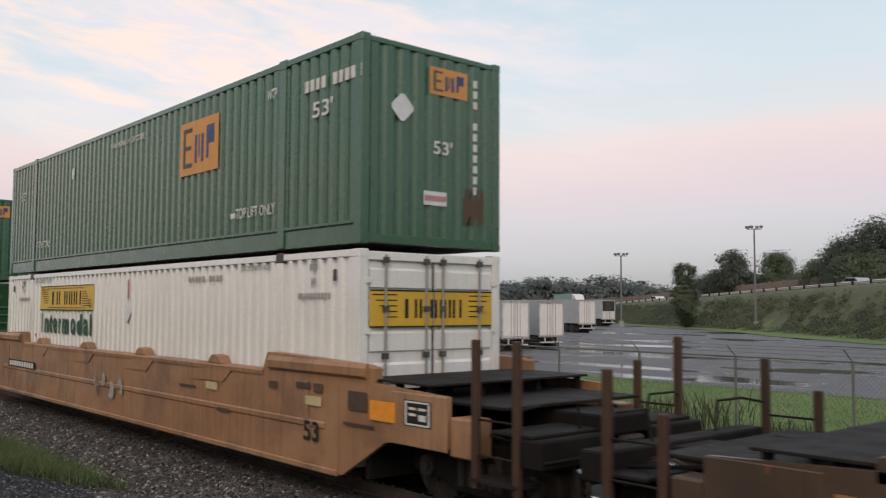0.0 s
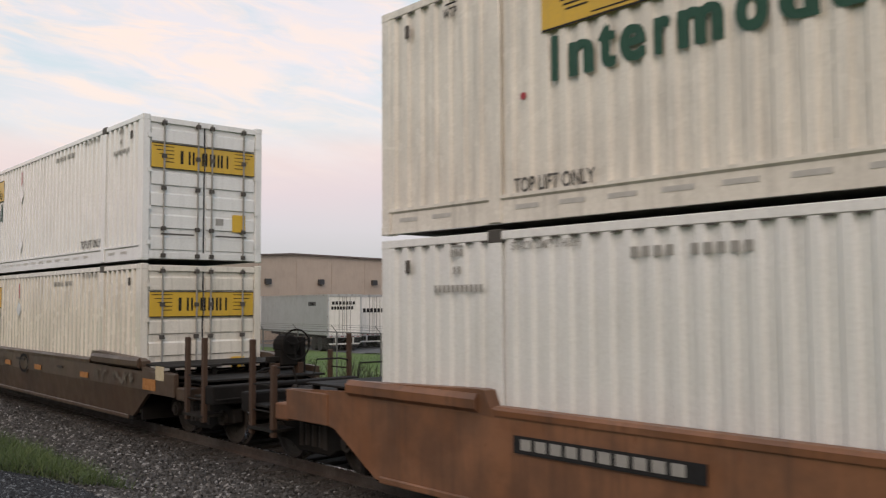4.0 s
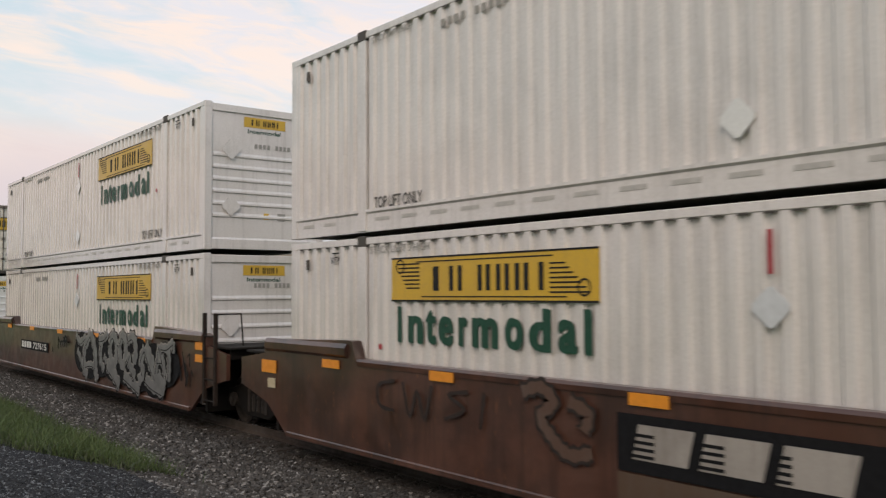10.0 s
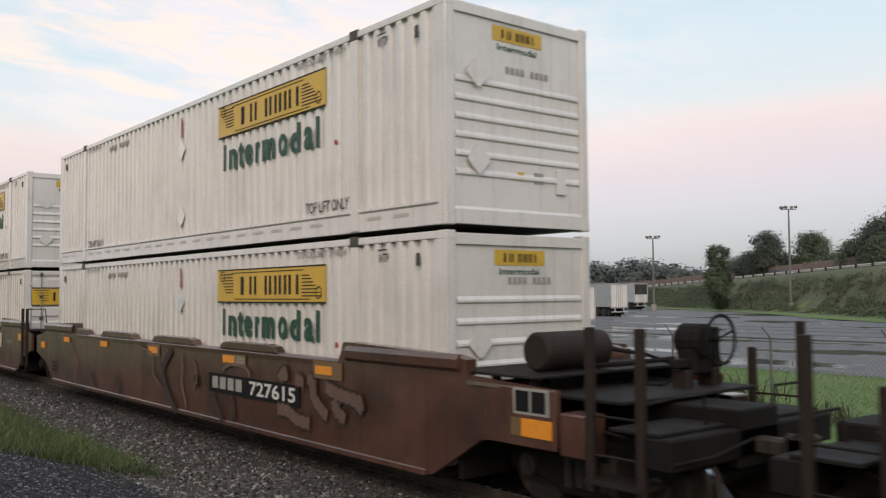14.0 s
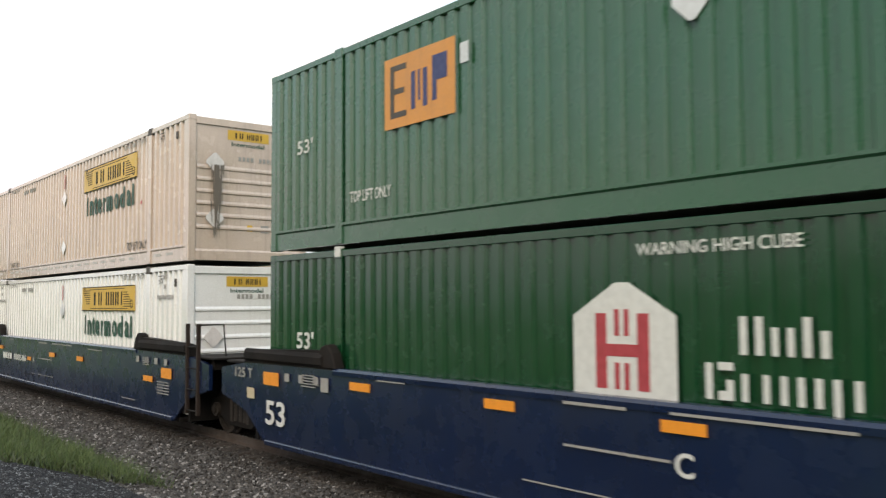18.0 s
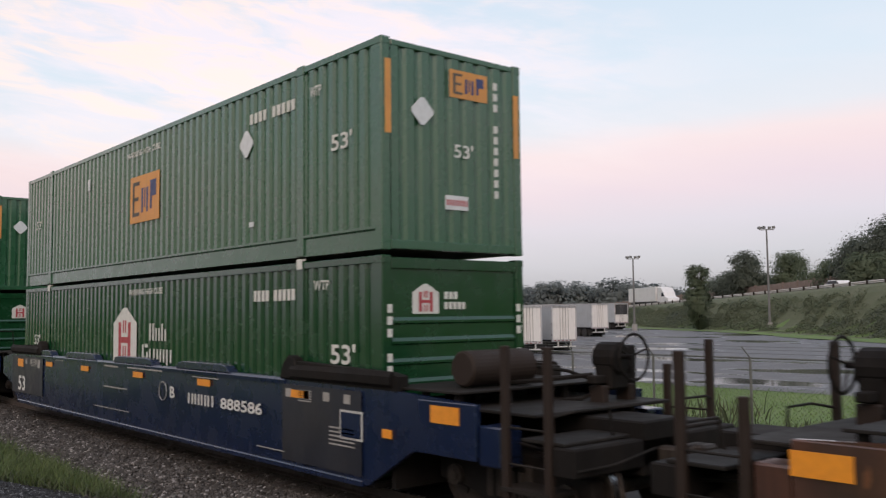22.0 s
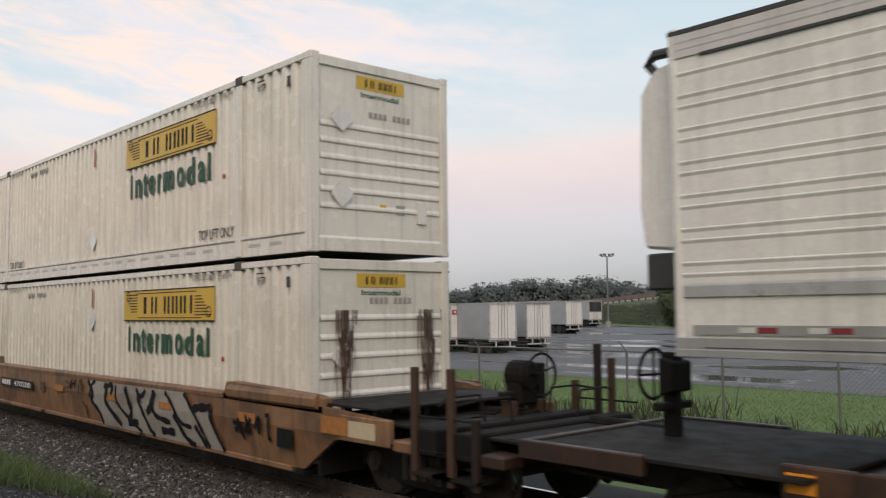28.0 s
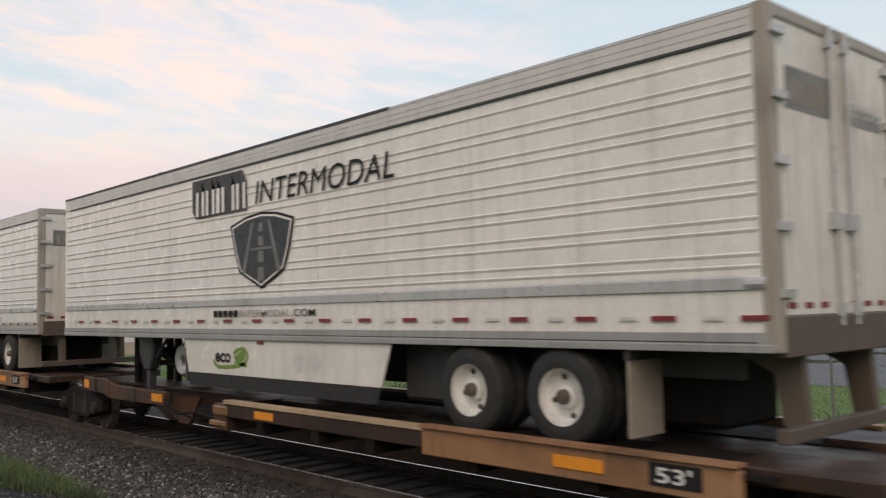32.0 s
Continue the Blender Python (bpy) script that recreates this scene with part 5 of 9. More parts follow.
# ---- spine car and road trailers ----
def spine_unit(label, group, first=False, last=False):
    """One platform of a spine car: hitch at the front, wheel deck at the rear."""
    ob = thing("spine_car", label, "railroad car", group)
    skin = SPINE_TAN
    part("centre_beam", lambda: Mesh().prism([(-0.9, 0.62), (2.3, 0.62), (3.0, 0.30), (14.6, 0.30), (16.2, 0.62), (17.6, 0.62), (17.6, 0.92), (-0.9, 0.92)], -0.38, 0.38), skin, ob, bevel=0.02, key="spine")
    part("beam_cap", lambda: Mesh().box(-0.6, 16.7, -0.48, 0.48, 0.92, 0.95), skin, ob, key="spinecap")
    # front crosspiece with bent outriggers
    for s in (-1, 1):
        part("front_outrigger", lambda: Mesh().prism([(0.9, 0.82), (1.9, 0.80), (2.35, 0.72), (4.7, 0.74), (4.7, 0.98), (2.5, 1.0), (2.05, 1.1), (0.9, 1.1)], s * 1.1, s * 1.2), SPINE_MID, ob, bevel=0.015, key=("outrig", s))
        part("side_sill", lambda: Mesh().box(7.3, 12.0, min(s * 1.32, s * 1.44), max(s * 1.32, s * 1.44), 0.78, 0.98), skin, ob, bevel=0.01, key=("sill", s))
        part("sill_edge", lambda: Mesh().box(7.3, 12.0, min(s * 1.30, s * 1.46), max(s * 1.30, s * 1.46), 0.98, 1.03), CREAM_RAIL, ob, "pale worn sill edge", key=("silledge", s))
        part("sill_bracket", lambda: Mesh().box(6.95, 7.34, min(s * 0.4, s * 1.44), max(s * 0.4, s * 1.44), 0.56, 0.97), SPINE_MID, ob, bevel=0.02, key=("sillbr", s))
        part("wheel_guide", lambda: Mesh().prism([(11.95, 0.72), (15.85, 0.72), (15.85, 1.0), (15.6, 1.04), (11.95, 1.04)], s * 1.40, s * 1.5), CAR_TAN, ob, bevel=0.012, key=("guide", s))
        part("wheel_guide_flange", lambda: Mesh().box(11.95, 15.85, min(s * 1.38, s * 1.55), max(s * 1.38, s * 1.55), 1.03, 1.06), CAR_TAN, ob, key=("guidefl", s))
        part("wheel_deck", lambda: Mesh().box(10.9, 16.1, min(s * 0.45, s * 1.4), max(s * 0.45, s * 1.4), 0.92, 0.97), DECK, ob, key=("wdeck", s))
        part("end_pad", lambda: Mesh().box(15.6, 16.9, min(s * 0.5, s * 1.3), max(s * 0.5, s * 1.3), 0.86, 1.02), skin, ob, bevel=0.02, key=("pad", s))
    for x in (8.2, 9.6, 10.8, 12.6, 14.2, 15.6):
        part("cross_bearer", lambda: Mesh().box(x, x + 0.16, -1.42, 1.42, 0.6, 0.86), GRIMY, ob, bevel=0.01, key=("spbear", x))
    stand = part("hitch_stand", lambda: Mesh().box(1.45, 2.2, -0.5, 0.5, 1.88, 1.95), GRIMY, ob, "dark trailer hitch stand", bevel=0.02, key="hitch")
    for y in (-0.4, 0.3):
        for x in (1.55, 1.93):
            part("hitch_leg", lambda: Mesh().box(x, x + 0.17, y, y + 0.1, 0.95, 1.88), GRIMY, stand, bevel=0.01, key=("hleg", x, y))
        part("hitch_brace", lambda: Mesh().box(1.55, 2.1, y + 0.01, y + 0.09, 1.35, 1.55), GRIMY, stand, key=("hbrace", y))
    part("hitch_strut", lambda: Mesh().prism([(2.1, 1.55), (2.2, 1.68), (3.95, 1.14), (3.9, 0.98), (3.7, 0.98)], -0.16, 0.16), GRIMY, ob, bevel=0.02, key="strut")
    part("brake_rigging", lambda: Mesh().tube([(4.7, -1.2, 0.86), (5.3, -1.25, 0.66), (6.1, -1.28, 0.74), (6.95, -1.3, 0.66)], 0.022).tube([(4.9, -1.15, 0.7), (5.9, -1.2, 0.6), (6.9, -1.3, 0.75)], 0.016).tube([(5.0, -1.2, 0.95), (4.95, -1.25, 0.7), (5.1, -1.2, 0.52)], 0.02).cyl((5.6, -0.9, 0.66), (6.5, -0.9, 0.66), 0.16, 14), GRIMY, ob, key="rigging")
    part("reflector", lambda: Mesh().box(4.2, 4.62, -1.212, -1.202, 0.8, 0.94), REFLECT, ob, key="spref4")
    for x, z0, z1 in ((1.5, 0.8, 1.1), (2.2, 0.74, 1.06), (3.4, 0.72, 1.0)):
        part("outrigger_rib", lambda: Mesh().box(x, x + 0.07, -1.22, -1.1, z0, z1), SPINE_MID, ob, bevel=0.01, key=("outrib", x))
    part("reflector", lambda: Mesh().box(13.9, 14.5, -1.515, -1.505, 0.82, 0.94), REFLECT, ob, key="spref")
    ref = 10.56 if first else 8.2
    part("reflector", lambda: Mesh().box(ref, ref + 0.5, -1.452, -1.442, 0.82, 0.93), REFLECT, ob, key=("spref2", first))
    for x0, x1, z0, z1 in ((6.98, 7.40, 0.79, 0.94), (6.86, 7.34, 0.62, 0.71)):
        part("sill_casting", lambda: Mesh().box(x0, x1, -1.475, -1.40, z0, z1), CASTING_TAN, ob, bevel=0.025, key=("sillcast", x0))
    for y in (-0.75, 0.69):
        part("beam_gusset", lambda: Mesh().prism([(3.35, 0.8), (5.15, 0.88), (4.75, 0.38), (4.35, 0.38)], y, y + 0.06), SPINE_MID, ob, key=("gusset", y))
    part("reflector", lambda: Mesh().box(0.95, 1.2, -1.212, -1.202, 0.88, 1.04), REFLECT, ob, key="spref3")
    part("number_panel", lambda: Mesh().box(15.0, 15.52, -1.512, -1.504, 0.79, 0.99), INK, ob, key="sppanel")
    part("car_lettering", lambda: side_text("53'", 15.07, 0.82, 0.36, 0.14, -1.516, 0.02), INK_WHITE, ob, key="sp53")
    if first:
      part("number_line", lambda: bars(Mesh(), [(7.52 + i * 0.172, 7.63 + i * 0.172, 0.84, 0.93) for i in range(11) if i != 4], -1.442, 0.006), STENCIL_SOOTY, ob, key="spnum")
    if first:
        end_gear(ob, skin, -1, False, 0.3, False, ((18.5, -1.44, 1.5), (19.12, 1.44, 2.2)))
        stand = part("brake_stand", Mesh().box(-1.02, -0.84, 0.0, 0.12, 0.98, 1.9).box(-1.0, -0.86, -0.22, 0.34, 1.3, 1.38).prism([(-0.98, 1.45), (-0.8, 1.5), (-0.8, 1.8), (-0.98, 1.85)], -0.12, 0.24), GRIMY, ob, "dark hand brake stand", bevel=0.015)
        part("brake_wheel", Mesh().tube([(-1.16, 0.06 + 0.27 * math.cos(i * 0.3927), 1.66 + 0.27 * math.sin(i * 0.3927)) for i in range(17)], 0.02).tube([(-1.16, -0.2, 1.66), (-1.1, 0.06, 1.66), (-1.16, 0.32, 1.66)], 0.013).tube([(-1.16, 0.06, 1.93), (-1.16, 0.06, 1.4)], 0.013), GRIMY, stand)
        part("end_beam", Mesh().box(-3.3, -0.6, -0.4, 0.4, 0.55, 0.95), skin, ob)
        part("end_frame", Mesh().prism([(-1.75, 0.86), (-0.3, 0.86), (-0.3, 1.05), (-1.75, 1.05)], -1.42, -1.32).prism([(-1.75, 0.86), (-0.3, 0.86), (-0.3, 1.05), (-1.75, 1.05)], 1.32, 1.42).box(-1.8, -1.7, -1.42, 1.42, 0.86, 1.05), skin, ob, bevel=0.012)
        part("end_deck", Mesh().box(-1.72, 1.2, -1.35, 1.35, 0.98, 1.02), DECK, ob, bevel=0.006)
        truck(ob, 0.85)
    truck(ob, 17.96)
    return ob


def road_trailer(label, group, white_skirt):
    """A 53-foot refrigerated road trailer with ribbed sides. z0 is the underside of its body."""
    ob = thing("road_trailer", label, "trailer", group)
    z0, z1 = 0.0, 2.92
    for s in (-1, 1):
        def side():
            m = Mesh().box(0.08, L - 0.1, min(s * (HW - 0.02), s * (HW - 0.06)), max(s * (HW - 0.02), s * (HW - 0.06)), 0.15, 2.8)
            return m
        part("side_wall", side, TRAILER_WHITE, ob, key=("tside", s))
        if s < 0:
            for i in range(13):
                z = 0.71 + (i // 2) * 0.30 + (i % 2) * 0.10
                part("side_rib", lambda: Mesh().prism([(-HW + 0.022, z - 0.022), (-HW + 0.008, z + 0.010), (-HW + 0.009, z + 0.018), (-HW + 0.022, z + 0.026)], 0.1, L - 0.16, "x"), TRAILER_WHITE, ob, key=("trib", i))
        part("rub_rail", lambda: Mesh().prism([(s * (HW - 0.03), 0.51), (s * (HW + 0.006), 0.525), (s * (HW + 0.006), 0.62), (s * (HW - 0.03), 0.65)], 0.12, L - 0.28, "x").cyl((L - 0.28, s * (HW - 0.02), 0.575), (L - 0.1, s * (HW - 0.02), 0.575), 0.055, 10), TRAILER_GREY, ob, key=("rub", s))
        part("bottom_rail", lambda: Mesh().box(0.02, L - 0.05, min(s * (HW - 0.08), s * HW), max(s * (HW - 0.08), s * HW), 0.06, 0.17).box(0.02, L - 0.05, min(s * (HW - 0.06), s * (HW + 0.012)), max(s * (HW - 0.06), s * (HW + 0.012)), 0.0, 0.07), BOTTOM_RAIL, ob, bevel=0.006, key=("tbot", s))
        part("rail_seam", lambda: Mesh().box(0.3, L - 0.2, min(s * (HW - 0.02), s * (HW + 0.004)), max(s * (HW - 0.02), s * (HW + 0.004)), 0.082, 0.09), TRAILER_DARK, ob, key=("tseam", s))
        part("top_rail", lambda: Mesh().box(0.02, L - 0.05, min(s * (HW - 0.06), s * (HW - 0.004)), max(s * (HW - 0.06), s * (HW - 0.004)), 2.66, 2.88), TRAILER_RAIL, ob, bevel=0.008, key=("ttop", s))
        for z in (2.735, 2.80):
            part("rail_crease", lambda: Mesh().box(0.1, L - 0.16, min(s * (HW - 0.02), s * (HW - 0.001)), max(s * (HW - 0.02), s * (HW - 0.001)), z, z + 0.012), TRAILER_GREY, ob, key=("tcrease", s, z))
        part("rail_lip", lambda: Mesh().box(0.34, L - 0.1, min(s * (HW - 0.03), s * (HW + 0.002)), max(s * (HW - 0.03), s * (HW + 0.002)), 2.645, 2.672), TRAILER_DARK, ob, key=("tlip", s))
        part("roof_edge", lambda: Mesh().box(0.02, 11.2, min(s * (HW - 0.07), s * HW), max(s * (HW - 0.07), s * HW), 2.88, z1), TRAILER_DARK, ob, key=("tedge", s))
        part("roof_edge", lambda: Mesh().box(11.2, L - 0.02, min(s * (HW - 0.07), s * (HW - 0.003)), max(s * (HW - 0.07), s * (HW - 0.003)), 2.88, z1 - 0.01), TRAILER_GREY, ob, key=("tedgegrey", s))
        part("rear_post", lambda: Mesh().box(L - 0.14, L, min(s * (HW - 0.14), s * HW), max(s * (HW - 0.14), s * HW), 0.0, z1), REAR_FRAME, ob, bevel=0.012, key=("trear", s))
        part("front_corner", lambda: Mesh().cyl((0.06, s * (HW - 0.06), 0.0), (0.06, s * (HW - 0.06), 2.94), 0.058, 12), TRAILER_WHITE, ob, key=("tfc", s))
    for x in (3.6, 5.1, 6.6, 8.1, 9.6, 11.1, 12.6, 14.1):
        part("panel_seam", lambda: Mesh().box(x, x + 0.012, -HW + 0.016, -HW + 0.03, 0.75, 2.7), TRAILER_GREY, ob, key=("seam", x))
    part("roof", lambda: Mesh().box(0.05, L - 0.05, -HW + 0.05, HW - 0.05, 2.85, 2.89), TRAILER_GREY, ob, key="troof")
    part("floor", lambda: Mesh().box(0.05, L - 0.05, -HW + 0.07, HW - 0.07, 0.04, 0.16), TRAILER_DARK, ob, key="tfloor")
    part("front_wall", lambda: Mesh().box(0.0, 0.05, -HW + 0.06, HW - 0.06, 0.0, 2.94), TRAILER_WHITE, ob, key="tfront")
    unit = part("cooling_unit", lambda: Mesh().prism([(0.0, 0.95), (-0.5, 1.0), (-0.56, 1.4), (-0.52, 2.5), (-0.36, 2.72), (0.0, 2.78)], -0.98, 0.98), TRAILER_WHITE, ob, "rounded white cooling unit", bevel=0.03, key="reefer")
    part("grille", lambda: Mesh().box(-0.585, -0.54, -0.7, 0.7, 1.5, 2.4), TRAILER_DARK, unit, key="grille")
    part("exhaust_hood", lambda: Mesh().tube([(-0.3, -0.9, 2.62), (-0.42, -0.96, 2.78), (-0.3, -1.02, 2.84), (0.0, -1.04, 2.82)], 0.05, 8), TRAILER_DARK, unit, key="hood")
    part("unit_box", lambda: Mesh().box(-0.5, -0.1, -0.96, -0.4, 0.6, 0.95), TRAILER_DARK, unit, bevel=0.02, key="unitbox")
    # red and white tape
    red, white = [], []
    count, pitch, long = (18, 0.88, 0.26) if white_skirt else (26, 0.6, 0.18)
    for i in range(count):
        x = (0.5 if white_skirt else 0.56) + i * pitch
        red.append((x + 0.4 * pitch, x + 0.4 * pitch + long, 0.215, 0.262))
        white.append((x, x + 0.2, 0.22, 0.258) if white_skirt else (x + 0.4 * pitch - 0.16, x + 0.4 * pitch - 0.005, 0.215, 0.262))
    dz = 0.0 if not white_skirt else 0.05
    if not white_skirt:
        part("tape_groove", Mesh().box(0.2, L - 0.3, -HW + 0.001, -HW + 0.03, 0.195, 0.28), BOTTOM_RAIL, ob)
        part("sticker", Mesh().box(12.62, 12.76, -HW + 0.012, -HW + 0.022, 0.32, 0.41), CASTING_TAN, ob, "small brown sticker")
        part("sticker", Mesh().box(13.08, 13.24, -HW + 0.012, -HW + 0.022, 0.32, 0.41), plain("sticker_violet", (0.13, 0.09, 0.30), 0.5), ob, "small violet sticker")
        part("side_bar", Mesh().tube([(10.78, -1.2, -0.505), (12.0, -1.2, -0.515)], 0.018, 8).box(11.3, 11.34, -1.2, -0.85, -0.53, -0.49), TRAILER_GREY, ob, "thin steel bar ahead of the wheels")
        part("wheel_tag", Mesh().prism([(12.02, -0.26), (12.14, -0.2), (12.08, -0.17), (12.2, -0.13), (12.12, -0.05), (12.03, -0.09), (12.08, -0.13), (11.99, -0.17)], -1.22, -1.2), ECO_GREEN, ob, "crumpled green tag")
    part("reflective_tape", bars(Mesh(), [(a, b, c + dz, d + dz) for a, b, c, d in red], -HW - 0.001, 0.004), TAPE_RED, ob)
    part("reflective_tape", bars(Mesh(), [(a, b, c + dz, d + dz) for a, b, c, d in white], -HW - 0.001, 0.004), TAPE_WHITE, ob)
    # side lettering
    y = -HW + 0.003

    px, ix, iw = (6.12, 8.0, 3.3) if white_skirt else (5.5, 7.38, 3.4)
    spans = ((0.0, 0.17), (0.21, 0.39), (0.43, 0.50), (0.54, 0.79), (0.83, 1.0))
    for a, b in spans:
        # each solid block leans back behind pale upright strokes
        u0, u1 = px + a * 1.6, px + b * 1.6
        block = part("side_logo", Mesh().prism([(u0 - 0.03, 1.97), (u1 + 0.03, 1.97), (u1 + 0.03, 2.4), (u1 - 0.1, 2.6), (u0 - 0.14, 2.6), (u0 - 0.14, 2.1)], y - 0.006, y), SLATE_SHADE, ob)
        for r0, r1, q0, q1 in upright_bars(u0, 2.0, u1 - u0, 0.4, ((0.0, 1.0),), 0.075):
            part("logo_stroke", bars(Mesh(), [(r0, r1, q0, q1)], y - 0.006, 0.004), TRAILER_WHITE, block)
    part("side_lettering", lambda: side_text("INTERMODAL", ix, 2.03, iw, 0.34, y - 0.005, 0.0, 0.18), INK, ob, "black slanted lettering", key=("tword", ix))
    shield = [(7.25, 1.75), (7.7, 1.86), (8.17, 1.9), (8.62, 1.86), (9.06, 1.75), (8.95, 1.35), (8.8, 1.02), (8.17, 0.76), (7.52, 1.02), (7.38, 1.35)]
    part("shield", lambda: Mesh().prism(shield, y - 0.006, y), INK, ob, key="shield")
    part("shield_edge", lambda: Mesh().prism([(8.17 + (a - 8.17) * 0.94, 1.36 + (b - 1.36) * 0.93) for a, b in shield], y - 0.009, y - 0.005), TRAILER_WHITE, ob, key="shield1")
    part("shield_face", lambda: Mesh().prism([(8.17 + (a - 8.17) * 0.9, 1.36 + (b - 1.36) * 0.88) for a, b in shield], y - 0.012, y - 0.006), plain_slate, ob, key="shield2")
    for pts in (((7.62, 1.02), (7.72, 1.0), (7.97, 1.76), (7.91, 1.76)), ((8.72, 1.02), (8.62, 1.0), (8.37, 1.76), (8.43, 1.76)), ((8.08, 0.88), (8.26, 0.88), (8.25, 1.08), (8.09, 1.08)),
                ((8.09, 1.16), (8.25, 1.16), (8.24, 1.32), (8.1, 1.32)), ((8.1, 1.4), (8.24, 1.4), (8.23, 1.54), (8.11, 1.54)), ((8.11, 1.61), (8.23, 1.61), (8.22, 1.74), (8.12, 1.74)),
                ((7.86, 1.34), (8.48, 1.34), (8.48, 1.375), (7.86, 1.375))):
        part("shield_bar", Mesh().prism(pts, y - 0.016, y - 0.011), SPRAY_SILVER, ob)
    part("web_line", lambda: bars(Mesh(), word_bars(6.7, 0.35, 0.8, 0.1, 5), y, 0.006), INK, ob, key="web1")
    part("web_line", lambda: side_text("INTERMODAL", 7.52, 0.35, 1.42, 0.1, y - 0.005, 0.008), INK_GREY, ob, key="web2")
    part("web_line", lambda: side_text(".COM", 8.98, 0.35, 0.58, 0.1, y - 0.005, 0.01), INK, ob, key="web3")
    eco_x, eco_z, eco_y = (6.7, -0.36, -HW + 0.03) if white_skirt else (2.6, 0.98, y)
    k = 1.0 if white_skirt else 1.15
    leaf = [(-0.06, 0.02), (0.12, -0.07), (0.6, -0.05), (0.9, 0.0), (1.0, 0.12), (0.88, 0.22), (0.62, 0.17), (0.7, 0.03), (0.98, -0.03)]
    part("leaf_logo", lambda: ribbon(Mesh(), leaf, 0.06, eco_y - 0.004, eco_x, eco_z, k, k, 8), ECO_GREEN, ob, "green leaf-shaped outline", key=("leaf", white_skirt))
    part("leaf_tip", lambda: Mesh().prism([(eco_x + a * k, eco_z + b * k) for a, b in ((0.6, 0.0), (0.8, -0.02), (0.95, 0.1), (0.9, 0.2), (0.7, 0.16))], eco_y - 0.003, eco_y), ECO_GREEN, ob, key=("leaftip", white_skirt))
    part("leaf_lettering", lambda: side_text("eco", eco_x, eco_z, 0.5 * k, 0.15 * k, eco_y - 0.009, 0.03), INK, ob, key=("eco", white_skirt))
    # skirt
    sk = [(5.9, 0.02), (11.04, 0.02), (11.0, -0.8), (6.05, -0.78)] if not white_skirt else [(5.6, 0.02), (11.15, 0.02), (10.93, -0.55), (5.76, -0.55)]
    part("side_skirt", Mesh().prism(sk, -HW + 0.03, -HW + 0.06), TRAILER_WHITE if white_skirt else SKIRT_NAVY, ob, "white side skirt" if white_skirt else "dark blue side skirt", bevel=0.006)
    if white_skirt:
        part("skirt_flap", Mesh().prism([(5.76, -0.55), (10.93, -0.55), (10.83, -0.76), (5.82, -0.76)], -HW + 0.035, -HW + 0.055), RUBBER, ob)
        part("faint_mark", diamond(diamond(Mesh(), 9.1, -0.28, 0.17, -HW + 0.03, thick=0.004), 9.5, -0.28, 0.17, -HW + 0.03, thick=0.004), TAPE_WHITE, ob)
    part("side_skirt", Mesh().prism([(5.7, 0.02), (11.1, 0.02), (10.95, -0.78), (5.8, -0.78)], HW - 0.06, HW - 0.03), SKIRT_NAVY, ob, "dark side skirt on the far side", bevel=0.006)
    part("marker_lamp", Mesh().box(8.0, 8.16, -HW + 0.01, -HW + 0.03, -0.06, -0.01), TAPE_RED, ob)
    # landing gear
    for s in (-1, 1):
        gear = part("landing_leg", lambda: Mesh().box(3.55, 3.69, s * 0.95 - 0.07, s * 0.95 + 0.07, -1.0, 0.04).box(3.42, 3.86, s * 0.95 - 0.15, s * 0.95 + 0.15, -1.02, -0.97), TRAILER_DARK, ob, bevel=0.01, key=("leg", s))
        plate = TRAILER_DARK if white_skirt else BOTTOM_RAIL
        part("leg_plate", lambda: Mesh().prism([(3.25, 0.0), (3.92, 0.0), (3.86, -0.4), (3.74, -0.62), (3.5, -0.62), (3.3, -0.35)], s * 0.95 - 0.1, s * 0.95 + 0.1), plate, gear, "worn gear plate", bevel=0.03, key=("legplate", s))
        part("leg_brace", lambda: Mesh().tube([(3.66, s * 0.95, -0.55), (4.35, s * 0.95, 0.02)], 0.035).tube([(3.6, s * 0.95, -0.2), (2.9, s * 0.95, 0.02)], 0.03), plate, gear, key=("brace", s))
    part("leg_crossbar", lambda: Mesh().box(3.57, 3.67, -0.95, 0.95, -0.55, -0.45), TRAILER_DARK, ob, key="legx")
    part("fuel_tank", lambda: Mesh().lathe([(0.0, 0.04), (0.08, 0.04), (0.10, 0.0), (0.25, -0.02), (0.295, 0.03), (0.295, 1.4), (0.0, 1.42)], (4.83, -0.92, -0.4), "y", 28), TRAILER_GREY, ob, "round fuel tank", key="fuel")
    part("tank_cap", lambda: Mesh().cyl((4.83, -0.9, -0.4), (4.83, -0.87, -0.4), 0.085, 14), TRAILER_DARK, ob, key="fuelcap")
    part("hanger", lambda: Mesh().tube([(4.66, -0.75, 0.02), (5.12, -1.0, 0.0), (5.2, -1.0, -0.75)], 0.028), TRAILER_DARK, ob, key="hanger")
    # bogie with dual wheels
    part("bogie_frame", lambda: Mesh().box(11.4, 15.4, -0.62, -0.46, -0.3, 0.04).box(11.4, 15.4, 0.46, 0.62, -0.3, 0.04), TRAILER_DARK, ob, bevel=0.01, key="bogieframe")
    part("air_tank_box", lambda: Mesh().box(10.95, 11.9, -0.9, 0.9, -0.72, 0.02), TRAILER_DARK, ob, bevel=0.05, key="airbox")
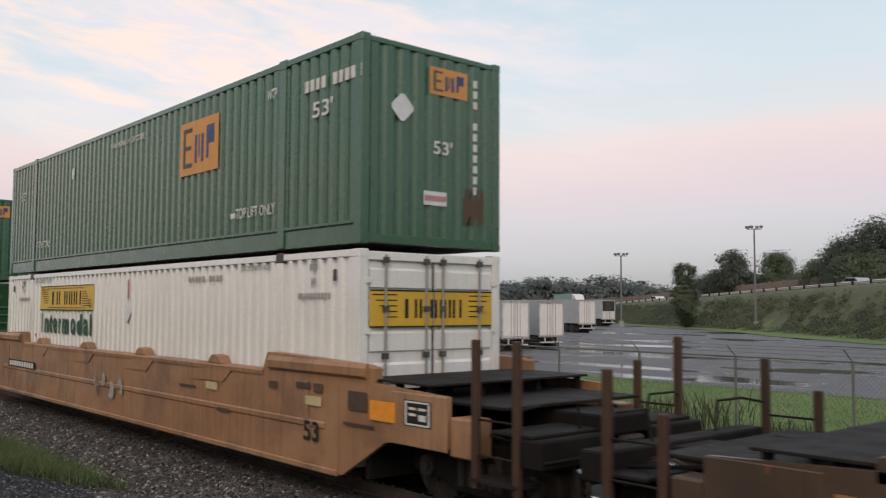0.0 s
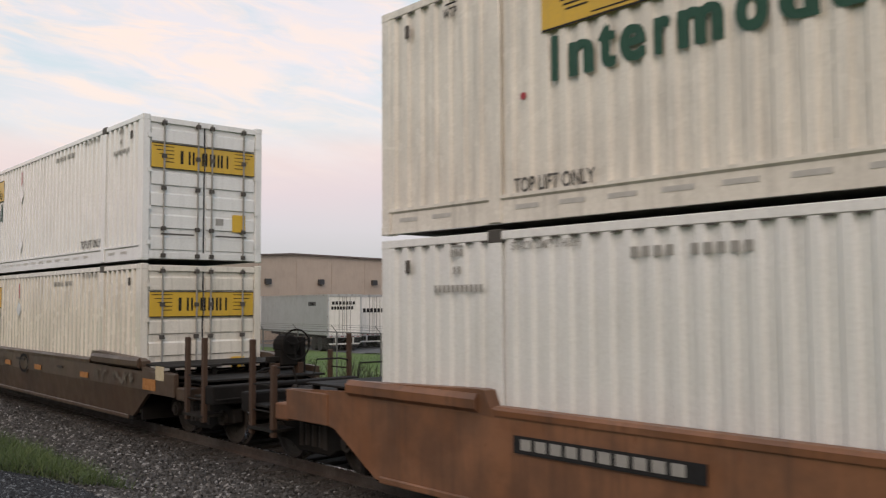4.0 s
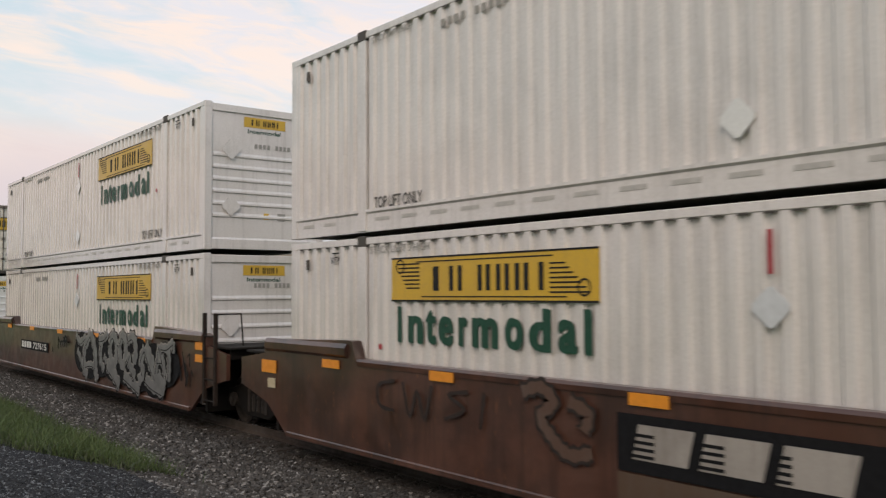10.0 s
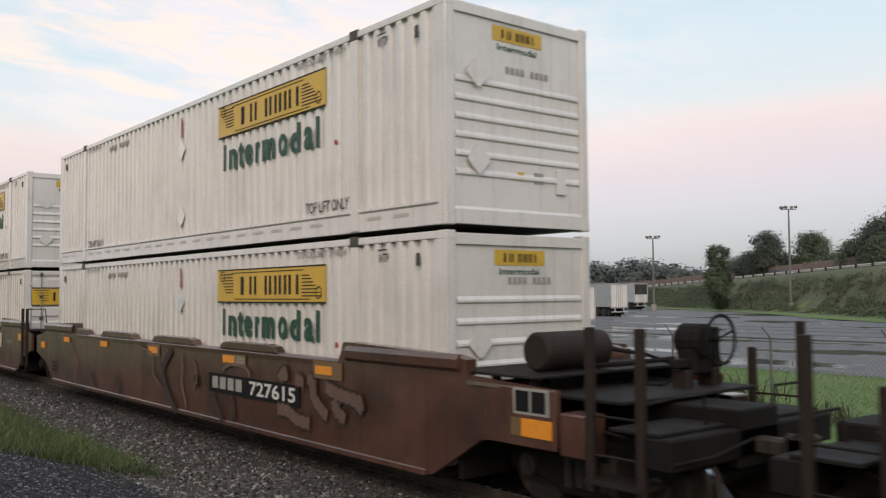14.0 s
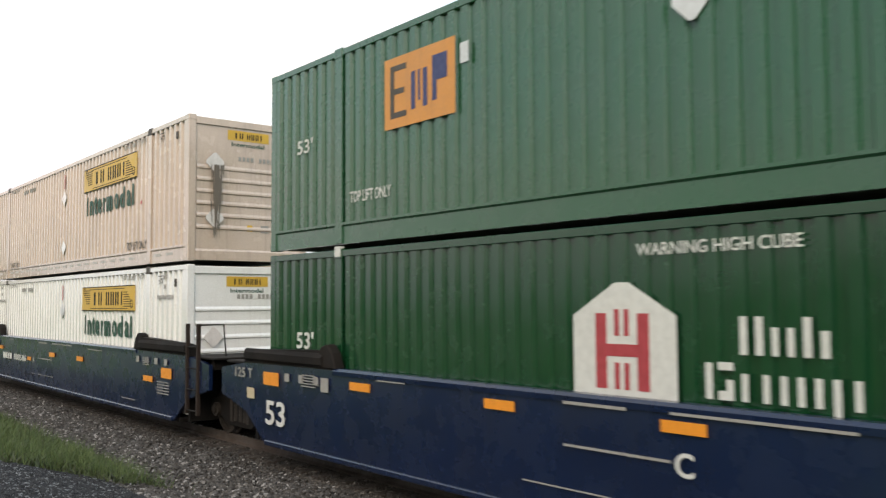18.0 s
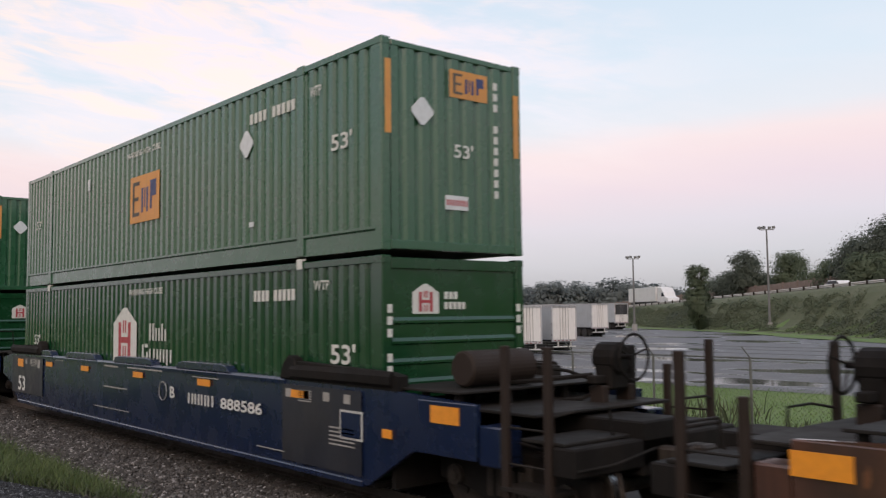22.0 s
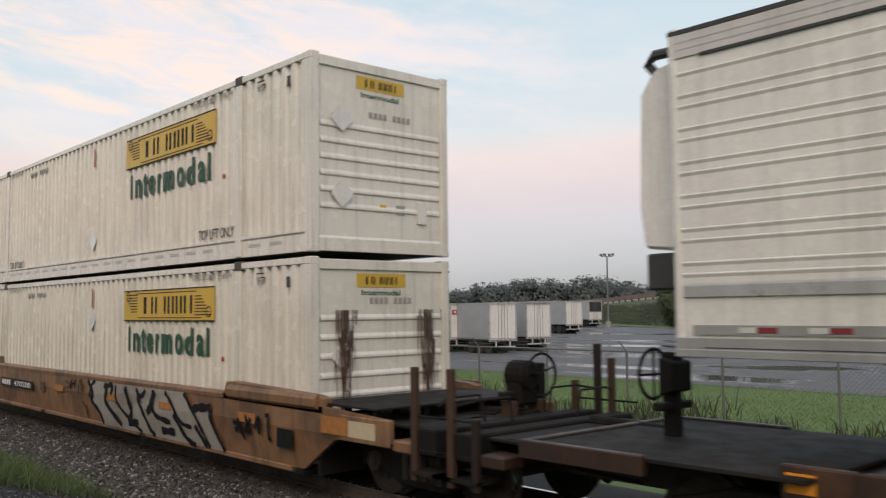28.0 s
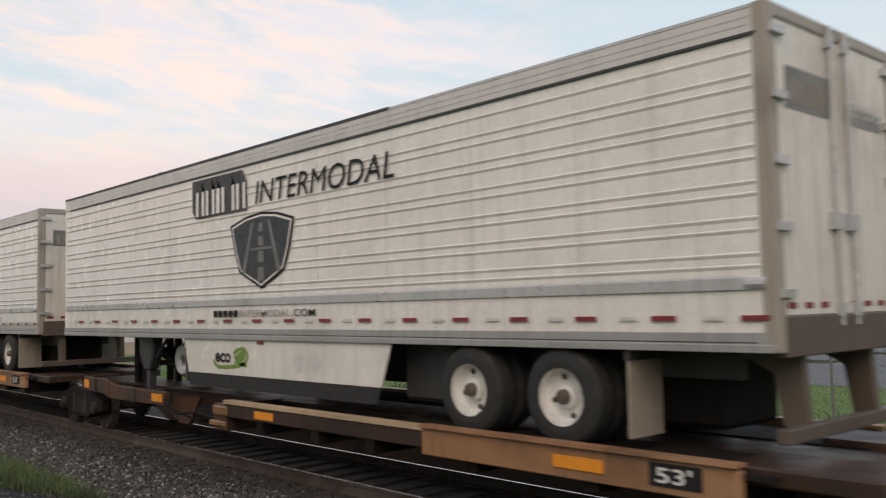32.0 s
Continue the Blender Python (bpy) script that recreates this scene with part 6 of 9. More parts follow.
    for x in (12.5, 13.82):
        part("axle", lambda: Mesh().cyl((x, -1.0, -0.51), (x, 1.0, -0.51), 0.07, 10), TRAILER_DARK, ob, key=("axle", x))
        for y0 in (-1.28, -0.94, 0.66, 1.0):
            prof = [(0.29, 0.0), (0.36, -0.005), (0.45, 0.015), (0.485, 0.05), (0.485, 0.23), (0.45, 0.265), (0.36, 0.28), (0.29, 0.275)]
            wh = part("tyre", lambda: Mesh().lathe(prof, (0, 0, 0), "y", 28), RUBBER, ob, key="tyre", at=pose(x, y0, -0.485))
            outer = y0 in (-1.28,)
            dish = [(0.30, 0.02), (0.27, 0.03), (0.26, 0.1), (0.23, 0.14), (0.13, 0.15), (0.12, 0.08), (0.07, 0.07), (0.0, 0.07)] if y0 < 0 else [(0.30, 0.26), (0.27, 0.25), (0.26, 0.18), (0.2, 0.14), (0.0, 0.14)]
            part("rim", lambda: Mesh().lathe(dish, (0, 0, 0), "y", 24), RIM_WHITE, wh, key=("rim", y0 < 0))
            if outer:
                part("hub", lambda: Mesh().lathe([(0.0, 0.0), (0.06, 0.0), (0.075, 0.03), (0.075, 0.07), (0.11, 0.09), (0.115, 0.15)], (0, 0, 0), "y", 16), SILL_BROWN, wh, key="hub")
                part("hand_hole", lambda: [Mesh()][0].cyl((0.19, 0.135, 0.05), (0.19, 0.15, 0.05), 0.032, 8).cyl((-0.05, 0.135, 0.19), (-0.05, 0.15, 0.19), 0.032, 8).cyl((-0.19, 0.135, -0.05), (-0.19, 0.15, -0.05), 0.032, 8).cyl((0.05, 0.135, -0.19), (0.05, 0.15, -0.19), 0.032, 8), RUBBER, wh, key="holes")
    for s in (-1, 1):
        part("mud_flap", lambda: Mesh().box(14.62, 14.65, min(s * 0.74, s * 1.26), max(s * 0.74, s * 1.26), -0.82, -0.08), FLAP, ob, "hanging grey mud flap", key=("flap", s))
        part("flap_bracket", lambda: Mesh().box(14.6, 14.66, min(s * 0.5, s * 1.27), max(s * 0.5, s * 1.27), -0.1, 0.02), TRAILER_DARK, ob, key=("flapbr", s))
    # rear frame, doors, bumper
    part("rear_sill", lambda: Mesh().box(L - 0.12, L + 0.01, -HW + 0.1, HW - 0.1, -0.04, 0.3), SILL_BROWN, ob, bevel=0.01, key="rsill")
    part("rear_header", lambda: Mesh().box(L - 0.12, L - 0.002, -HW + 0.1, HW - 0.1, 2.8, z1), REAR_FRAME, ob, bevel=0.01, key="rhead")
    for side, y0, y1 in ((-1, -HW + 0.14, -0.01), (1, 0.01, HW - 0.14)):
        door = part("door", lambda: Mesh().box(L - 0.06, L - 0.02, y0, y1, 0.3, 2.8), REAR_DIRTY, ob, bevel=0.008, key=("tdoor", side))
        yr = -0.16 if side < 0 else 0.16
        part("lock_rod", lambda: Mesh().cyl((L + 0.015, yr, 0.2), (L + 0.015, yr, 2.9), 0.022, 8).box(L - 0.02, L + 0.03, yr - 0.06, yr + 0.06, 0.28, 0.4).box(L - 0.02, L + 0.03, yr - 0.06, yr + 0.06, 2.7, 2.82).box(L - 0.02, L + 0.04, yr - 0.1, yr + 0.1, 1.05, 1.2), TRAILER_GREY, door, "steel lock rod", key=("trod", side))
        yh = -HW + 0.1 if side < 0 else HW - 0.1

        def hinges():
            m = Mesh()
            for z in (0.45, 1.0, 1.55, 2.1, 2.65):
                m.box(L - 0.02, L + 0.03, yh - 0.07, yh + 0.16 if side < 0 else yh + 0.07, z, z + 0.07) if side < 0 else m.box(L - 0.02, L + 0.03, yh - 0.16, yh + 0.07, z, z + 0.07)
            return m
        part("hinge", hinges, TRAILER_GREY, door, key=("thinge", side))
    part("door_sign_line", lambda: bars(Mesh(), [(-0.98, -0.16, 2.05, 2.42), (0.16, 0.98, 2.05, 2.22)], L - 0.019, 0.004, "x"), DOOR_SIGN, ob, key="tdm0")
    part("door_sign_line", lambda: bars(Mesh(), word_bars(-0.9, 2.1, 0.7, 0.22, 5, 0.45), L - 0.015, 0.004, "x"), FLAP, ob, key="tdm1")
    part("door_lettering", lambda: end_text("INTERMODAL", 0.1, 2.14, 0.85, 0.15, L - 0.011, 0.01), INK_WHITE, ob, key="tdm2")
    part("door_tape", lambda: bars(Mesh(), [(-1.1 + i * 0.3, -0.95 + i * 0.3, 0.36, 0.41) for i in range(8) if i != 3], L - 0.018, 0.004, "x"), TAPE_RED, ob, key="tdt")
    bumper = part("bumper", lambda: Mesh().box(L - 0.12, L, -1.2, 1.2, -0.74, -0.62), SILL_BROWN, ob, "dark rusty underride bumper", bevel=0.008, key="bumper")
    for yb in (-0.7, 0.7):
        part("bumper_leg", lambda: Mesh().prism([(L - 0.75, 0.0), (L - 0.1, 0.0), (L - 0.06, -0.66), (L - 0.28, -0.66), (L - 0.36, -0.2)], yb - 0.05, yb + 0.05), SILL_BROWN, bumper, bevel=0.008, key=("bumperleg", yb))
    # plain dark block fills the shadowed space around suspension and far wheels
    part("suspension", lambda: Mesh().box(11.7, 15.2, -0.5, 0.5, -0.78, -0.1), GRIMY, ob, bevel=0.05, key="suspension")
    return ob


SLATE_SHADE = plain("logo_slate_shadow", (0.045, 0.047, 0.05), 0.6)
DOOR_SIGN = paint("door_sign_slate", (0.14, 0.15, 0.145), dirt=(0.25, 0.22, 0.19), grime=0.6, streak=0.4)
plain_slate = plain("shield_slate", (0.026, 0.032, 0.037), 0.5)


# ---- graffiti pieces ----
GY = CY - 0.034


# strokes of the silver piece: (width, points along the car and up)
SILVER_STROKES = (
    ((0.17, ((8.78, 1.35), (9.15, 1.18), (9.6, 1.33))), (0.17, ((8.91, 0.97), (9.26, 0.71), (9.53, 0.4))), (0.24, ((9.99, 1.42), (9.53, 1.05), (9.5, 0.59), (9.75, 0.39))),
     (0.26, ((9.99, 1.42), (10.31, 1.05), (10.38, 0.61), (10.51, 0.34))), (0.14, ((9.61, 0.62), (9.97, 0.68), (10.25, 0.65)))),
    ((0.18, ((10.62, 1.3), (11.03, 1.35), (11.27, 1.46))), (0.2, ((10.8, 1.23), (10.75, 0.86), (11.02, 0.61))), (0.16, ((11.02, 0.93), (11.21, 0.8), (11.41, 0.79)))),
    ((0.22, ((11.43, 1.2), (11.62, 1.43), (11.87, 1.31), (11.9, 1.0), (11.73, 0.8), (11.5, 0.94), (11.43, 1.2))), (0.3, ((11.27, 0.74), (11.73, 0.56), (12.11, 0.34)))),
    ((0.22, ((12.13, 1.25), (12.29, 1.45), (12.5, 1.32), (12.52, 1.04), (12.34, 0.8), (12.16, 0.95), (12.13, 1.25))), (0.26, ((12.42, 0.59), (12.95, 0.46), (13.4, 0.34)))),
    ((0.22, ((12.67, 1.36), (12.96, 1.45), (13.13, 1.3), (13.14, 1.03), (12.97, 0.94))), (0.22, ((12.62, 1.01), (12.86, 0.79), (13.13, 0.61))), (0.14, ((12.82, 1.07), (12.62, 0.82)))),
    ((0.34, ((13.75, 1.28), (14.03, 1.0), (14.36, 0.72), (14.85, 0.5))), (0.22, ((13.71, 1.23), (13.49, 0.98), (13.61, 0.73), (13.35, 0.53))), (0.24, ((13.78, 0.62), (14.13, 0.5), (14.71, 0.42)))),
    ((0.16, ((14.53, 1.34), (14.44, 1.05), (14.36, 0.8))), (0.18, ((14.56, 1.35), (14.73, 1.03), (14.84, 0.75))), (0.1, ((14.46, 1.0), (14.73, 1.02)))),
    ((0.15, ((14.66, 1.3), (15.0, 1.31), (15.3, 1.44))), (0.18, ((15.03, 1.25), (15.07, 0.97), (15.04, 0.66))), (0.14, ((15.28, 1.42), (15.28, 1.22)))),
)


def silver_piece(car):
    """Silver block letters with black outlines and pale edges."""
    back = Mesh()
    for i, (u, v, ru, rv) in enumerate(((9.2, 0.95, 0.6, 0.5), (9.9, 0.88, 0.75, 0.6), (10.8, 0.95, 0.8, 0.52), (11.7, 0.9, 0.8, 0.6), (12.5, 0.9, 0.8, 0.58), (13.3, 0.88, 0.75, 0.56), (14.1, 0.82, 0.8, 0.55), (14.9, 0.98, 0.6, 0.5))):
        blob(back, u, v, ru, rv, GY - 0.0005 * i, i, 30)
    tagged(part("graffiti_outline", back, SPRAY_BLACK, car, "black graffiti outline"), kind="stuff")
    depth = 0
    for letter in SILVER_STROKES:
        for extra, mat, name, dx, dz, label in ((0.1, SPRAY_BLACK, "graffiti_outline", 0.0, 0.0, ""), (0.02, SPRAY_WHITE, "graffiti_edge", -0.008, 0.012, ""), (0.0, SPRAY_SILVER, "graffiti_letter", 0.01, -0.008, "silver graffiti letter")):
            depth += 1
            m = Mesh()
            for i, (width, pts) in enumerate(letter):
                ribbon(m, pts, width + extra, GY - 0.006 - 0.0012 * depth - 0.0002 * i, dx, dz, steps=7)
            part(name, m, mat, car, label)
        for width, pts in letter:
            part("graffiti_line", ribbon(Mesh(), pts[:3], 0.022, GY - 0.0075 - 0.0012 * depth, -0.22 * width, -0.3 * width, steps=6), SPRAY_BLACK, car)


LETTERFORMS = [[(0.05, 0.0), (0.1, 1.0), (0.8, 0.05), (0.85, 1.0)], [(0.0, 0.0), (0.45, 1.0), (0.9, 0.0)], [(0.0, 1.0), (0.45, 0.0), (0.95, 1.0)], [(0.85, 0.95), (0.15, 0.9), (0.5, 0.5), (0.1, 0.45), (0.2, 0.05), (0.95, 0.05)],
               [(0.1, 0.0), (0.15, 0.95), (0.75, 0.85), (0.5, 0.5), (0.2, 0.45), (0.95, 0.0)], [(0.8, 0.95), (0.2, 0.8), (0.2, 0.15), (0.8, 0.1), (0.75, 0.5)], [(0.15, 0.95), (0.1, 0.3), (0.5, 0.0), (0.85, 0.35), (0.85, 1.0)]]


def stroke_letters(strokes, x, z, sx, sz, width, y=None):
    """Straight spray strokes: (offset, points) pairs."""
    m = Mesh()
    for i, (dx, pts) in enumerate(strokes):
        ribbon(m, [(dx + a, b) for a, b in pts], width, (GY if y is None else y) - 0.0006 * i, x, z, sx, sz, 2)
    return m


def piece(car, x0, x1, z0, z1, forms, fill, outline, edge=None, weight=0.3, wild=0.12, seed=1, steps=5):
    """Graffiti letters: an outer edge, a dark outline, a fill and thin inner lines."""
    r = random.Random(seed)
    w = (x1 - x0) / len(forms)
    shapes = [[(a + r.uniform(-wild, wild), b + r.uniform(-wild, wild) * 0.7) for a, b in LETTERFORMS[k]] for k in forms]
    for name, extra, mat, dy in (("graffiti_edge", 0.15, edge, 0.0), ("graffiti_outline", 0.08, outline, 0.006), ("graffiti_letter", 0.0, fill, 0.012)):
        if mat is None:
            continue
        for i, s in enumerate(shapes):
            part(name, ribbon(Mesh(), s, weight + extra, GY - dy - 0.0008 * i, x0 + i * w, z0, w * 0.88, z1 - z0, steps), mat, car)
    for i, s in enumerate(shapes):
        part("graffiti_line", ribbon(Mesh(), s, 0.025, GY - 0.02 - 0.0008 * i, x0 + i * w + weight * 0.22, z0 - 0.04, w * 0.88, z1 - z0, steps), outline, car)


def scrawl(car, x, z, wide, high, mat, seed, strokes=5, width=0.045):
    """Loose spray-can strokes."""
    r = random.Random(seed)
    for i in range(strokes):
        u = (i + 0.1) / strokes
        pts = [(u + r.uniform(-0.05, 0.2), r.random()) for k in range(4)]
        part("graffiti_stroke", ribbon(Mesh(), pts, width * r.uniform(0.7, 1.3), GY - 0.002 - 0.0006 * i, x, z, wide, high), mat, car)


def bubbles(car, spots, mat, edge=None):
    """Rounded graffiti shapes, with an outline if edge is given. spots: (x, z, rx, rz)."""
    if edge:
        m = Mesh()
        for i, (x, z, rx, rz) in enumerate(spots):
            blob(m, x, z, rx + 0.045, rz + 0.045, GY - 0.001 - 0.0008 * i, i + 31, 20)
        part("graffiti_outline", m, edge, car)
    m = Mesh()
    for i, (x, z, rx, rz) in enumerate(spots):
        blob(m, x, z, rx, rz, GY - 0.006 - 0.0008 * i, i + 31, 20)
    part("graffiti_patch", m, mat, car)


def big_tag(car, fill, ink):
    """A tall pale tag: a ragged rolled-on ground with black letter edges over it."""
    ground = [(8.45, 1.06), (8.7, 0.8), (8.62, 0.66), (8.95, 0.45), (9.1, 0.23), (13.95, 0.23), (13.72, 0.5), (13.6, 0.68), (13.66, 0.9), (13.05, 0.79), (12.72, 1.07)]
    part("graffiti_ground", Mesh().add([(x, GY + 0.004, z) for x, z in ground], [tuple(range(len(ground)))]), fill, car)
    edges = [((8.45, 1.05), (8.72, 0.8), (8.6, 0.67), (8.95, 0.45), (9.08, 0.24)), ((8.5, 0.72), (8.66, 0.98), (8.85, 1.05)), ((9.3, 1.02), (9.42, 0.9), (9.36, 0.66), (10.0, 0.29)), ((9.35, 0.98), (9.7, 1.02), (9.62, 0.84)),
             ((9.87, 1.03), (9.95, 0.67), (10.9, 0.24)), ((10.3, 1.02), (10.53, 0.6), (10.36, 0.37), (10.78, 0.42)), ((10.86, 1.0), (10.94, 0.76), (11.26, 0.35), (11.45, 0.24)), ((10.8, 1.02), (11.0, 0.9), (11.2, 1.02)),
             ((11.56, 1.02), (11.41, 0.76), (11.22, 0.62)), ((11.6, 1.02), (11.45, 0.8), (11.6, 0.6), (12.14, 0.53)), ((12.0, 1.04), (12.28, 0.84), (12.55, 0.57), (12.93, 0.52)), ((11.75, 0.36), (12.28, 0.38)),
             ((12.3, 0.68), (12.68, 0.33), (13.0, 0.23)), ((12.72, 1.06), (13.06, 0.77), (13.5, 0.25)), ((13.02, 0.79), (13.2, 0.86), (13.66, 0.89)), ((13.06, 0.56), (13.4, 0.25)), ((13.62, 0.88), (13.66, 0.66), (13.98, 0.24))]
    for i, pts in enumerate(edges):
        part("graffiti_line", ribbon(Mesh(), pts, (0.10, 0.075, 0.125)[i % 3], GY - 0.001 - 0.0006 * i), ink, car)


def outlined_letters(car, x, z, wide, high, ink):
    """Three thin round letters drawn in outline."""
    for i, k in enumerate((5, 6, 4)):
        pts = [(a, b + 0.08 * math.sin(i + 5 * a)) for a, b in LETTERFORMS[k]]
        for j, (dx, dz) in enumerate(((0.0, 0.0), (0.1, -0.06))):
            part("graffiti_line", ribbon(Mesh(), pts, 0.03, GY - 0.0006 * (2 * i + j), x + i * wide + dx, z + dz, wide * 0.8, high, 6), ink, car)


def lean(car, inset):
    """Lays the painted strokes onto the lower strake, which leans in."""
    for ob in car.children:
        if ob.name.startswith("graffiti"):
            for v in ob.data.vertices:
                v.co.y += inset * max(0.0, 0.78 - v.co.z) / 0.58


# ---- the train ----
YC = 8.066
FLOOR_Z = 0.29
STACK = H + 0.07
TRAIN = []          # (thing, x at the start, z)


def ride(ob, x, z=0.0):
    TRAIN.append((ob, x, z))
    ob.matrix_basis = pose(x, YC, z)
    return ob


STACKS, CARS = "double-stacked containers of the train", "well cars of the train"
FRONT = {0: -49.2, 1: -25.6, 2: -2.25, 3: 21.52, 4: 45.14, 5: 64.69, 6: 84.19, 7: 108.0, 8: 127.48, 9: 146.99, 10: 170.74, 11: 194.24, 12: 216.19, 13: 234.0}


def load(unit, low, high=None):
    ride(low, FRONT[unit], FLOOR_Z)
    if high:
        ride(high, FRONT[unit], FLOOR_Z + STACK)


# unit 0: green on green ahead
ride(well_car("rust-orange steel well car carrying two green containers", CAR_TAN, "coupled", "coupled", CARS, "ribbed"), FRONT[0])
load(0, deep_green_container("deep green corrugated container with white house sign in the well", STACKS),
     green_container("weathered green corrugated container with orange logo, stacked on top", 7.3, STACKS))
# unit 1: green over white, ochre car
c1 = ride(well_car("ochre ribbed steel well car with faded lettering", CAR_TAN, "coupled", "coupled", CARS, "ribbed"), FRONT[1])
load(1, white_container("white corrugated container with doors and yellow signs in ochre car", WHITE_CLEAN, "door", False, STACKS, pilot=True),
     green_container("weathered green corrugated container with orange logo over a white one", 10.58, STACKS, worn=True))
car_text(c1, "53", 15.16, 0.56, 0.38, 0.27, INK)
car_panel(c1, 1.0, 3.2, 0.82, 1.0, INK, "number_panel")
car_marks(c1, word_bars(1.1, 0.85, 2.0, 0.12, 10), INK_WHITE)
reflectors(c1, (12.2, 15.2), 1.04, 0.38, 0.12, YELLOW_OLD)
reflectors(c1, (16.68,), 0.98, 0.5, 0.24)
car_panel(c1, 17.36, 17.85, 0.98, 1.28, INK, "notice_board")
car_marks(c1, [(17.38, 17.83, 1.25, 1.27), (17.38, 17.83, 0.99, 1.01), (17.38, 17.41, 1.0, 1.26), (17.8, 17.83, 1.0, 1.26), (17.45, 17.58, 1.17, 1.2), (17.63, 17.76, 1.17, 1.2), (17.45, 17.58, 1.1, 1.13), (17.63, 17.76, 1.05, 1.12)], INK_WHITE)
car_marks(c1, [(11.2, 11.8, 1.02, 1.06), (14.2, 14.42, 1.2, 1.3), (14.95, 15.3, 1.25, 1.33), (15.4, 15.6, 1.22, 1.34), (12.6, 13.0, 0.72, 0.78)], CAR_DARK)
scrawl(c1, 7.2, 0.55, 1.5, 0.45, SPRAY_WHITE, 3, 4, 0.1)
car_panel(c1, 16.1, 16.75, 0.86, 0.9, CAR_DARK, "grab_bracket")
car_panel(c1, 16.2, 16.6, 1.06, 1.3, CAR_DARK, "faded_stencil")
STENCIL_PINK = plain("stencil_pink", (0.15, 0.086, 0.066), 0.7, vary=0.3)
STENCIL_UMBER = plain("stencil_umber", (0.022, 0.017, 0.013), 0.6)
STENCIL_PALE = plain("stencil_pale", (0.13, 0.11, 0.085), 0.7, vary=0.3)
# unit 2: white over white, doors to the rear
c2 = ride(well_car("dark umber steel well car with orange reflectors", CAR_DARK, "coupled", "coupled", CARS, drums=(False, "wheel"), top=1.22, inset=0.08), FRONT[2])
load(2, white_container("cream-white container with doors, ribbed sides and yellow sign", CREAM, "door", False, STACKS, sign_x=3.02),
     white_container("pale grey-white container with doors stacked over a cream one", WHITE_CLEAN, "door", True, STACKS, pilot=True, sign_x=3.02))
reflectors(c2, (2.25, 5.0, 7.95, 10.4, 13.5), 0.83, 0.46, 0.11, REFLECT_FADED)
reflectors(c2, (-0.85, 16.8), 0.8, 0.55, 0.2, REFLECT_FADED)
car_marks(c2, word_bars(3.6, 0.96, 1.4, 0.17, 8), STENCIL_UMBER)
part("graffiti_scrawl", ribbon(Mesh(), [(9.55 + 0.33 * math.cos(i * 0.6), 0.93 + 0.2 * math.sin(i * 0.6)) for i in range(11)], 0.06, GY), SPRAY_BLACK, c2)
scrawl(c2, 7.0, 0.86, 1.0, 0.2, STENCIL_PALE, 14, 6, 0.03)
scrawl(c2, 14.3, 0.85, 0.7, 0.25, STENCIL_PALE, 13, 5, 0.035)
scrawl(c2, 15.2, 0.82, 1.1, 0.28, STENCIL_PALE, 17, 6, 0.04)
car_marks(c2, [(x, x + w, z, z + 0.05) for x, w, z in ((0.3, 0.3, 1.05), (2.75, 0.4, 1.02), (6.1, 0.5, 0.98), (8.9, 0.7, 1.0), (12.0, 0.4, 0.95))], STENCIL_UMBER)
car_panel(c2, 17.35, 17.7, 1.0, 1.25, REFLECT_PALE, "notice_board")
# unit 3: cream over clean white, rust-orange car
c3 = ride(well_car("rust-orange steel well car with pink spray marks", CAR_ORANGE, "coupled", "coupled", CARS, drums=(False, "wheel"), top=1.24), FRONT[3])
load(3, white_container("clean white container with ribbed closed end in rust-orange car", WHITE_CLEAN, "nose", False, STACKS, dirty=1, pilot=True),
     white_container("soot-stained cream container with doors stacked over a white one", CREAM, "door", True, STACKS, dirty=1))
car_text(c3, "53", 14.9, 0.54, 0.36, 0.26, INK)
car_panel(c3, 2.5, 4.75, 0.82, 1.0, INK, "number_panel")
car_marks(c3, word_bars(2.6, 0.86, 2.0, 0.11, 10), INK_GREY)
for i in range(3):
    part("faded_bar", ribbon(Mesh(), [(9.95 + 0.62 * i, 0.95), (10.05 + 0.62 * i, 0.7), (10.3 + 0.62 * i, 0.45)], 0.16, GY, steps=2), paint("spray_faded_pink", (0.20, 0.085, 0.055), grime=0.5) if not i else bpy.data.materials["spray_faded_pink"], c3)
reflectors(c3, (16.62,), 0.8, 0.52, 0.22)
car_panel(c3, 15.55, 15.95, 0.52, 0.8, INK, "notice_board")
car_marks(c3, [(15.57, 15.93, 0.54, 0.56), (15.57, 15.93, 0.76, 0.78), (15.62, 15.88, 0.64, 0.66)], INK_GREY)
car_marks(c3, [(13.6 + 0.42 * i, 13.75 + 0.42 * i, 0.93 + 0.05 * (i % 2), 1.06) for i in range(8)], STENCIL_UMBER)
reflectors(c3, (8.6, 13.9), 1.0, 0.4, 0.11, STENCIL_UMBER)
# units 4 to 6: brown articulated car
c4 = ride(well_car("brown steel well car covered in silver graffiti letters", CAR_BROWN, "coupled", "joint", CARS), FRONT[4])
load(4, white_container("white container with yellow sign in graffiti-covered brown car", WHITE, "nose", False, STACKS),
     white_container("white container with ribbed end, stacked above graffiti-covered car", WHITE, "nose", True, STACKS))
silver_piece(c4)
car_panel(c4, 3.1, 6.1, 0.76, 1.03, SPRAY_BLACK, "number_panel")
car_text(c4, "727615", 4.5, 0.81, 1.45, 0.18)
car_marks(c4, word_bars(3.2, 0.81, 1.15, 0.18, 4), INK_WHITE)
car_text(c4, "A", 6.5, 0.8, 0.18, 0.17, SPRAY_BLACK)
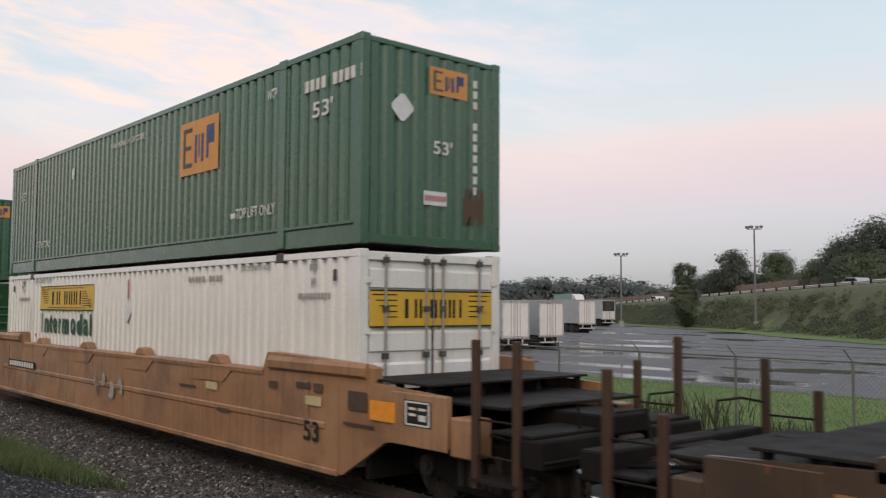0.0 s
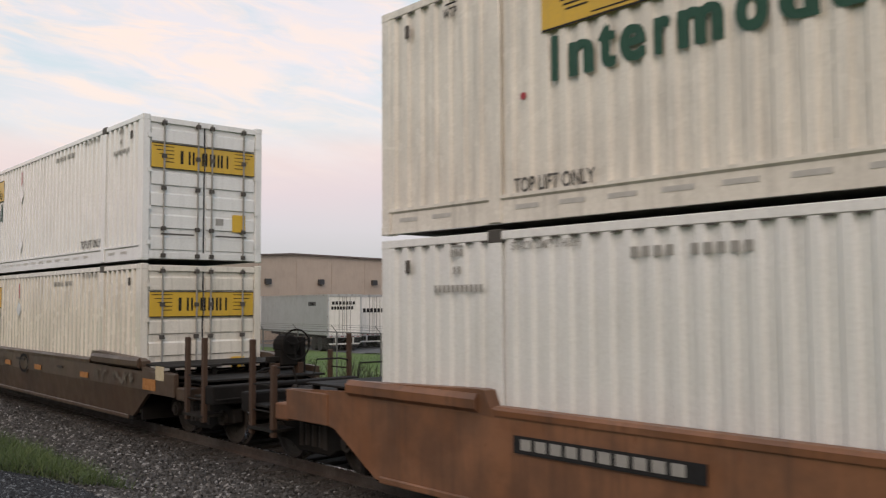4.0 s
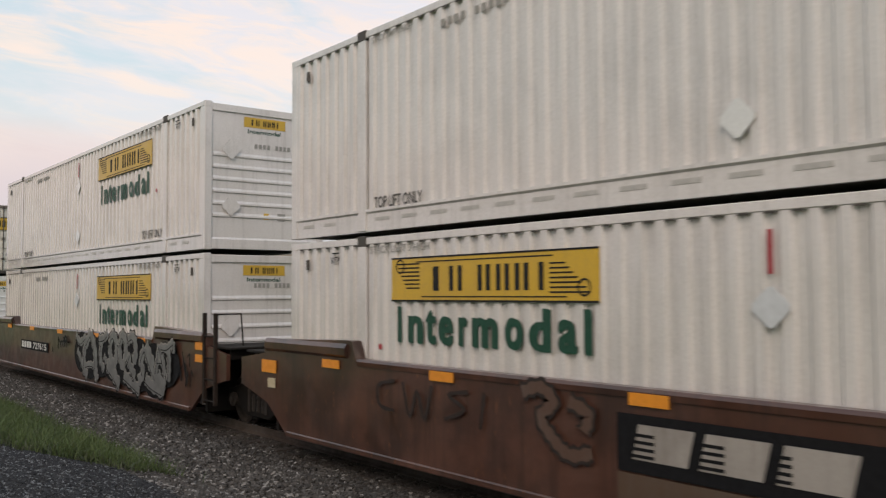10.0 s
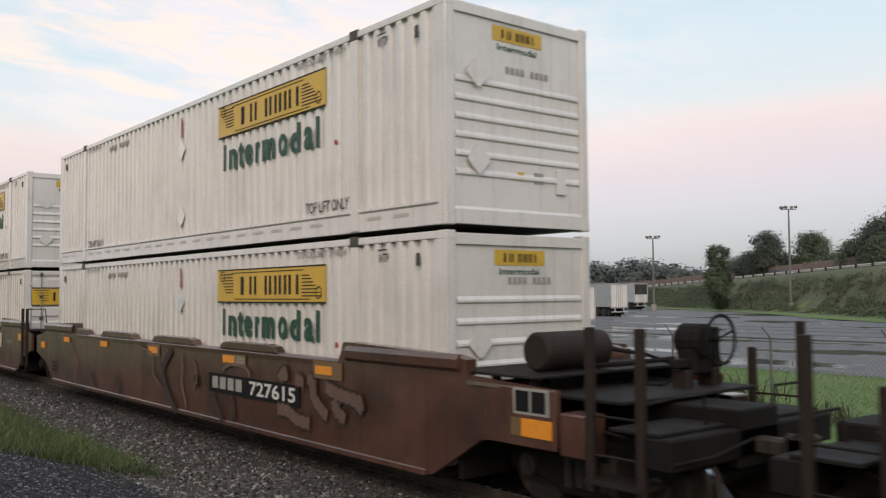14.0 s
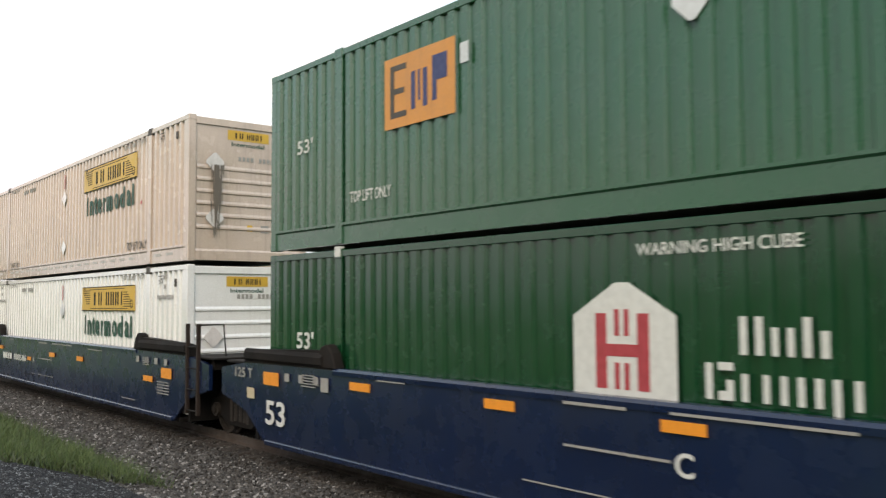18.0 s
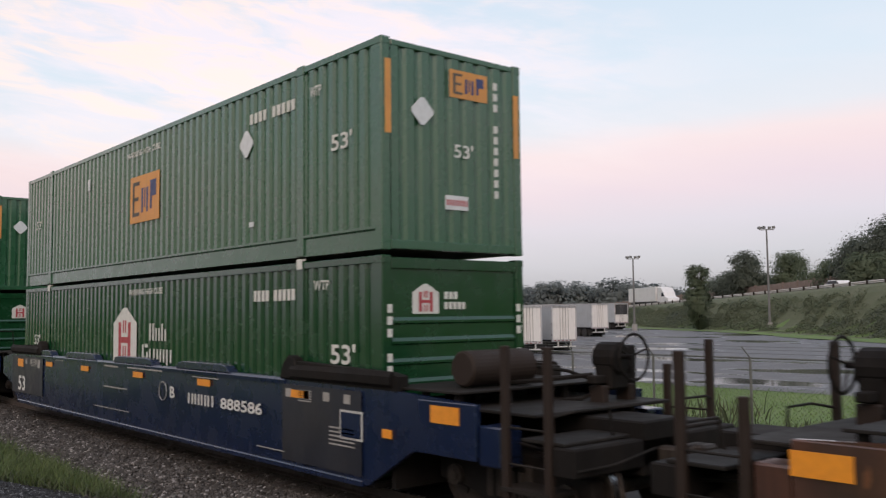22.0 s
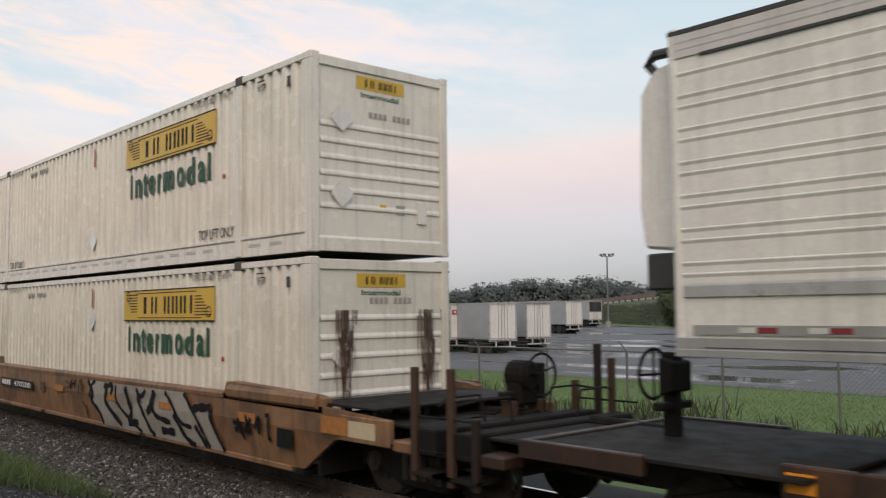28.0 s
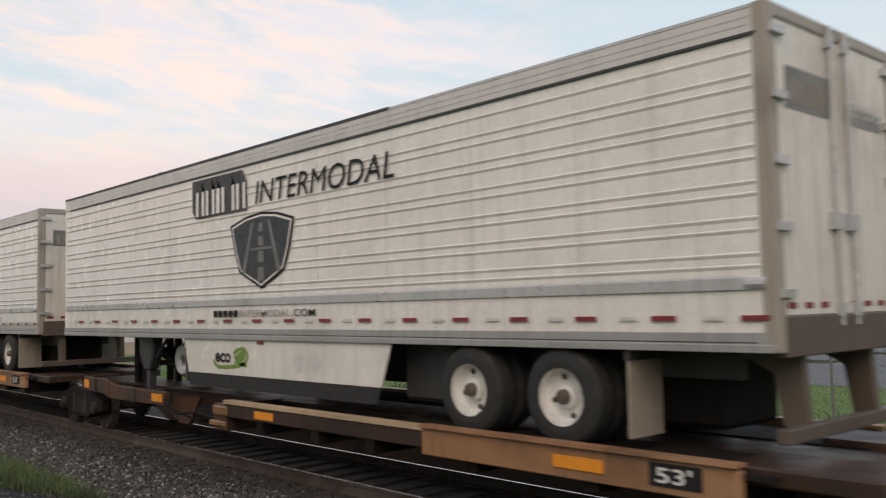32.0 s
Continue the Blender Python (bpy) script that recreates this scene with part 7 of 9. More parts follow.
scrawl(c4, 6.9, 0.95, 1.3, 0.35, SPRAY_BLACK, 15, 6, 0.05)
reflectors(c4, (1.35, 4.1, 7.0, 10.05, 13.15), 1.335, 0.46, 0.11)
reflectors(c4, (16.25,), 1.335, 0.4, 0.14)
reflectors(c4, (16.25001,), 1.11, 0.4, 0.14)
scrawl(c4, 15.3, 0.5, 0.9, 0.8, SPRAY_BLACK, 16, 7, 0.04)
c5 = ride(well_car("brown middle unit of articulated well car with a white emblem", CAR_BROWN, "joint", "joint", CARS), FRONT[5])
load(5, white_container("white container with doors and yellow sign in brown car", WHITE, "door", False, STACKS),
     white_container("white container with ribbed closed end stacked over a brown car", WHITE, "nose", True, STACKS))
car_panel(c5, 6.8, 9.38, 0.68, 1.22, SPRAY_BLACK, "emblem_panel")
EMBLEM = paint("emblem_dirty_white", (0.36, 0.33, 0.30), grime=0.4, streak=0.3)
for i in range(3):
    u = 6.98 + 0.74 * i
    part("emblem_block", Mesh().prism([(u, 0.8), (u + 0.62, 0.8), (u + 0.70, 1.13), (u + 0.08, 1.13)], CY - 0.03, CY - 0.024), EMBLEM, c5)
    for j in range(4):
        part("emblem_line", Mesh().box(u - 0.02, u + (0.26 if i < 2 else 0.14), CY - 0.034, CY - 0.03, 0.82 + 0.065 * j, 0.85 + 0.065 * j), SPRAY_BLACK, c5)
car_panel(c5, 6.8, 9.4, 0.28, 0.66, paint("graffiti_buff", (0.085, 0.05, 0.03)), "buffed_patch")
reflectors(c5, (1.3, 3.85, 6.95, 10.4, 13.45), 1.3, 0.46, 0.12)
reflectors(c5, (16.22,), 1.1, 0.42, 0.19)
reflectors(c5, (-0.6,), 1.11, 0.48, 0.2)
SPRAY_SOFT = plain("spray_worn_black", (0.021, 0.013, 0.010), 0.6)
LETTER_FILL = paint("graffiti_umber_fill", (0.088, 0.046, 0.030), grime=0.5)
for u, v in ((5.5, 0.6), (9.75, 0.42), (11.35, 0.44)):
    for k, pts in enumerate((((0.0, 0.78), (0.25, 0.86), (0.42, 0.7), (0.25, 0.52), (0.4, 0.3), (0.62, 0.14), (0.9, 0.2)), ((0.62, 0.74), (0.85, 0.62), (0.8, 0.42)))):
        part("graffiti_edge", ribbon(Mesh(), pts, 0.2, GY - 0.0012 - 0.0002 * k, u, v, 1.1, 0.9, 8), SPRAY_SOFT, c5)
        part("graffiti_fill", ribbon(Mesh(), pts, 0.12, GY - 0.0024 - 0.0002 * k, u, v, 1.1, 0.9, 8), LETTER_FILL, c5)
for u, pts in ((2.75, ((0.5, 1.0), (0.0, 0.8), (0.05, 0.2), (0.5, 0.1))), (3.3, ((0.0, 1.0), (0.2, 0.0), (0.4, 0.8), (0.6, 0.0), (0.8, 1.0))), (4.15, ((0.6, 0.95), (0.1, 0.8), (0.5, 0.45), (0.0, 0.1))), (4.8, ((0.1, 1.0), (0.0, 0.0)))):
    part("graffiti_stroke", ribbon(Mesh(), pts, 0.045, GY - 0.003, u, 0.82, 0.75, 0.42, 5), SPRAY_SOFT, c5)
car_panel(c5, 13.85, 14.2, 0.82, 1.25, REFLECT_PALE, "notice_board")
car_panel(c5, -0.4, -0.15, 0.88, 1.03, REFLECT_PALE, "notice_board")
car_marks(c5, [(14.9, 15.5, 0.98, 1.0), (14.9, 15.45, 1.04, 1.06)], INK_GREY)
c6 = ride(well_car("brown humped well car with white fleet number", CAR_BROWN, "joint", "coupled", CARS, "humped", (False, "tank")), FRONT[6])
load(6, white_container("white container with ribbed end in brown humped car", WHITE, "nose", False, STACKS),
     white_container("white container with yellow sign stacked in brown humped car", WHITE, "nose", True, STACKS))
car_panel(c6, 9.8, 12.95, 0.70, 1.02, SPRAY_BLACK, "number_panel")
car_text(c6, "727615", 11.35, 0.75, 1.48, 0.23)
car_marks(c6, word_bars(9.95, 0.77, 1.2, 0.2, 4), INK_GREY)
car_text(c6, "B", 9.2, 0.74, 0.24, 0.2, SPRAY_BLACK)
reflectors(c6, (1.2, 4.0, 6.95, 10.35, 13.4), 1.23, 0.44, 0.12)
reflectors(c6, (-0.85,), 1.0, 0.36, 0.16)
reflectors(c6, (17.62,), 0.85, 0.45, 0.19)
for x in (17.54, 17.78):
    part("notice_board", Mesh().box(x, x + 0.2, CY - 0.032, CY - 0.024, 1.11, 1.33), SPRAY_BLACK, c6)
car_text(c6, "53", 0.25, 0.45, 0.36, 0.26, SPRAY_BLACK)
REFLECT_BUFF = paint("reflector_buff_patch", (0.15, 0.088, 0.034), grime=0.4)
TAG_DUST = paint("tag_dusty_fill", (0.125, 0.074, 0.055), dirt=(0.08, 0.045, 0.032), grime=0.6, streak=0.3)
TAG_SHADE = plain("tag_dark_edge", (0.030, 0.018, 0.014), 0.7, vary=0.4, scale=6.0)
for x0, x1, z0, z1 in ((6.86, 7.5, 1.17, 1.41), (10.34, 11.2, 1.2, 1.37), (13.34, 14.1, 1.17, 1.42)):
    car_panel(c6, x0, x1, z0, z1, REFLECT_BUFF, "buff_patch")
car_marks(c6, [(10.86, 11.16, 1.235 + 0.03 * k, 1.25 + 0.03 * k) for k in range(4)], INK_GREY)
for pts, thick, ink in ((((1.78, 1.28), (2.05, 1.0), (2.38, 0.76), (2.12, 0.45), (2.32, 0.23)), 0.05, STENCIL_PINK),
                        (((6.3, 1.36), (6.55, 1.31), (7.1, 1.22), (7.2, 0.95), (7.23, 0.8), (7.71, 0.56)), 0.05, STENCIL_PINK),
                        (((8.1, 1.32), (7.78, 1.05), (7.72, 0.85), (7.9, 0.58), (8.36, 0.18)), 0.16, TAG_SHADE),
                        (((8.58, 1.25), (8.66, 0.98), (8.62, 0.77), (8.72, 0.55), (8.85, 0.33)), 0.07, STENCIL_PINK),
                        (((9.0, 1.2), (9.22, 1.12), (9.28, 0.98), (9.26, 0.8), (9.1, 0.67)), 0.05, STENCIL_PINK),
                        (((10.37, 1.07), (10.46, 1.15), (10.8, 1.21), (11.18, 1.18), (11.36, 1.1), (11.32, 1.03)), 0.05, STENCIL_PINK),
                        (((9.95, 0.66), (10.1, 0.5), (10.37, 0.22)), 0.13, TAG_SHADE), (((10.7, 0.66), (10.8, 0.48), (10.75, 0.28)), 0.1, TAG_SHADE),
                        (((3.4, 0.62), (3.5, 0.45), (3.75, 0.3)), 0.09, TAG_SHADE), (((5.1, 0.6), (5.3, 0.42), (5.2, 0.25)), 0.09, TAG_SHADE)):
    part("graffiti_stroke", ribbon(Mesh(), pts, thick, GY - 0.002, 0, 0, 1, 1, 6), ink, c6)
# swollen pale letters behind the number, each with a dark rim
for k, pts in enumerate((((12.36, 1.08), (12.5, 1.2), (12.52, 1.06)), ((12.85, 1.12), (13.0, 1.08), (12.98, 1.04)), ((13.2, 1.16), (13.34, 1.08), (13.36, 0.9), (13.6, 0.72), (13.74, 0.66)),
                         ((12.3, 0.62), (12.6, 0.62), (12.9, 0.52), (13.25, 0.5)), ((13.7, 1.06), (13.95, 1.0), (14.25, 0.96), (14.55, 0.92), (14.5, 0.8)), ((13.9, 0.9), (14.0, 0.74), (14.2, 0.66)))):
    part("graffiti_edge", ribbon(Mesh(), pts, 0.23, GY - 0.0012 - 0.0001 * k, 0, 0, 1, 1, 8), TAG_SHADE, c6)
    part("graffiti_fill", ribbon(Mesh(), pts, 0.17, GY - 0.0024 - 0.0001 * k, 0, 0, 1, 1, 8), TAG_DUST, c6)
car_panel(c6, 17.5, 18.03, 1.08, 1.36, INK_GREY, "notice_frame")
car_panel(c6, 17.46, 17.6, 0.85, 1.04, REFLECT_BUFF, "buff_patch")
car_marks(c6, [(16.74, 17.29, 1.33, 1.37)], STENCIL_PALE)
# units 7 to 9: navy articulated car
c7 = ride(well_car("navy blue steel well car with orange reflectors and white stencils", CAR_BLUE, "coupled", "joint", CARS), FRONT[7])
load(7, white_container("clean white container with yellow sign in navy car", WHITE_BRIGHT, "nose", False, STACKS, pilot=True),
     white_container("sand-tinted container with soot-marked ribbed end stacked on white", TANWHITE, "nose", True, STACKS, dirty=2))
c8 = ride(well_car("navy blue middle unit of articulated well car", CAR_BLUE, "joint", "joint", CARS), FRONT[8])
load(8, deep_green_container("deep green container with white house sign in navy car", STACKS),
     green_container("green container with orange logo stacked over deep green one", 3.22, STACKS, dia=8.1))
c9 = ride(well_car("navy blue end unit of articulated well car with fleet number", CAR_BLUE, "joint", "coupled", CARS, "humped", (False, "tank")), FRONT[9])
load(9, deep_green_container("deep green container with white house sign beside navy car end", STACKS),
     green_container("green container with orange logo and pale placard, stacked", 7.42, STACKS, dia=12.45, logo_z=1.06, lift=False))
for c, xs in ((c7, (7.65, 10.0)), (c8, (2.65, 5.4, 7.8, 10.15, 13.2)), (c9, (2.6, 5.15, 8.2, 11.1, 14.2))):
    reflectors(c, xs, 1.2 if c is not c7 else 1.03, 0.48, 0.11)
    reflectors(c, (14.45 if c is not c9 else 16.4,), 0.84, 0.5 if c is not c9 else 0.2, 0.11)
    reflectors(c, (15.41 if c is c7 else 16.33 if c is c8 else 17.35,), 0.95 if c is c7 else 1.11, 0.5, 0.2)
    reflectors(c, (0.17 if c is not c7 else -1.6,), 1.11, 0.48, 0.2)
    car_marks(c, [(14.05 + 0.5 * i, 14.2 + 0.5 * i, 1.2, 1.32) for i in range(4)] + [(14.4, 14.75, 1.3 - 0.035 * i, 1.315 - 0.035 * i) for i in range(5)], INK_GREY)
    car_marks(c, [(0.85 + 0.42 * i, 0.98 + 0.42 * i, 1.2, 1.32) for i in range(3)] + [(1.35, 1.75, 1.32 - 0.04 * i, 1.335 - 0.04 * i) for i in range(5)] + [(1.9, 2.1, 1.12, 1.32)], INK_GREY)
    car_marks(c, [(7.9, 9.6, 1.36, 1.385), (6.6, 7.4, 1.35, 1.38), (10.9, 11.9, 1.33, 1.345), (6.6, 7.9, 0.93, 0.955), (6.0, 8.0, 0.5, 0.515), (13.2, 14.0, 0.4, 0.415), (3.3, 3.9, 1.36, 1.375)], INK_GREY)
    car_text(c, "53", 0.25 if c is not c7 else 0.2, 0.5 if c is not c7 else 0.55, 0.62 if c is not c7 else 0.5, 0.38 if c is not c7 else 0.3)
    car_marks(c, [(15.2, 15.8, 0.86 - 0.055 * i, 0.88 - 0.055 * i) for i in range(5)], INK_GREY)
car_panel(c9, -0.35, 2.33, 0.44, 1.38, NAVY_DUSTY, "repaired_panel")
car_panel(c8, 13.95, 15.95, 0.3, 1.38, NAVY_DUSTY, "repaired_panel")
car_panel(c9, 13.95, 15.95, 0.3, 1.38, NAVY_DUSTY, "repaired_panel")
car_text(c8, "C", 7.95, 0.82, 0.2, 0.22)
car_text(c9, "B", 9.98, 0.92, 0.2, 0.2)
part("round_stencil", Mesh().tube([(9.65 + 0.17 * math.cos(i * 0.5236), CY - 0.03, 1.02 + 0.17 * math.sin(i * 0.5236)) for i in range(13)], 0.01, 4), INK_GREY, c9)
car_text(c9, "888586", 11.98, 0.87, 1.38, 0.18)
car_marks(c9, upright_bars(10.74, 0.87, 0.96, 0.18, ((0.0, 0.2), (0.27, 0.46), (0.53, 0.72), (0.79, 1.0)), 0.05), INK_WHITE)
car_text(c7, "888586", 3.95, 0.79, 1.4, 0.17)
car_marks(c7, word_bars(2.65, 0.79, 1.1, 0.17, 4), INK_WHITE)
reflectors(c7, (2.15,), 1.05, 0.4, 0.1)
reflectors(c7, (5.45,), 0.84, 0.4, 0.1)
car_text(c7, "A", 6.05, 0.8, 0.16, 0.17)
car_text(c8, "125 T", -0.82, 1.18, 0.62, 0.16, INK_GREY)
scrawl(c8, 13.3, 0.7, 0.75, 0.5, SPRAY_LIME, 41, 9, 0.045)
car_panel(c9, 15.45, 15.97, 0.74, 1.12, INK_WHITE, "notice_board")
part("notice_face", Mesh().box(15.48, 15.94, CY - 0.03, CY - 0.02, 0.77, 1.09), CAR_BLUE, c9)
car_panel(c8, -0.4, -0.15, 0.86, 1.03, REFLECT_PALE, "notice_board")
SPRAY_WINE = plain("spray_wine", (0.03, 0.011, 0.009), 0.5)
# unit 10: rusted over white, brown car with colourful graffiti
c10 = ride(well_car("brown steel well car with red, teal and violet graffiti", CAR_BROWN, "coupled", "coupled", CARS, drums=("wheel", "tank")), FRONT[10])
load(10, white_container("white container with yellow sign in graffiti-painted brown car", CREAM, "nose", False, STACKS, pilot=True),
     white_container("rust-streaked cream container with faded sign, stacked on white", RUSTED, "nose", True, STACKS, sign_panel=YELLOW_OLD, word=False, old=True, pilot=True))
for i, (u, v, ru, rv) in enumerate(((0.1, 0.88, 0.62, 0.5), (0.95, 0.82, 0.66, 0.52), (1.85, 0.85, 0.66, 0.52), (2.75, 0.85, 0.7, 0.5))):
    part("graffiti_fill", blob(Mesh(), u, v, ru, rv, GY - 0.0006 * i, 131 + i, 22), SPRAY_RED, c10, "dull red graffiti fill")
piece(c10, -0.35, 3.3, 0.42, 1.26, (5, 4, 6, 3), SPRAY_RED, SPRAY_WINE, None, 0.34, 0.1, 5)
part("graffiti_stroke", stroke_letters([(0, [(-0.35, 1.0), (-0.3, 0.4), (-0.05, 0.0)]), (0, [(3.35, 1.02), (3.5, 0.75), (3.3, 0.45), (3.45, 0.1)]), (0, [(-0.3, 1.0), (0.2, 0.86), (0.6, 0.95)]), (0, [(0.9, 0.9), (1.4, 1.0), (1.9, 0.88)]), (0, [(0.55, 0.6), (0.75, 0.3), (1.2, 0.05)]), (0, [(2.2, 0.4), (2.4, 0.05), (2.7, -0.1)]), (0, [(2.5, 0.98), (3.0, 0.9), (3.35, 1.02)])], 0, 0.36, 1.0, 1.0, 0.05, GY - 0.026), SPRAY_WHITE, c10)
scrawl(c10, -1.15, 0.72, 0.75, 0.55, SPRAY_WHITE, 51, 6, 0.035)
car_panel(c10, 3.6, 6.2, 0.74, 1.04, SPRAY_BLACK, "number_panel")
car_text(c10, "646097", 4.6, 0.79, 1.5, 0.22)
car_marks(c10, word_bars(3.65, 0.82, 0.8, 0.2, 3), INK_WHITE)
FACE_TAN = paint("graffiti_ochre", (0.125, 0.082, 0.054), grime=0.3)
FACE_EDGE = plain("spray_dull_pink", (0.20, 0.125, 0.105), 0.7, vary=0.3)
CHALK_PALE = paint("graffiti_pale", (0.33, 0.31, 0.26), dirt=(0.2, 0.18, 0.15), grime=0.5, streak=0.3)
for u, v, ru, rv in ((7.1, 0.58, 0.44, 0.34), (7.92, 0.86, 0.60, 0.56), (7.12, 1.1, 0.46, 0.36)):
    bubbles(c10, [(u, v, ru + 0.03, rv + 0.03)], FACE_EDGE)
    part("graffiti_outline", blob(Mesh(), u, v, ru, rv, GY - 0.008, 31), SPRAY_BLACK, c10)
    part("graffiti_patch", blob(Mesh(), u, v, ru - 0.035, rv - 0.035, GY - 0.010, 31), FACE_TAN, c10)
scrawl(c10, 6.9, 1.0, 0.45, 0.25, SPRAY_SOFT, 54, 4, 0.03)
scrawl(c10, 7.7, 0.8, 0.5, 0.2, SPRAY_SOFT, 57, 4, 0.028)
part("graffiti_stroke", ribbon(Mesh(), ((8.5, 1.25), (8.75, 0.9), (8.65, 0.5)), 0.09, GY), FACE_EDGE, c10)
for spots_of, fill in ((((9.72, 0.98, 0.52, 0.40), (9.38, 0.92, 0.3, 0.16), (10.02, 0.78, 0.26, 0.24)), CHALK_PALE), (((10.62, 0.92, 0.36, 0.42), (10.42, 1.28, 0.22, 0.15), (10.72, 1.26, 0.2, 0.12)), SPRAY_TEAL), (((11.36, 0.88, 0.38, 0.42), (11.12, 1.3, 0.22, 0.14), (11.5, 1.26, 0.28, 0.12)), CHALK_PALE)):
    bubbles(c10, spots_of, fill, SPRAY_BLACK)
for pts in (((10.3, 1.1), (10.55, 1.2), (10.85, 1.12)), ((11.05, 1.1), (11.35, 1.2), (11.65, 1.1)), ((11.1, 1.05), (11.05, 0.75), (11.2, 0.55))):
    part("graffiti_line", ribbon(Mesh(), pts, 0.035, GY - 0.012), SPRAY_BLACK, c10)
part("graffiti_patch", blob(Mesh(), 9.78, 0.82, 0.11, 0.09, GY - 0.011, 3), SPRAY_BLACK, c10)
scrawl(c10, 11.85, 0.75, 0.55, 0.45, SPRAY_TEAL, 58, 5, 0.06)
scrawl(c10, 12.75, 0.95, 0.6, 0.45, CHALK_PALE, 55, 8, 0.035)
for width, mat, dy, curves in ((0.66, SPRAY_BLACK, 0.0, (((13.5, 1.42), (13.62, 0.9), (13.6, 0.32)), ((15.35, 1.3), (15.6, 0.85), (15.9, 0.4)))), (0.60, SPRAY_VIOLET, 0.003, (((13.5, 1.42), (13.62, 0.9), (13.6, 0.32)), ((15.35, 1.3), (15.6, 0.85), (15.9, 0.4)))),
                              (0.24, SPRAY_VIOLET, 0.005, (((13.8, 1.36), (14.25, 1.2), (14.5, 0.8)), ((12.5, 0.72), (13.0, 0.64), (13.5, 0.66)), ((12.7, 0.45), (13.2, 0.4), (14.2, 0.45)), ((15.9, 0.42), (16.5, 0.5), (17.0, 0.44)))), (0.16, SPRAY_BLACK, 0.007, (((13.95, 0.9), (14.1, 0.6), (14.6, 0.5)), ((14.7, 1.3), (14.85, 0.9), (15.0, 0.45))))):
    for i, pts in enumerate(curves):
        part("graffiti_letter", ribbon(Mesh(), pts, width, GY - dy - 0.0006 * i), mat, c10)
scrawl(c10, 16.05, 0.9, 1.1, 0.45, SPRAY_WHITE, 56, 8, 0.045)
reflectors(c10, (0.0, 2.2, 6.3, 9.65, 13.75, 15.6), 1.08, 0.48, 0.1)
reflectors(c10, (-1.98,), 1.08, 0.5, 0.2)
reflectors(c10, (17.42,), 1.2, 0.5, 0.13)
car_panel(c10, 17.38, 17.95, 0.86, 1.14, SPRAY_BLACK, "notice_board")
car_marks(c10, [(17.4, 17.93, 0.87, 0.885), (17.4, 17.93, 1.115, 1.13), (17.45, 17.9, 0.96, 0.975), (17.45, 17.9, 1.03, 1.045)], INK_GREY)
car_panel(c10, 16.85, 17.1, 0.95, 1.2, REFLECT_PALE, "notice_board")
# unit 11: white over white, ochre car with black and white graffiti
c11 = ride(well_car("ochre steel well car with black and white graffiti", CAR_TAN_WORN_SHADED, "coupled", "coupled", CARS, drums=(False, "wheel"), top=1.14, inset=0.1), FRONT[11])
load(11, white_container("white container with soot-marked ribbed end in ochre car", CREAM, "nose", False, STACKS, dirty=1),
     white_container("white container with yellow sign stacked over an ochre car", CREAM, "nose", True, STACKS, single=True))
CHALK = paint("graffiti_chalk", (0.30, 0.285, 0.26), dirt=(0.16, 0.135, 0.11), grime=0.6, streak=0.3)
big_tag(c11, CHALK, SPRAY_BLACK)
scrawl(c11, 7.2, 0.75, 1.0, 0.3, SPRAY_BLACK, 63, 6, 0.03)
scrawl(c11, 8.1, 0.3, 0.3, 0.3, SPRAY_BLACK, 64, 3, 0.03)
for z in (0.74, 0.42):
    outlined_letters(c11, -0.6, z, 0.78, 0.30 if z > 0.5 else 0.24, STENCIL_UMBER if z < 0.5 else SPRAY_BLACK)
scrawl(c11, 14.3, 0.5, 1.2, 0.4, SPRAY_BLACK, 65, 6, 0.06)
lean(c11, 0.1)
car_panel(c11, 2.5, 5.0, 0.64, 0.84, INK, "number_panel")
car_text(c11, "470200", 3.6, 0.68, 1.25, 0.12)
car_marks(c11, word_bars(2.65, 0.68, 0.7, 0.12, 4), INK_WHITE)
car_panel(c11, 5.5, 5.8, 0.68, 0.88, CAR_DARK, "inspection_plate")
car_panel(c11, 17.3, 17.85, 0.8, 1.0, REFLECT_PALE, "notice_board")
reflectors(c11, (6.5, 9.4, 11.75), 0.74, 0.5, 0.12, REFLECT_FADED)
reflectors(c11, (16.7,), 0.8, 0.58, 0.22, REFLECT_FADED)
reflectors(c11, (14.5,), 0.76, 0.5, 0.14, REFLECT_FADED)
car_panel(c11, 15.6, 16.0, 0.5, 0.76, SPRAY_BLACK, "notice_board")
# units 12 and 13: trailers on a spine car
ride(spine_unit("ochre spine car platform carrying a white road trailer", "spine car platforms", first=True), FRONT[12])
ride(spine_unit("ochre spine car platform with trailer wheel deck", "spine car platforms"), FRONT[13])
TRAILER_Z = 1.94
ride(road_trailer("white ribbed refrigerated trailer with dark skirt on rail car", "trailers on the train", False), FRONT[12], TRAILER_Z)
ride(road_trailer("white ribbed refrigerated trailer with white skirt on rail car", "trailers on the train", True), FRONT[13], TRAILER_Z)

# ---- the ground, track and surroundings ----
LOT_Z = -1.08


def ground_height(x, y):
    d = abs(y - YC)
    z = -0.22 if d < 2.3 else -0.22 - min((d - 2.3) / 2.6, 1.0) * 0.45
    # below y -8 an unseen bank is added to dim the train's lower sides
    if y < YC - 2.3:
        z = float(np.interp(y, (-60.0, -36.0, -14.0, -8.0), (6.5, 5.5, 4.6, 0.77))) * min(max((x + 34) / 24, 0.0), 1.0) + 0.77 * (1 - min(max((x + 34) / 24, 0.0), 1.0)) if y < -8 else float(np.interp(y, (-20.0, 0.0, 3.0, 3.6, 4.4, 5.0, 5.77), (0.8, 0.75, 0.25, 0.08, -0.1, -0.28, -0.22)))
    if y > YC + 4:
        z = max(-0.67 - (y - YC - 4) * 0.02, LOT_Z)
    return z


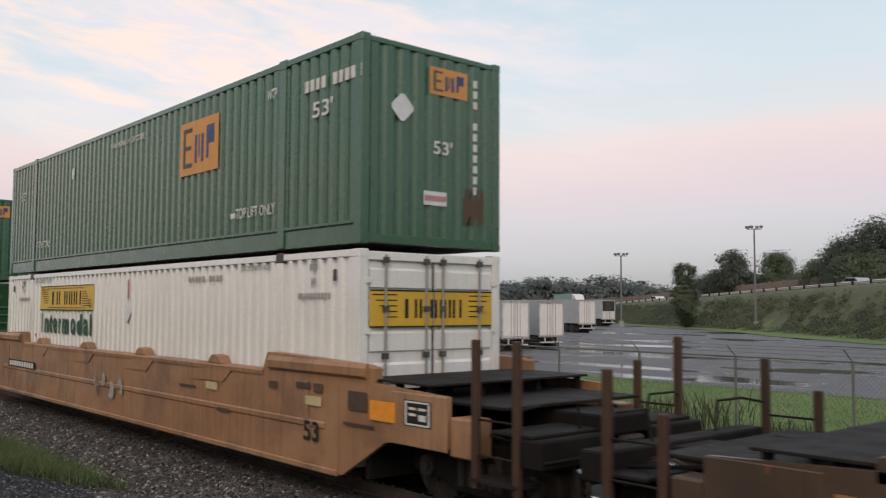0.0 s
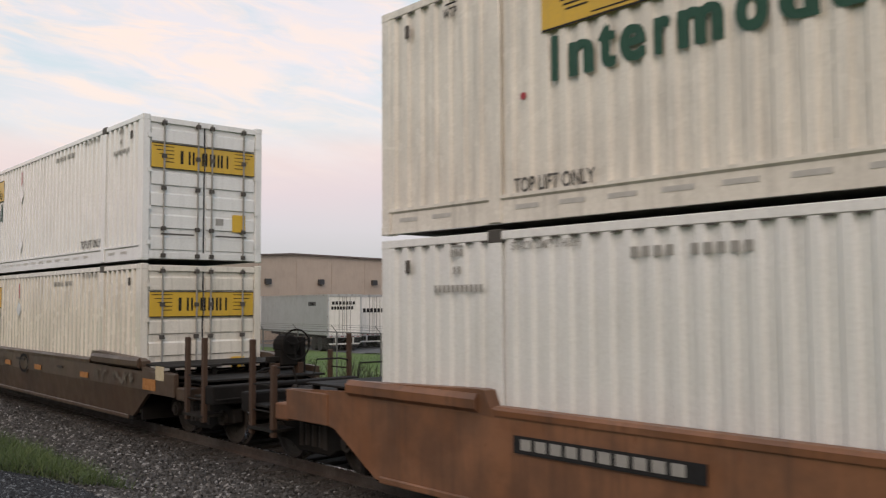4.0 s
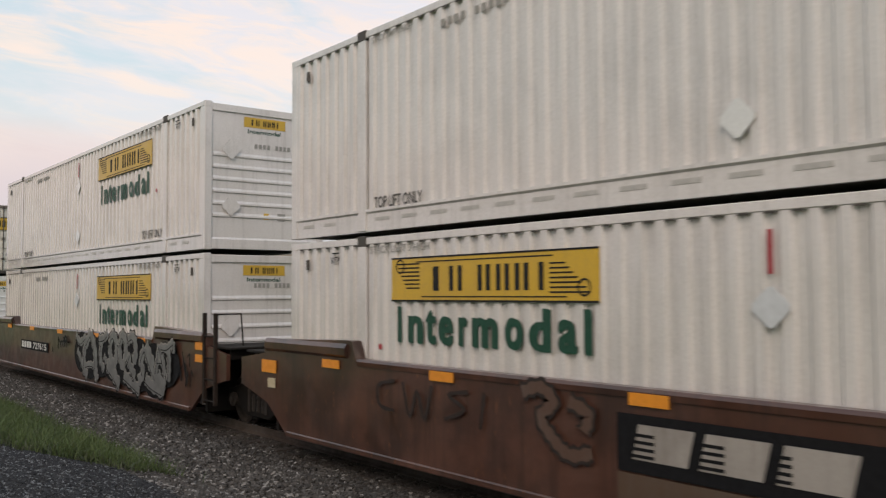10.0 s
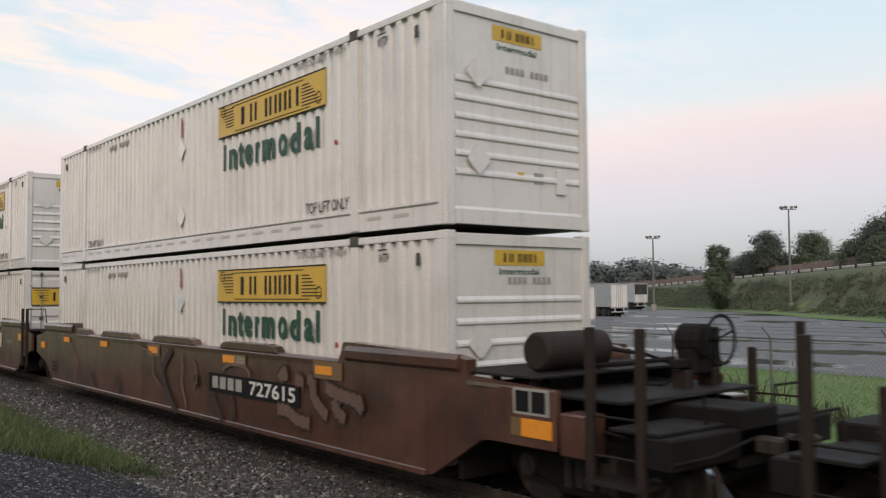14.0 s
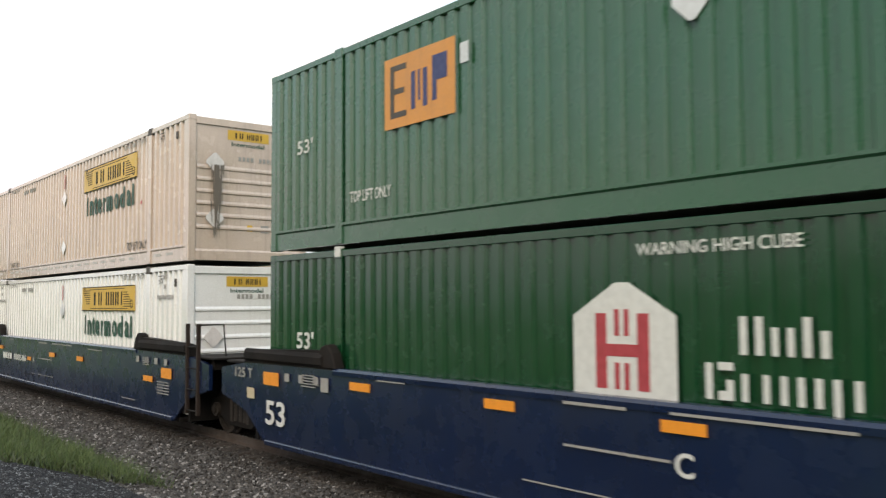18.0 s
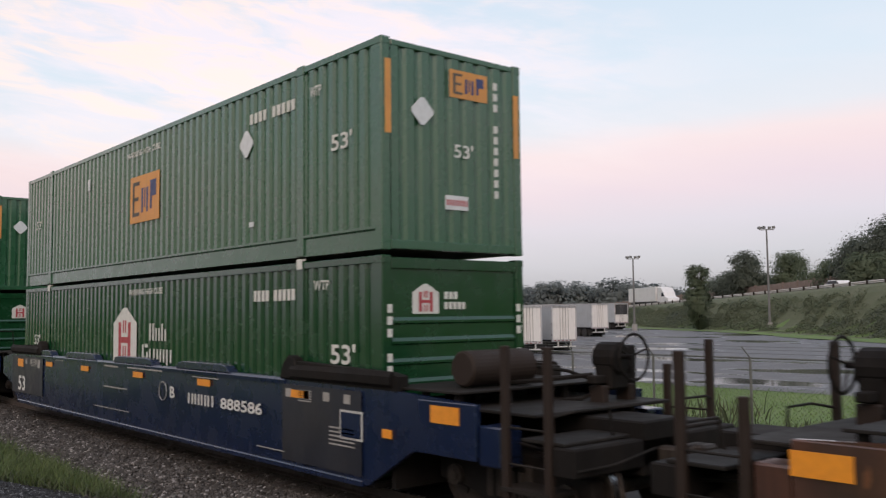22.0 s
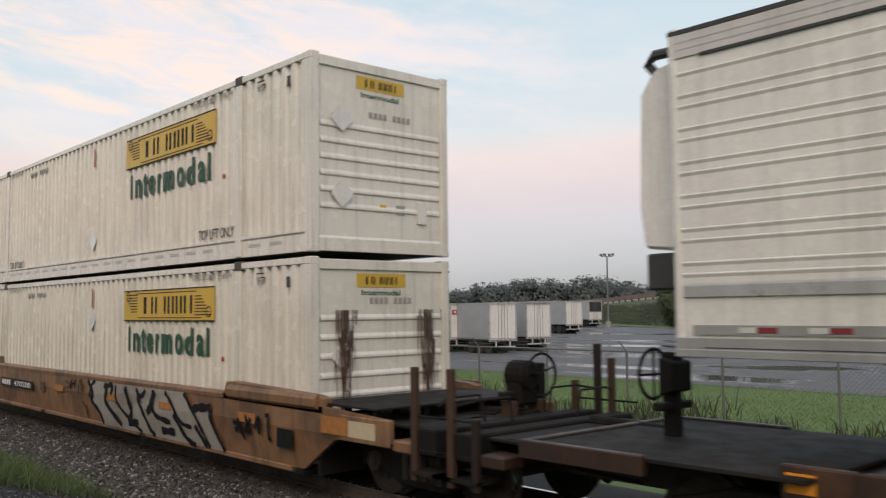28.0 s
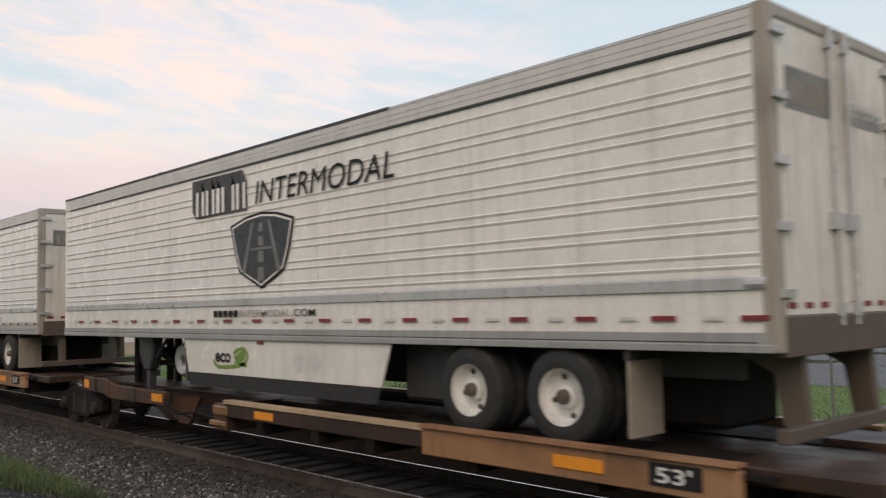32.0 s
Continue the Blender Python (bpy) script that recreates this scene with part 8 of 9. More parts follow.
def soil(name, base, other, scale=0.6, fine=9.0, rough=0.95):
    n = Nodes(name)
    col = n.mix(n.range(n.noise(scale, 6.0, 0.6), 0.35, 0.7), base, other)
    col = n.mix(n.range(n.noise(fine, 6.0, 0.7), 0.4, 0.75, 0.0, 0.6), col, tuple(v * 0.45 for v in base))
    n.bump(n.noise(fine * 2.0, 6.0, 0.7), 0.6, 0.03)
    return n.done(col, rough)


GRASS_SOIL = soil("lawn_soil", (0.085, 0.15, 0.034), (0.12, 0.175, 0.05), 0.25, 6.0)
ASPHALT_WET = Nodes("wet_asphalt")
_wet = ASPHALT_WET.range(ASPHALT_WET.noise(0.13, 5.0, 0.6, ASPHALT_WET.mapping((0.5, 1.6, 1.0))), 0.52, 0.60)
_tone = ASPHALT_WET.mix(ASPHALT_WET.range(ASPHALT_WET.noise(1.2, 6.0, 0.65), 0.35, 0.7), (0.085, 0.088, 0.095), (0.13, 0.13, 0.135))
ASPHALT_WET.bump(ASPHALT_WET.noise(20.0, 4.0), 0.1, 0.004)
ASPHALT_WET = ASPHALT_WET.done(ASPHALT_WET.mix(_wet, _tone, (0.05, 0.052, 0.056)), ASPHALT_WET.range(_wet, 0.0, 1.0, 0.75, 0.06))


def stone_mat(name, a, b, c):
    n = Nodes(name)
    r = n.random(True)
    col = n.mix(n.range(r, 0.0, 0.6), a, b)
    col = n.mix(n.range(r, 0.82, 0.95), col, c)
    col = n.mix(n.range(n.noise(25.0, 4.0), 0.4, 0.7, 0.0, 0.4), col, tuple(v * 0.5 for v in a))
    n.bump(n.noise(40.0, 3.0), 0.3, 0.006)
    return n.done(col, 0.85)


BALLAST_STONE = stone_mat("ballast_stone", (0.030, 0.0275, 0.0255), (0.078, 0.073, 0.068), (0.27, 0.26, 0.25))
DARK_STONE = stone_mat("dark_wet_stone", (0.0075, 0.0085, 0.0105), (0.019, 0.021, 0.025), (0.16, 0.17, 0.18))
DARK_STONE.node_tree.nodes["Principled BSDF"].inputs["Roughness"].default_value = 0.8
BALLAST_BED = soil("ballast_bed", (0.022, 0.019, 0.017), (0.038, 0.034, 0.03), 0.8, 14.0)
TIE_WOOD = soil("tie_wood", (0.026, 0.019, 0.015), (0.045, 0.034, 0.027), 1.0, 12.0)
# ballast tone with the shade under the cars put into it
SHADED_STONE = stone_mat("shaded_stone", (0.016, 0.014, 0.012), (0.036, 0.031, 0.027), (0.10, 0.09, 0.08))
RAIL_STEEL = paint("rail_web_rust", (0.036, 0.022, 0.016), grime=0.4, rough=0.7)
RAIL_TOP = plain("rail_polished_top", (0.55, 0.55, 0.56), 0.22, 1.0)


def grid_sheet(name, xs, ys, height, material, kind, label, category):
    m = Mesh()
    n = len(ys)
    m.add([(x, y, height(x, y)) for x in xs for y in ys], [(i * n + j, (i + 1) * n + j, (i + 1) * n + j + 1, i * n + j + 1) for i in range(len(xs) - 1) for j in range(n - 1)])
    ob = new(name, m.data(name, material))
    for p in ob.data.polygons:
        p.use_smooth = True
    return tagged(ob, label, category, kind=kind)


# road embankment: a straight level road on a bank behind the lot
ROAD_A, ROAD_U = Vector((-49.9, 106.6)), Vector((-0.839, 0.545))
ROAD_N = Vector((-ROAD_U.y, ROAD_U.x))      # towards the lot
ROAD_Z, ROAD_FALL = 4.8, 0.024


def road_z(a):
    return ROAD_Z - ROAD_FALL * a


def bank_coords(x, y):
    p = Vector((x, y)) - ROAD_A
    return p.dot(ROAD_U), p.dot(ROAD_N)


def land(x, y):
    z = ground_height(x, y)
    a, d = bank_coords(x, y)          # d > 0: lot side of the road edge
    if y > 60:
        z += 0.72 * min((y - 60) / 38.0, 1.0)
    if y > 40 and d < 9.5:
        t = min(max((9.5 - d) / 8.5, 0.0), 1.0)
        z = z + (max(road_z(a), -0.4) - 0.06 - z) * t * t * (3 - 2 * t)
    return z


def spaced(a, b, n):
    return [a + (b - a) * i / n for i in range(n + 1)]


ground = grid_sheet("ground", [-2500, -1200, -700] + spaced(-450, 450, 300) + [700, 1200, 2500],
                    [-2500, -800, -300, -100, -40] + spaced(-20, 40, 60) + spaced(43, 300, 86)[0:] + [400, 700, 1200, 2500], land, GRASS_SOIL, "structure",
                    "rough grassy ground sloping up to a road embankment", "ground")
# the overgrown face of the bank
BANK_SOIL = soil("bank_soil", (0.074, 0.090, 0.046), (0.098, 0.108, 0.062), 0.35, 5.0)
bank_mesh = Mesh()
for i in range(101):
    for j in range(12):
        bx, by = (ROAD_A + ROAD_U * (-60 + 1.9 * i) + ROAD_N * (0.4 + 1.08 * j))[:]
        bank_mesh.v.append((bx, by, land(bx, by) + (0.34 + 0.12 * math.sin(math.pi * j / 11)) * (1 - (j / 11) ** 3) - 0.04))
bank_mesh.f = [(i * 12 + j, i * 12 + 12 + j, i * 12 + 13 + j, i * 12 + j + 1) for i in range(100) for j in range(11)]
tagged(new("embankment", bank_mesh.data("embankment", BANK_SOIL)), "steep olive-brown embankment below the highway", "embankment", kind="structure")
# strip of mown grass between the lot and the foot of the bank
strip = Mesh()
for i in range(91):
    for d in (10.6, 12.4, 14.2 + 0.5 * math.sin(i * 0.37) + 0.3 * math.sin(i * 0.91)):
        bx, by = (ROAD_A + ROAD_U * (-60 + 2.1 * i) + ROAD_N * d)[:]
        strip.v.append((bx, by, land(bx, by) + 0.07))
strip.f = [(i * 3 + j, i * 3 + 3 + j, i * 3 + 4 + j, i * 3 + j + 1) for i in range(90) for j in range(2)]
tagged(new("grass_strip", strip.data("grass_strip", GRASS_SOIL)), "strip of green grass at the foot of the bank", "grass", kind="structure")
# asphalt lot, laid over the ground
lot = Mesh()
lxs, lys = spaced(-130, 30, 40), spaced(35, 120, 40)
ok = {}
for i, x in enumerate(lxs):
    for j, y in enumerate(lys):
        ok[i, j] = bank_coords(x, y)[1] > 11.5
idx = {}
for i, x in enumerate(lxs):
    for j, y in enumerate(lys):
        idx[i, j] = len(lot.v)
        lot.v.append((x, y, land(x, y) + 0.02))
for i in range(40):
    for j in range(40):
        if ok[i, j] and ok[i + 1, j] and ok[i, j + 1] and ok[i + 1, j + 1]:
            lot.f.append((idx[i, j], idx[i + 1, j], idx[i + 1, j + 1], idx[i, j + 1]))
tagged(new("parking_lot", lot.data("parking_lot", ASPHALT_WET)), "wet grey asphalt truck lot with puddles", "pavement", kind="structure")

# ballast shoulder and bed
ballast = grid_sheet("ballast_bed", spaced(-330, 330, 220), [YC - 4.4, YC - 3.7, YC - 3.06, YC - 2.3, YC - 1.3, YC, YC + 1.3, YC + 2.3, YC + 2.9, YC + 4.2],
                     lambda x, y: ground_height(x, y) + 0.02 + 0.03 * noise.noise(Vector((x * 0.7, y * 0.7, 0))), BALLAST_BED, "structure", "grey crushed stone ballast bed", "ballast")


def rubble(name, label, material, spots, size, seed, category="gravel"):
    """Loose angular stones joined as one stuff object. spots: list of (x, y, z)."""
    r = random.Random(seed)
    base = [Vector(v) for v in ((1, 0, 0), (-1, 0, 0), (0, 1, 0), (0, -1, 0), (0, 0, 1), (0, 0, -0.6))]
    faces = [(0, 2, 4), (2, 1, 4), (1, 3, 4), (3, 0, 4), (2, 0, 5), (1, 2, 5), (3, 1, 5), (0, 3, 5)]
    vs, fs = [], []
    for x, y, z in spots:
        s = size * r.uniform(0.55, 1.35)
        rot = Euler((r.uniform(-0.8, 0.8), r.uniform(-0.8, 0.8), r.uniform(0, 6.28))).to_matrix()
        k = len(vs)
        for b in base:
            p = rot @ Vector((b.x * s * r.uniform(0.7, 1.2), b.y * s * r.uniform(0.6, 1.0), b.z * s * r.uniform(0.5, 0.9)))
            vs.append((x + p.x, y + p.y, z + p.z))
        fs += [tuple(i + k for i in f) for f in faces]
    me = bpy.data.meshes.new(name)
    me.from_pydata(vs, [], fs)
    me.materials.append(material)
    return tagged(new(name, me), label, category, kind="stuff")


r = random.Random(11)
spots = []
while len(spots) < 60000:
    x = -7.0 - 55.0 * r.random() ** 1.7
    y = r.uniform(4.0, YC - 0.4)
    spots.append((x, y, ground_height(x, y) + 0.03))
# car shade, with some grease, painted into stones near the ties; uneven border
in_car_shade = lambda s: s[1] + 0.3 * noise.noise(Vector((s[0] * 0.9, s[1] * 0.9, 3.0))) + 0.35 * r.gauss(0, 1) > YC - 1.75
near_track = [in_car_shade(s) for s in spots]
rubble("ballast_stones", "grey-brown crushed stone ballast beside the track", BALLAST_STONE, [s for s, g in zip(spots, near_track) if not g], 0.042, 5)
rubble("greasy_ballast_stones", "crushed stone ballast along the ties, darkened for shade and grease", SHADED_STONE, [s for s, g in zip(spots, near_track) if g], 0.042, 6)

# ties and rails
tie_me = Mesh().box(-0.115, 0.115, -1.3, 1.3, -0.17, 0.0).data("tie", TIE_WOOD, 0.012)
track = tagged(new("railway_track"), "single track of rusty rails on dark wooden ties", "railway track", kind="structure")
for s in (-1, 1):
    y = YC + s * 0.755
    web = [(y - 0.07, -0.17), (y + 0.07, -0.17), (y + 0.07, -0.155), (y + 0.012, -0.13), (y + 0.012, -0.045), (y + 0.036, -0.035), (y + 0.036, -0.004), (y - 0.036, -0.004), (y - 0.036, -0.035), (y - 0.012, -0.045), (y - 0.012, -0.13), (y - 0.07, -0.155)]
    rail = part("rail", Mesh().prism(web, -330, 330, "x"), RAIL_STEEL, track)
    part("rail_head", Mesh().box(-330, 330, y - 0.03, y + 0.03, -0.004, 0.0), RAIL_TOP, rail)
for i in range(300):
    ob = new("tie", tie_me)
    ob.parent = track
    ob.matrix_basis = pose(-4 - 0.53 * i, YC + 0.02 * math.sin(i * 3.1), -0.165, 0, 0, 0.8 * math.sin(i * 1.7))
far_ties = Mesh()
for i in range(600):
    x = -4 - 0.53 * 300 - 0.53 * i if i < 310 else -4 + 0.53 * (i - 309)
    far_ties.box(x - 0.115, x + 0.115, YC - 1.3, YC + 1.3, -0.335, -0.165)
part("tie_run", far_ties, TIE_WOOD, track)

# grass and weeds
LEAF_GRASS = Nodes("grass_blade")
LEAF_GRASS = LEAF_GRASS.done(LEAF_GRASS.mix(LEAF_GRASS.random(True), (0.038, 0.074, 0.017), (0.098, 0.132, 0.038)), 0.7)
LAWN_BLADE = Nodes("lawn_blade")
LAWN_BLADE = LAWN_BLADE.done(LAWN_BLADE.mix(LAWN_BLADE.random(True), (0.075, 0.15, 0.03), (0.13, 0.20, 0.05)), 0.7)
LEAF_WEED = Nodes("weed_leaf")
LEAF_WEED = LEAF_WEED.done(LEAF_WEED.mix(LEAF_WEED.random(True), (0.030, 0.046, 0.020), (0.075, 0.085, 0.042)), 0.75)
LEAF_DARK = Nodes("tree_leaf")
LEAF_DARK = LEAF_DARK.leafy(LEAF_DARK.mix(LEAF_DARK.random(True), (0.078, 0.098, 0.074), (0.108, 0.126, 0.094)), 0.8)
LEAF_MID = Nodes("tree_leaf_light")
LEAF_MID = LEAF_MID.leafy(LEAF_MID.mix(LEAF_MID.random(True), (0.092, 0.124, 0.074), (0.128, 0.156, 0.094)), 0.8)
BARK = soil("bark", (0.05, 0.04, 0.03), (0.075, 0.06, 0.05), 2.0, 14.0)


def blades(name, label, spots, tall, wide, material, seed, category="grass", lean=0.35):
    r = random.Random(seed)
    vs, fs = [], []
    for x, y, z in spots:
        a, h, w = r.uniform(0, 6.28), tall * r.uniform(0.5, 1.2), wide * r.uniform(0.6, 1.3)
        dx, dy = math.cos(a) * w, math.sin(a) * w
        b = r.uniform(0, 6.28)
        lx, ly = math.cos(b) * h * lean * r.random(), math.sin(b) * h * lean * r.random()
        k = len(vs)
        vs += [(x - dx, y - dy, z), (x + dx, y + dy, z), (x + dx * 0.6 + lx * 0.5, y + dy * 0.6 + ly * 0.5, z + h * 0.6), (x - dx * 0.6 + lx * 0.5, y - dy * 0.6 + ly * 0.5, z + h * 0.6), (x + lx * 1.4, y + ly * 1.4, z + h)]
        fs += [(k, k + 1, k + 2, k + 3), (k + 3, k + 2, k + 4)]
    me = bpy.data.meshes.new(name)
    me.from_pydata(vs, [], fs)
    me.materials.append(material)
    return tagged(new(name, me), label, category, kind="stuff")


def verge_edge(x):
    """Where the grass ends against the dark gravel."""
    return float(np.interp(x, (-18.0, -14.5, -12.8, -12.4, -11.0), (2.5, 2.5, 2.75, 3.75, 3.95)))


r = random.Random(12)
verge = []
while len(verge) < 23000:
    x, y = -11.2 - 15 * r.random() ** 1.35, r.uniform(2.3, 5.15)
    low = verge_edge(x) + 0.14 * noise.noise(Vector((x * 1.1, 2.0, 5.0)))
    edge = min(y - low, 5.0 + 0.3 * noise.noise(Vector((x * 0.9, 1.0, 0.0))) - y, (-11.5 - x) * 0.8)
    if edge > 0 and noise.noise(Vector((x * 1.5, y * 1.9, 7.0))) > 0.05 - 0.9 * edge and r.random() < 0.25 + edge:
        verge.append((x, y, ground_height(x, y) - 0.01))
blades("verge_grass", "tuft of tall green grass beside the ballast", verge[:13000], 0.27, 0.005, LEAF_GRASS, 2, lean=0.8)
blades("verge_weeds", "low broad-leaved green weeds among the grass", verge[13000:], 0.15, 0.015, LEAF_WEED, 9, "weeds", 1.3)
spots = []
while len(spots) < 44000:
    x, y = -6.5 - 9.5 * r.random(), r.uniform(1.2, 4.15)
    if y < verge_edge(x) + 0.12 + 0.1 * r.gauss(0, 1):
        spots.append((x, y, ground_height(x, y) + 0.025))
rubble("dark_gravel", "wet dark gravel bank beside the grass", DARK_STONE, spots, 0.03, 6)
gravel_bed = grid_sheet("gravel_bed", spaced(-17.0, -5.0, 24), spaced(0.4, 4.0, 12), lambda x, y: ground_height(x, y) + 0.012, soil("dark_gravel_bed", (0.012, 0.013, 0.015), (0.02, 0.021, 0.024), 1.0, 14.0), "structure", "dark wet gravel ground beside the track", "gravel")
blades("lawn_grass", "mown green lawn behind the fence", [(x, y, land(x, y)) for x, y in ((r.uniform(-48, -6), r.uniform(12.5, 36)) for i in range(42000))], 0.07, 0.016, LAWN_BLADE, 3)

# chain-link fence
FENCE_Y = 21.0
GALV = plain("galvanised_steel", (0.17, 0.17, 0.165), 0.5, 0.4)
fence = tagged(new("chain_link_fence"), "grey chain-link fence with barbed wire arms along the lawn", "fence")
fz = ground_height(0, FENCE_Y)
for i in range(22):
    x = -6.36 - 3.05 * i
    post = part("fence_post", lambda: Mesh().cyl((0, 0, 0), (0, 0, 2.0), 0.035, 8), GALV, fence, key="fpost", at=pose(x, FENCE_Y, fz))
    part("barb_arm", lambda: Mesh().tube([(0, 0, 1.98), (-0.12, -0.2, 2.28)], 0.018), GALV, post, key="farm")
part("top_rail", Mesh().cyl((-75, FENCE_Y, fz + 1.98), (-3, FENCE_Y, fz + 1.98), 0.024, 8), GALV, fence)
for k, (dy, dz) in enumerate(((-0.08, 2.1), (-0.14, 2.2), (-0.2, 2.28))):
    part("barbed_wire", Mesh().cyl((-75, FENCE_Y + dy, fz + dz), (-3, FENCE_Y + dy, fz + dz), 0.006, 5), GALV, fence)
wire = Mesh()
for i in range(360):
    x = -48 + i * 0.12
    for dx in (-1.95, 1.95):
        wire.add([(x, FENCE_Y, fz), (x + 0.008, FENCE_Y, fz), (x + dx + 0.008, FENCE_Y, fz + 1.95), (x + dx, FENCE_Y, fz + 1.95)], [(0, 1, 2, 3)])
tagged(part("wire_mesh", wire, GALV, fence), kind="stuff")


def bush(x, y, tall, wide, seed, label):
    r = random.Random(seed)
    z = land(x, y)
    spots = [(x + r.gauss(0, wide * 0.45), y + r.gauss(0, wide * 0.3), z + tall * 0.6 * r.random() ** 2) for i in range(150)]
    return blades("weed_bush", label, spots, tall * 0.55, 0.022, LEAF_WEED, seed, "bush", 0.6)


for i, (x, tall, wide) in enumerate(((-13.0, 1.5, 1.3), (-14.6, 1.2, 1.0), (-10.9, 0.8, 0.9), (-17.5, 0.9, 1.2), (-20.5, 1.4, 1.2), (-24.0, 1.0, 1.4), (-28.5, 1.3, 1.3), (-8.6, 0.9, 1.0), (-33.0, 1.2, 1.5))):
    bush(x, FENCE_Y - 0.5, tall * 0.7, wide, 70 + i, "scraggy dark green weeds against the fence")


# lot lamps
def lot_lamp(x, y, tall):
    ob = thing("street_lamp", "tall grey steel lot lamp with four floodlights", "street lamp", "lot lamps", at=pose(x, y, land(x, y)))
    part("base", lambda: Mesh().cyl((0, 0, -0.3), (0, 0, 0.9), 0.38, 14), soil("concrete", (0.34, 0.33, 0.31), (0.28, 0.27, 0.26), 1.0, 8.0) if "concrete" not in bpy.data.materials else bpy.data.materials["concrete"], ob, "pale concrete footing", key="lampbase")
    part("pole", Mesh().cyl((0, 0, 0.9), (0, 0, tall), 0.17, 10, 0.09), GALV, ob)
    part("crossarm", Mesh().box(-0.9, 0.9, -0.05, 0.05, tall - 0.12, tall - 0.02), GALV, ob, at=pose(0, 0, 0, 0, 0, 40))
    for dx, dz in ((-0.85, 0.16), (-0.35, 0.2), (0.35, 0.16), (0.85, 0.2)):
        c, s = math.cos(radians(40)), math.sin(radians(40))
        part("floodlight", lambda: Mesh().prism([(-0.22, -0.1), (0.18, -0.16), (0.2, 0.14), (-0.12, 0.2)], -0.2, 0.2), GALV, ob, bevel=0.02, key="flood", at=pose(dx * c, dx * s, tall + dz, 0, 0, 60 * (1 if dx < 0 else -1)))
    return ob


lot_lamp(-57.4, 101.6, 12.5)
lot_lamp(-79.6, 103.6, 10.4)
lot_lamp(-64.4, 30.3, 14.0)


# parked trailers
ROW_TURN = -13.0


def parked_trailer(x, y, label, mark, turn=0.0, side=None, z=LOT_Z):
    ob = thing("parked_trailer", label, "trailer", "parked trailers", at=pose(x, y, z, 0, 0, turn))
    part("body", lambda: Mesh().box(-16.0, -0.1, -1.27, 1.27, 1.12, 3.98), side or SILVER_SIDE, ob, bevel=0.03, key="pbody")
    part("roof_rail", lambda: Mesh().box(-16.02, 0.0, -1.295, 1.295, 3.94, 4.02), TRAILER_GREY, ob, key="proof")
    part("rear_frame", lambda: Mesh().box(-0.12, 0.0, -1.29, -1.17, 1.05, 3.98).box(-0.12, 0.0, 1.17, 1.29, 1.05, 3.98).box(-0.12, 0.0, -1.17, 1.17, 3.84, 3.98).box(-0.12, 0.02, -1.29, 1.29, 0.98, 1.14), TRAILER_GREY, ob, bevel=0.01, key="pframe")
    for s in (-1, 1):
        door = part("door", lambda: Mesh().box(-0.09, -0.04, min(s * 0.015, s * 1.165), max(s * 0.015, s * 1.165), 1.15, 3.84), TRAILER_WHITE, ob, bevel=0.01, key=("pdoor", s))
        part("lock_rod", lambda: Mesh().cyl((-0.02, s * 0.15, 1.1), (-0.02, s * 0.15, 3.85), 0.022, 6).cyl((-0.02, s * 0.42, 1.1), (-0.02, s * 0.42, 3.85), 0.018, 6), GREYSLOT, door, key=("prod", s))
    part("underframe", lambda: Mesh().box(-15.5, -0.5, -0.5, 0.5, 0.85, 1.12), TRAILER_DARK, ob, key="punder")
    for wx in (-1.6, -2.9):
        for s in (-1, 1):
            part("wheel", lambda: Mesh().cyl((wx, s * 0.7, 0.5), (wx, s * 1.26, 0.5), 0.5, 18), RUBBER, ob, key=("pwheel", wx, s))
    part("mud_flap", lambda: Mesh().box(-0.75, -0.72, -1.25, -0.62, 0.2, 0.95).box(-0.75, -0.72, 0.62, 1.25, 0.2, 0.95), RUBBER, ob, key="pflap")
    part("bumper", lambda: Mesh().box(-0.1, 0.0, -1.15, 1.15, 0.5, 0.6).box(-0.1, 0.0, -0.7, -0.6, 0.5, 1.0).box(-0.1, 0.0, 0.6, 0.7, 0.5, 1.0), TAPE_WHITE, ob, key="pbump")
    part("landing_leg", lambda: Mesh().box(-12.6, -12.45, -0.8, -0.65, 0.0, 1.0).box(-12.6, -12.45, 0.65, 0.8, 0.0, 1.0), TRAILER_DARK, ob, key="pleg")
    part("reflective_tape", lambda: bars(Mesh(), [(-1.1 + 0.4 * i, -0.9 + 0.4 * i, 1.03, 1.09) for i in range(6)], 0.021, 0.004, "x"), TAPE_RED, ob, key="ptape")
    if mark == "red":
        part("door_sign", lambda: bars(Mesh(), [(-1.05, -0.5, 3.1, 3.5), (-0.1, 1.05, 3.1, 3.5), (-0.5, -0.1, 3.1, 3.5)], -0.035, 0.03, "x"), INK_RED, ob, "red company sign", key="psign")
        part("sign_line", lambda: bars(Mesh(), word_bars(-0.9, 3.2, 1.8, 0.2, 6), -0.004, 0.004, "x"), INK_WHITE, ob, key="psignb")
    elif mark == "black":
        part("sign_line", lambda: bars(Mesh(), word_bars(-0.95, 3.3, 1.8, 0.22, 7) + word_bars(-1.0, 2.95, 1.7, 0.22, 8), -0.035, 0.02, "x"), INK, ob, key="psignw")
        part("side_line", lambda: bars(Mesh(), word_bars(-4.0, 3.2, 1.6, 0.3, 6), -1.272, 0.01), INK, ob, key="psidem")
    elif mark == "open":
        part("dark_door", lambda: bars(Mesh(), [(-1.12, 1.12, 2.3, 3.8)], -0.035, 0.03, "x"), TRAILER_DARK, ob, "dark upper rear", key="pdark")
    elif mark == "dark":
        part("sign_line", lambda: bars(Mesh(), word_bars(-0.95, 2.7, 1.75, 0.3, 6), -0.035, 0.02, "x"), INK, ob, key="psignd")
    return ob


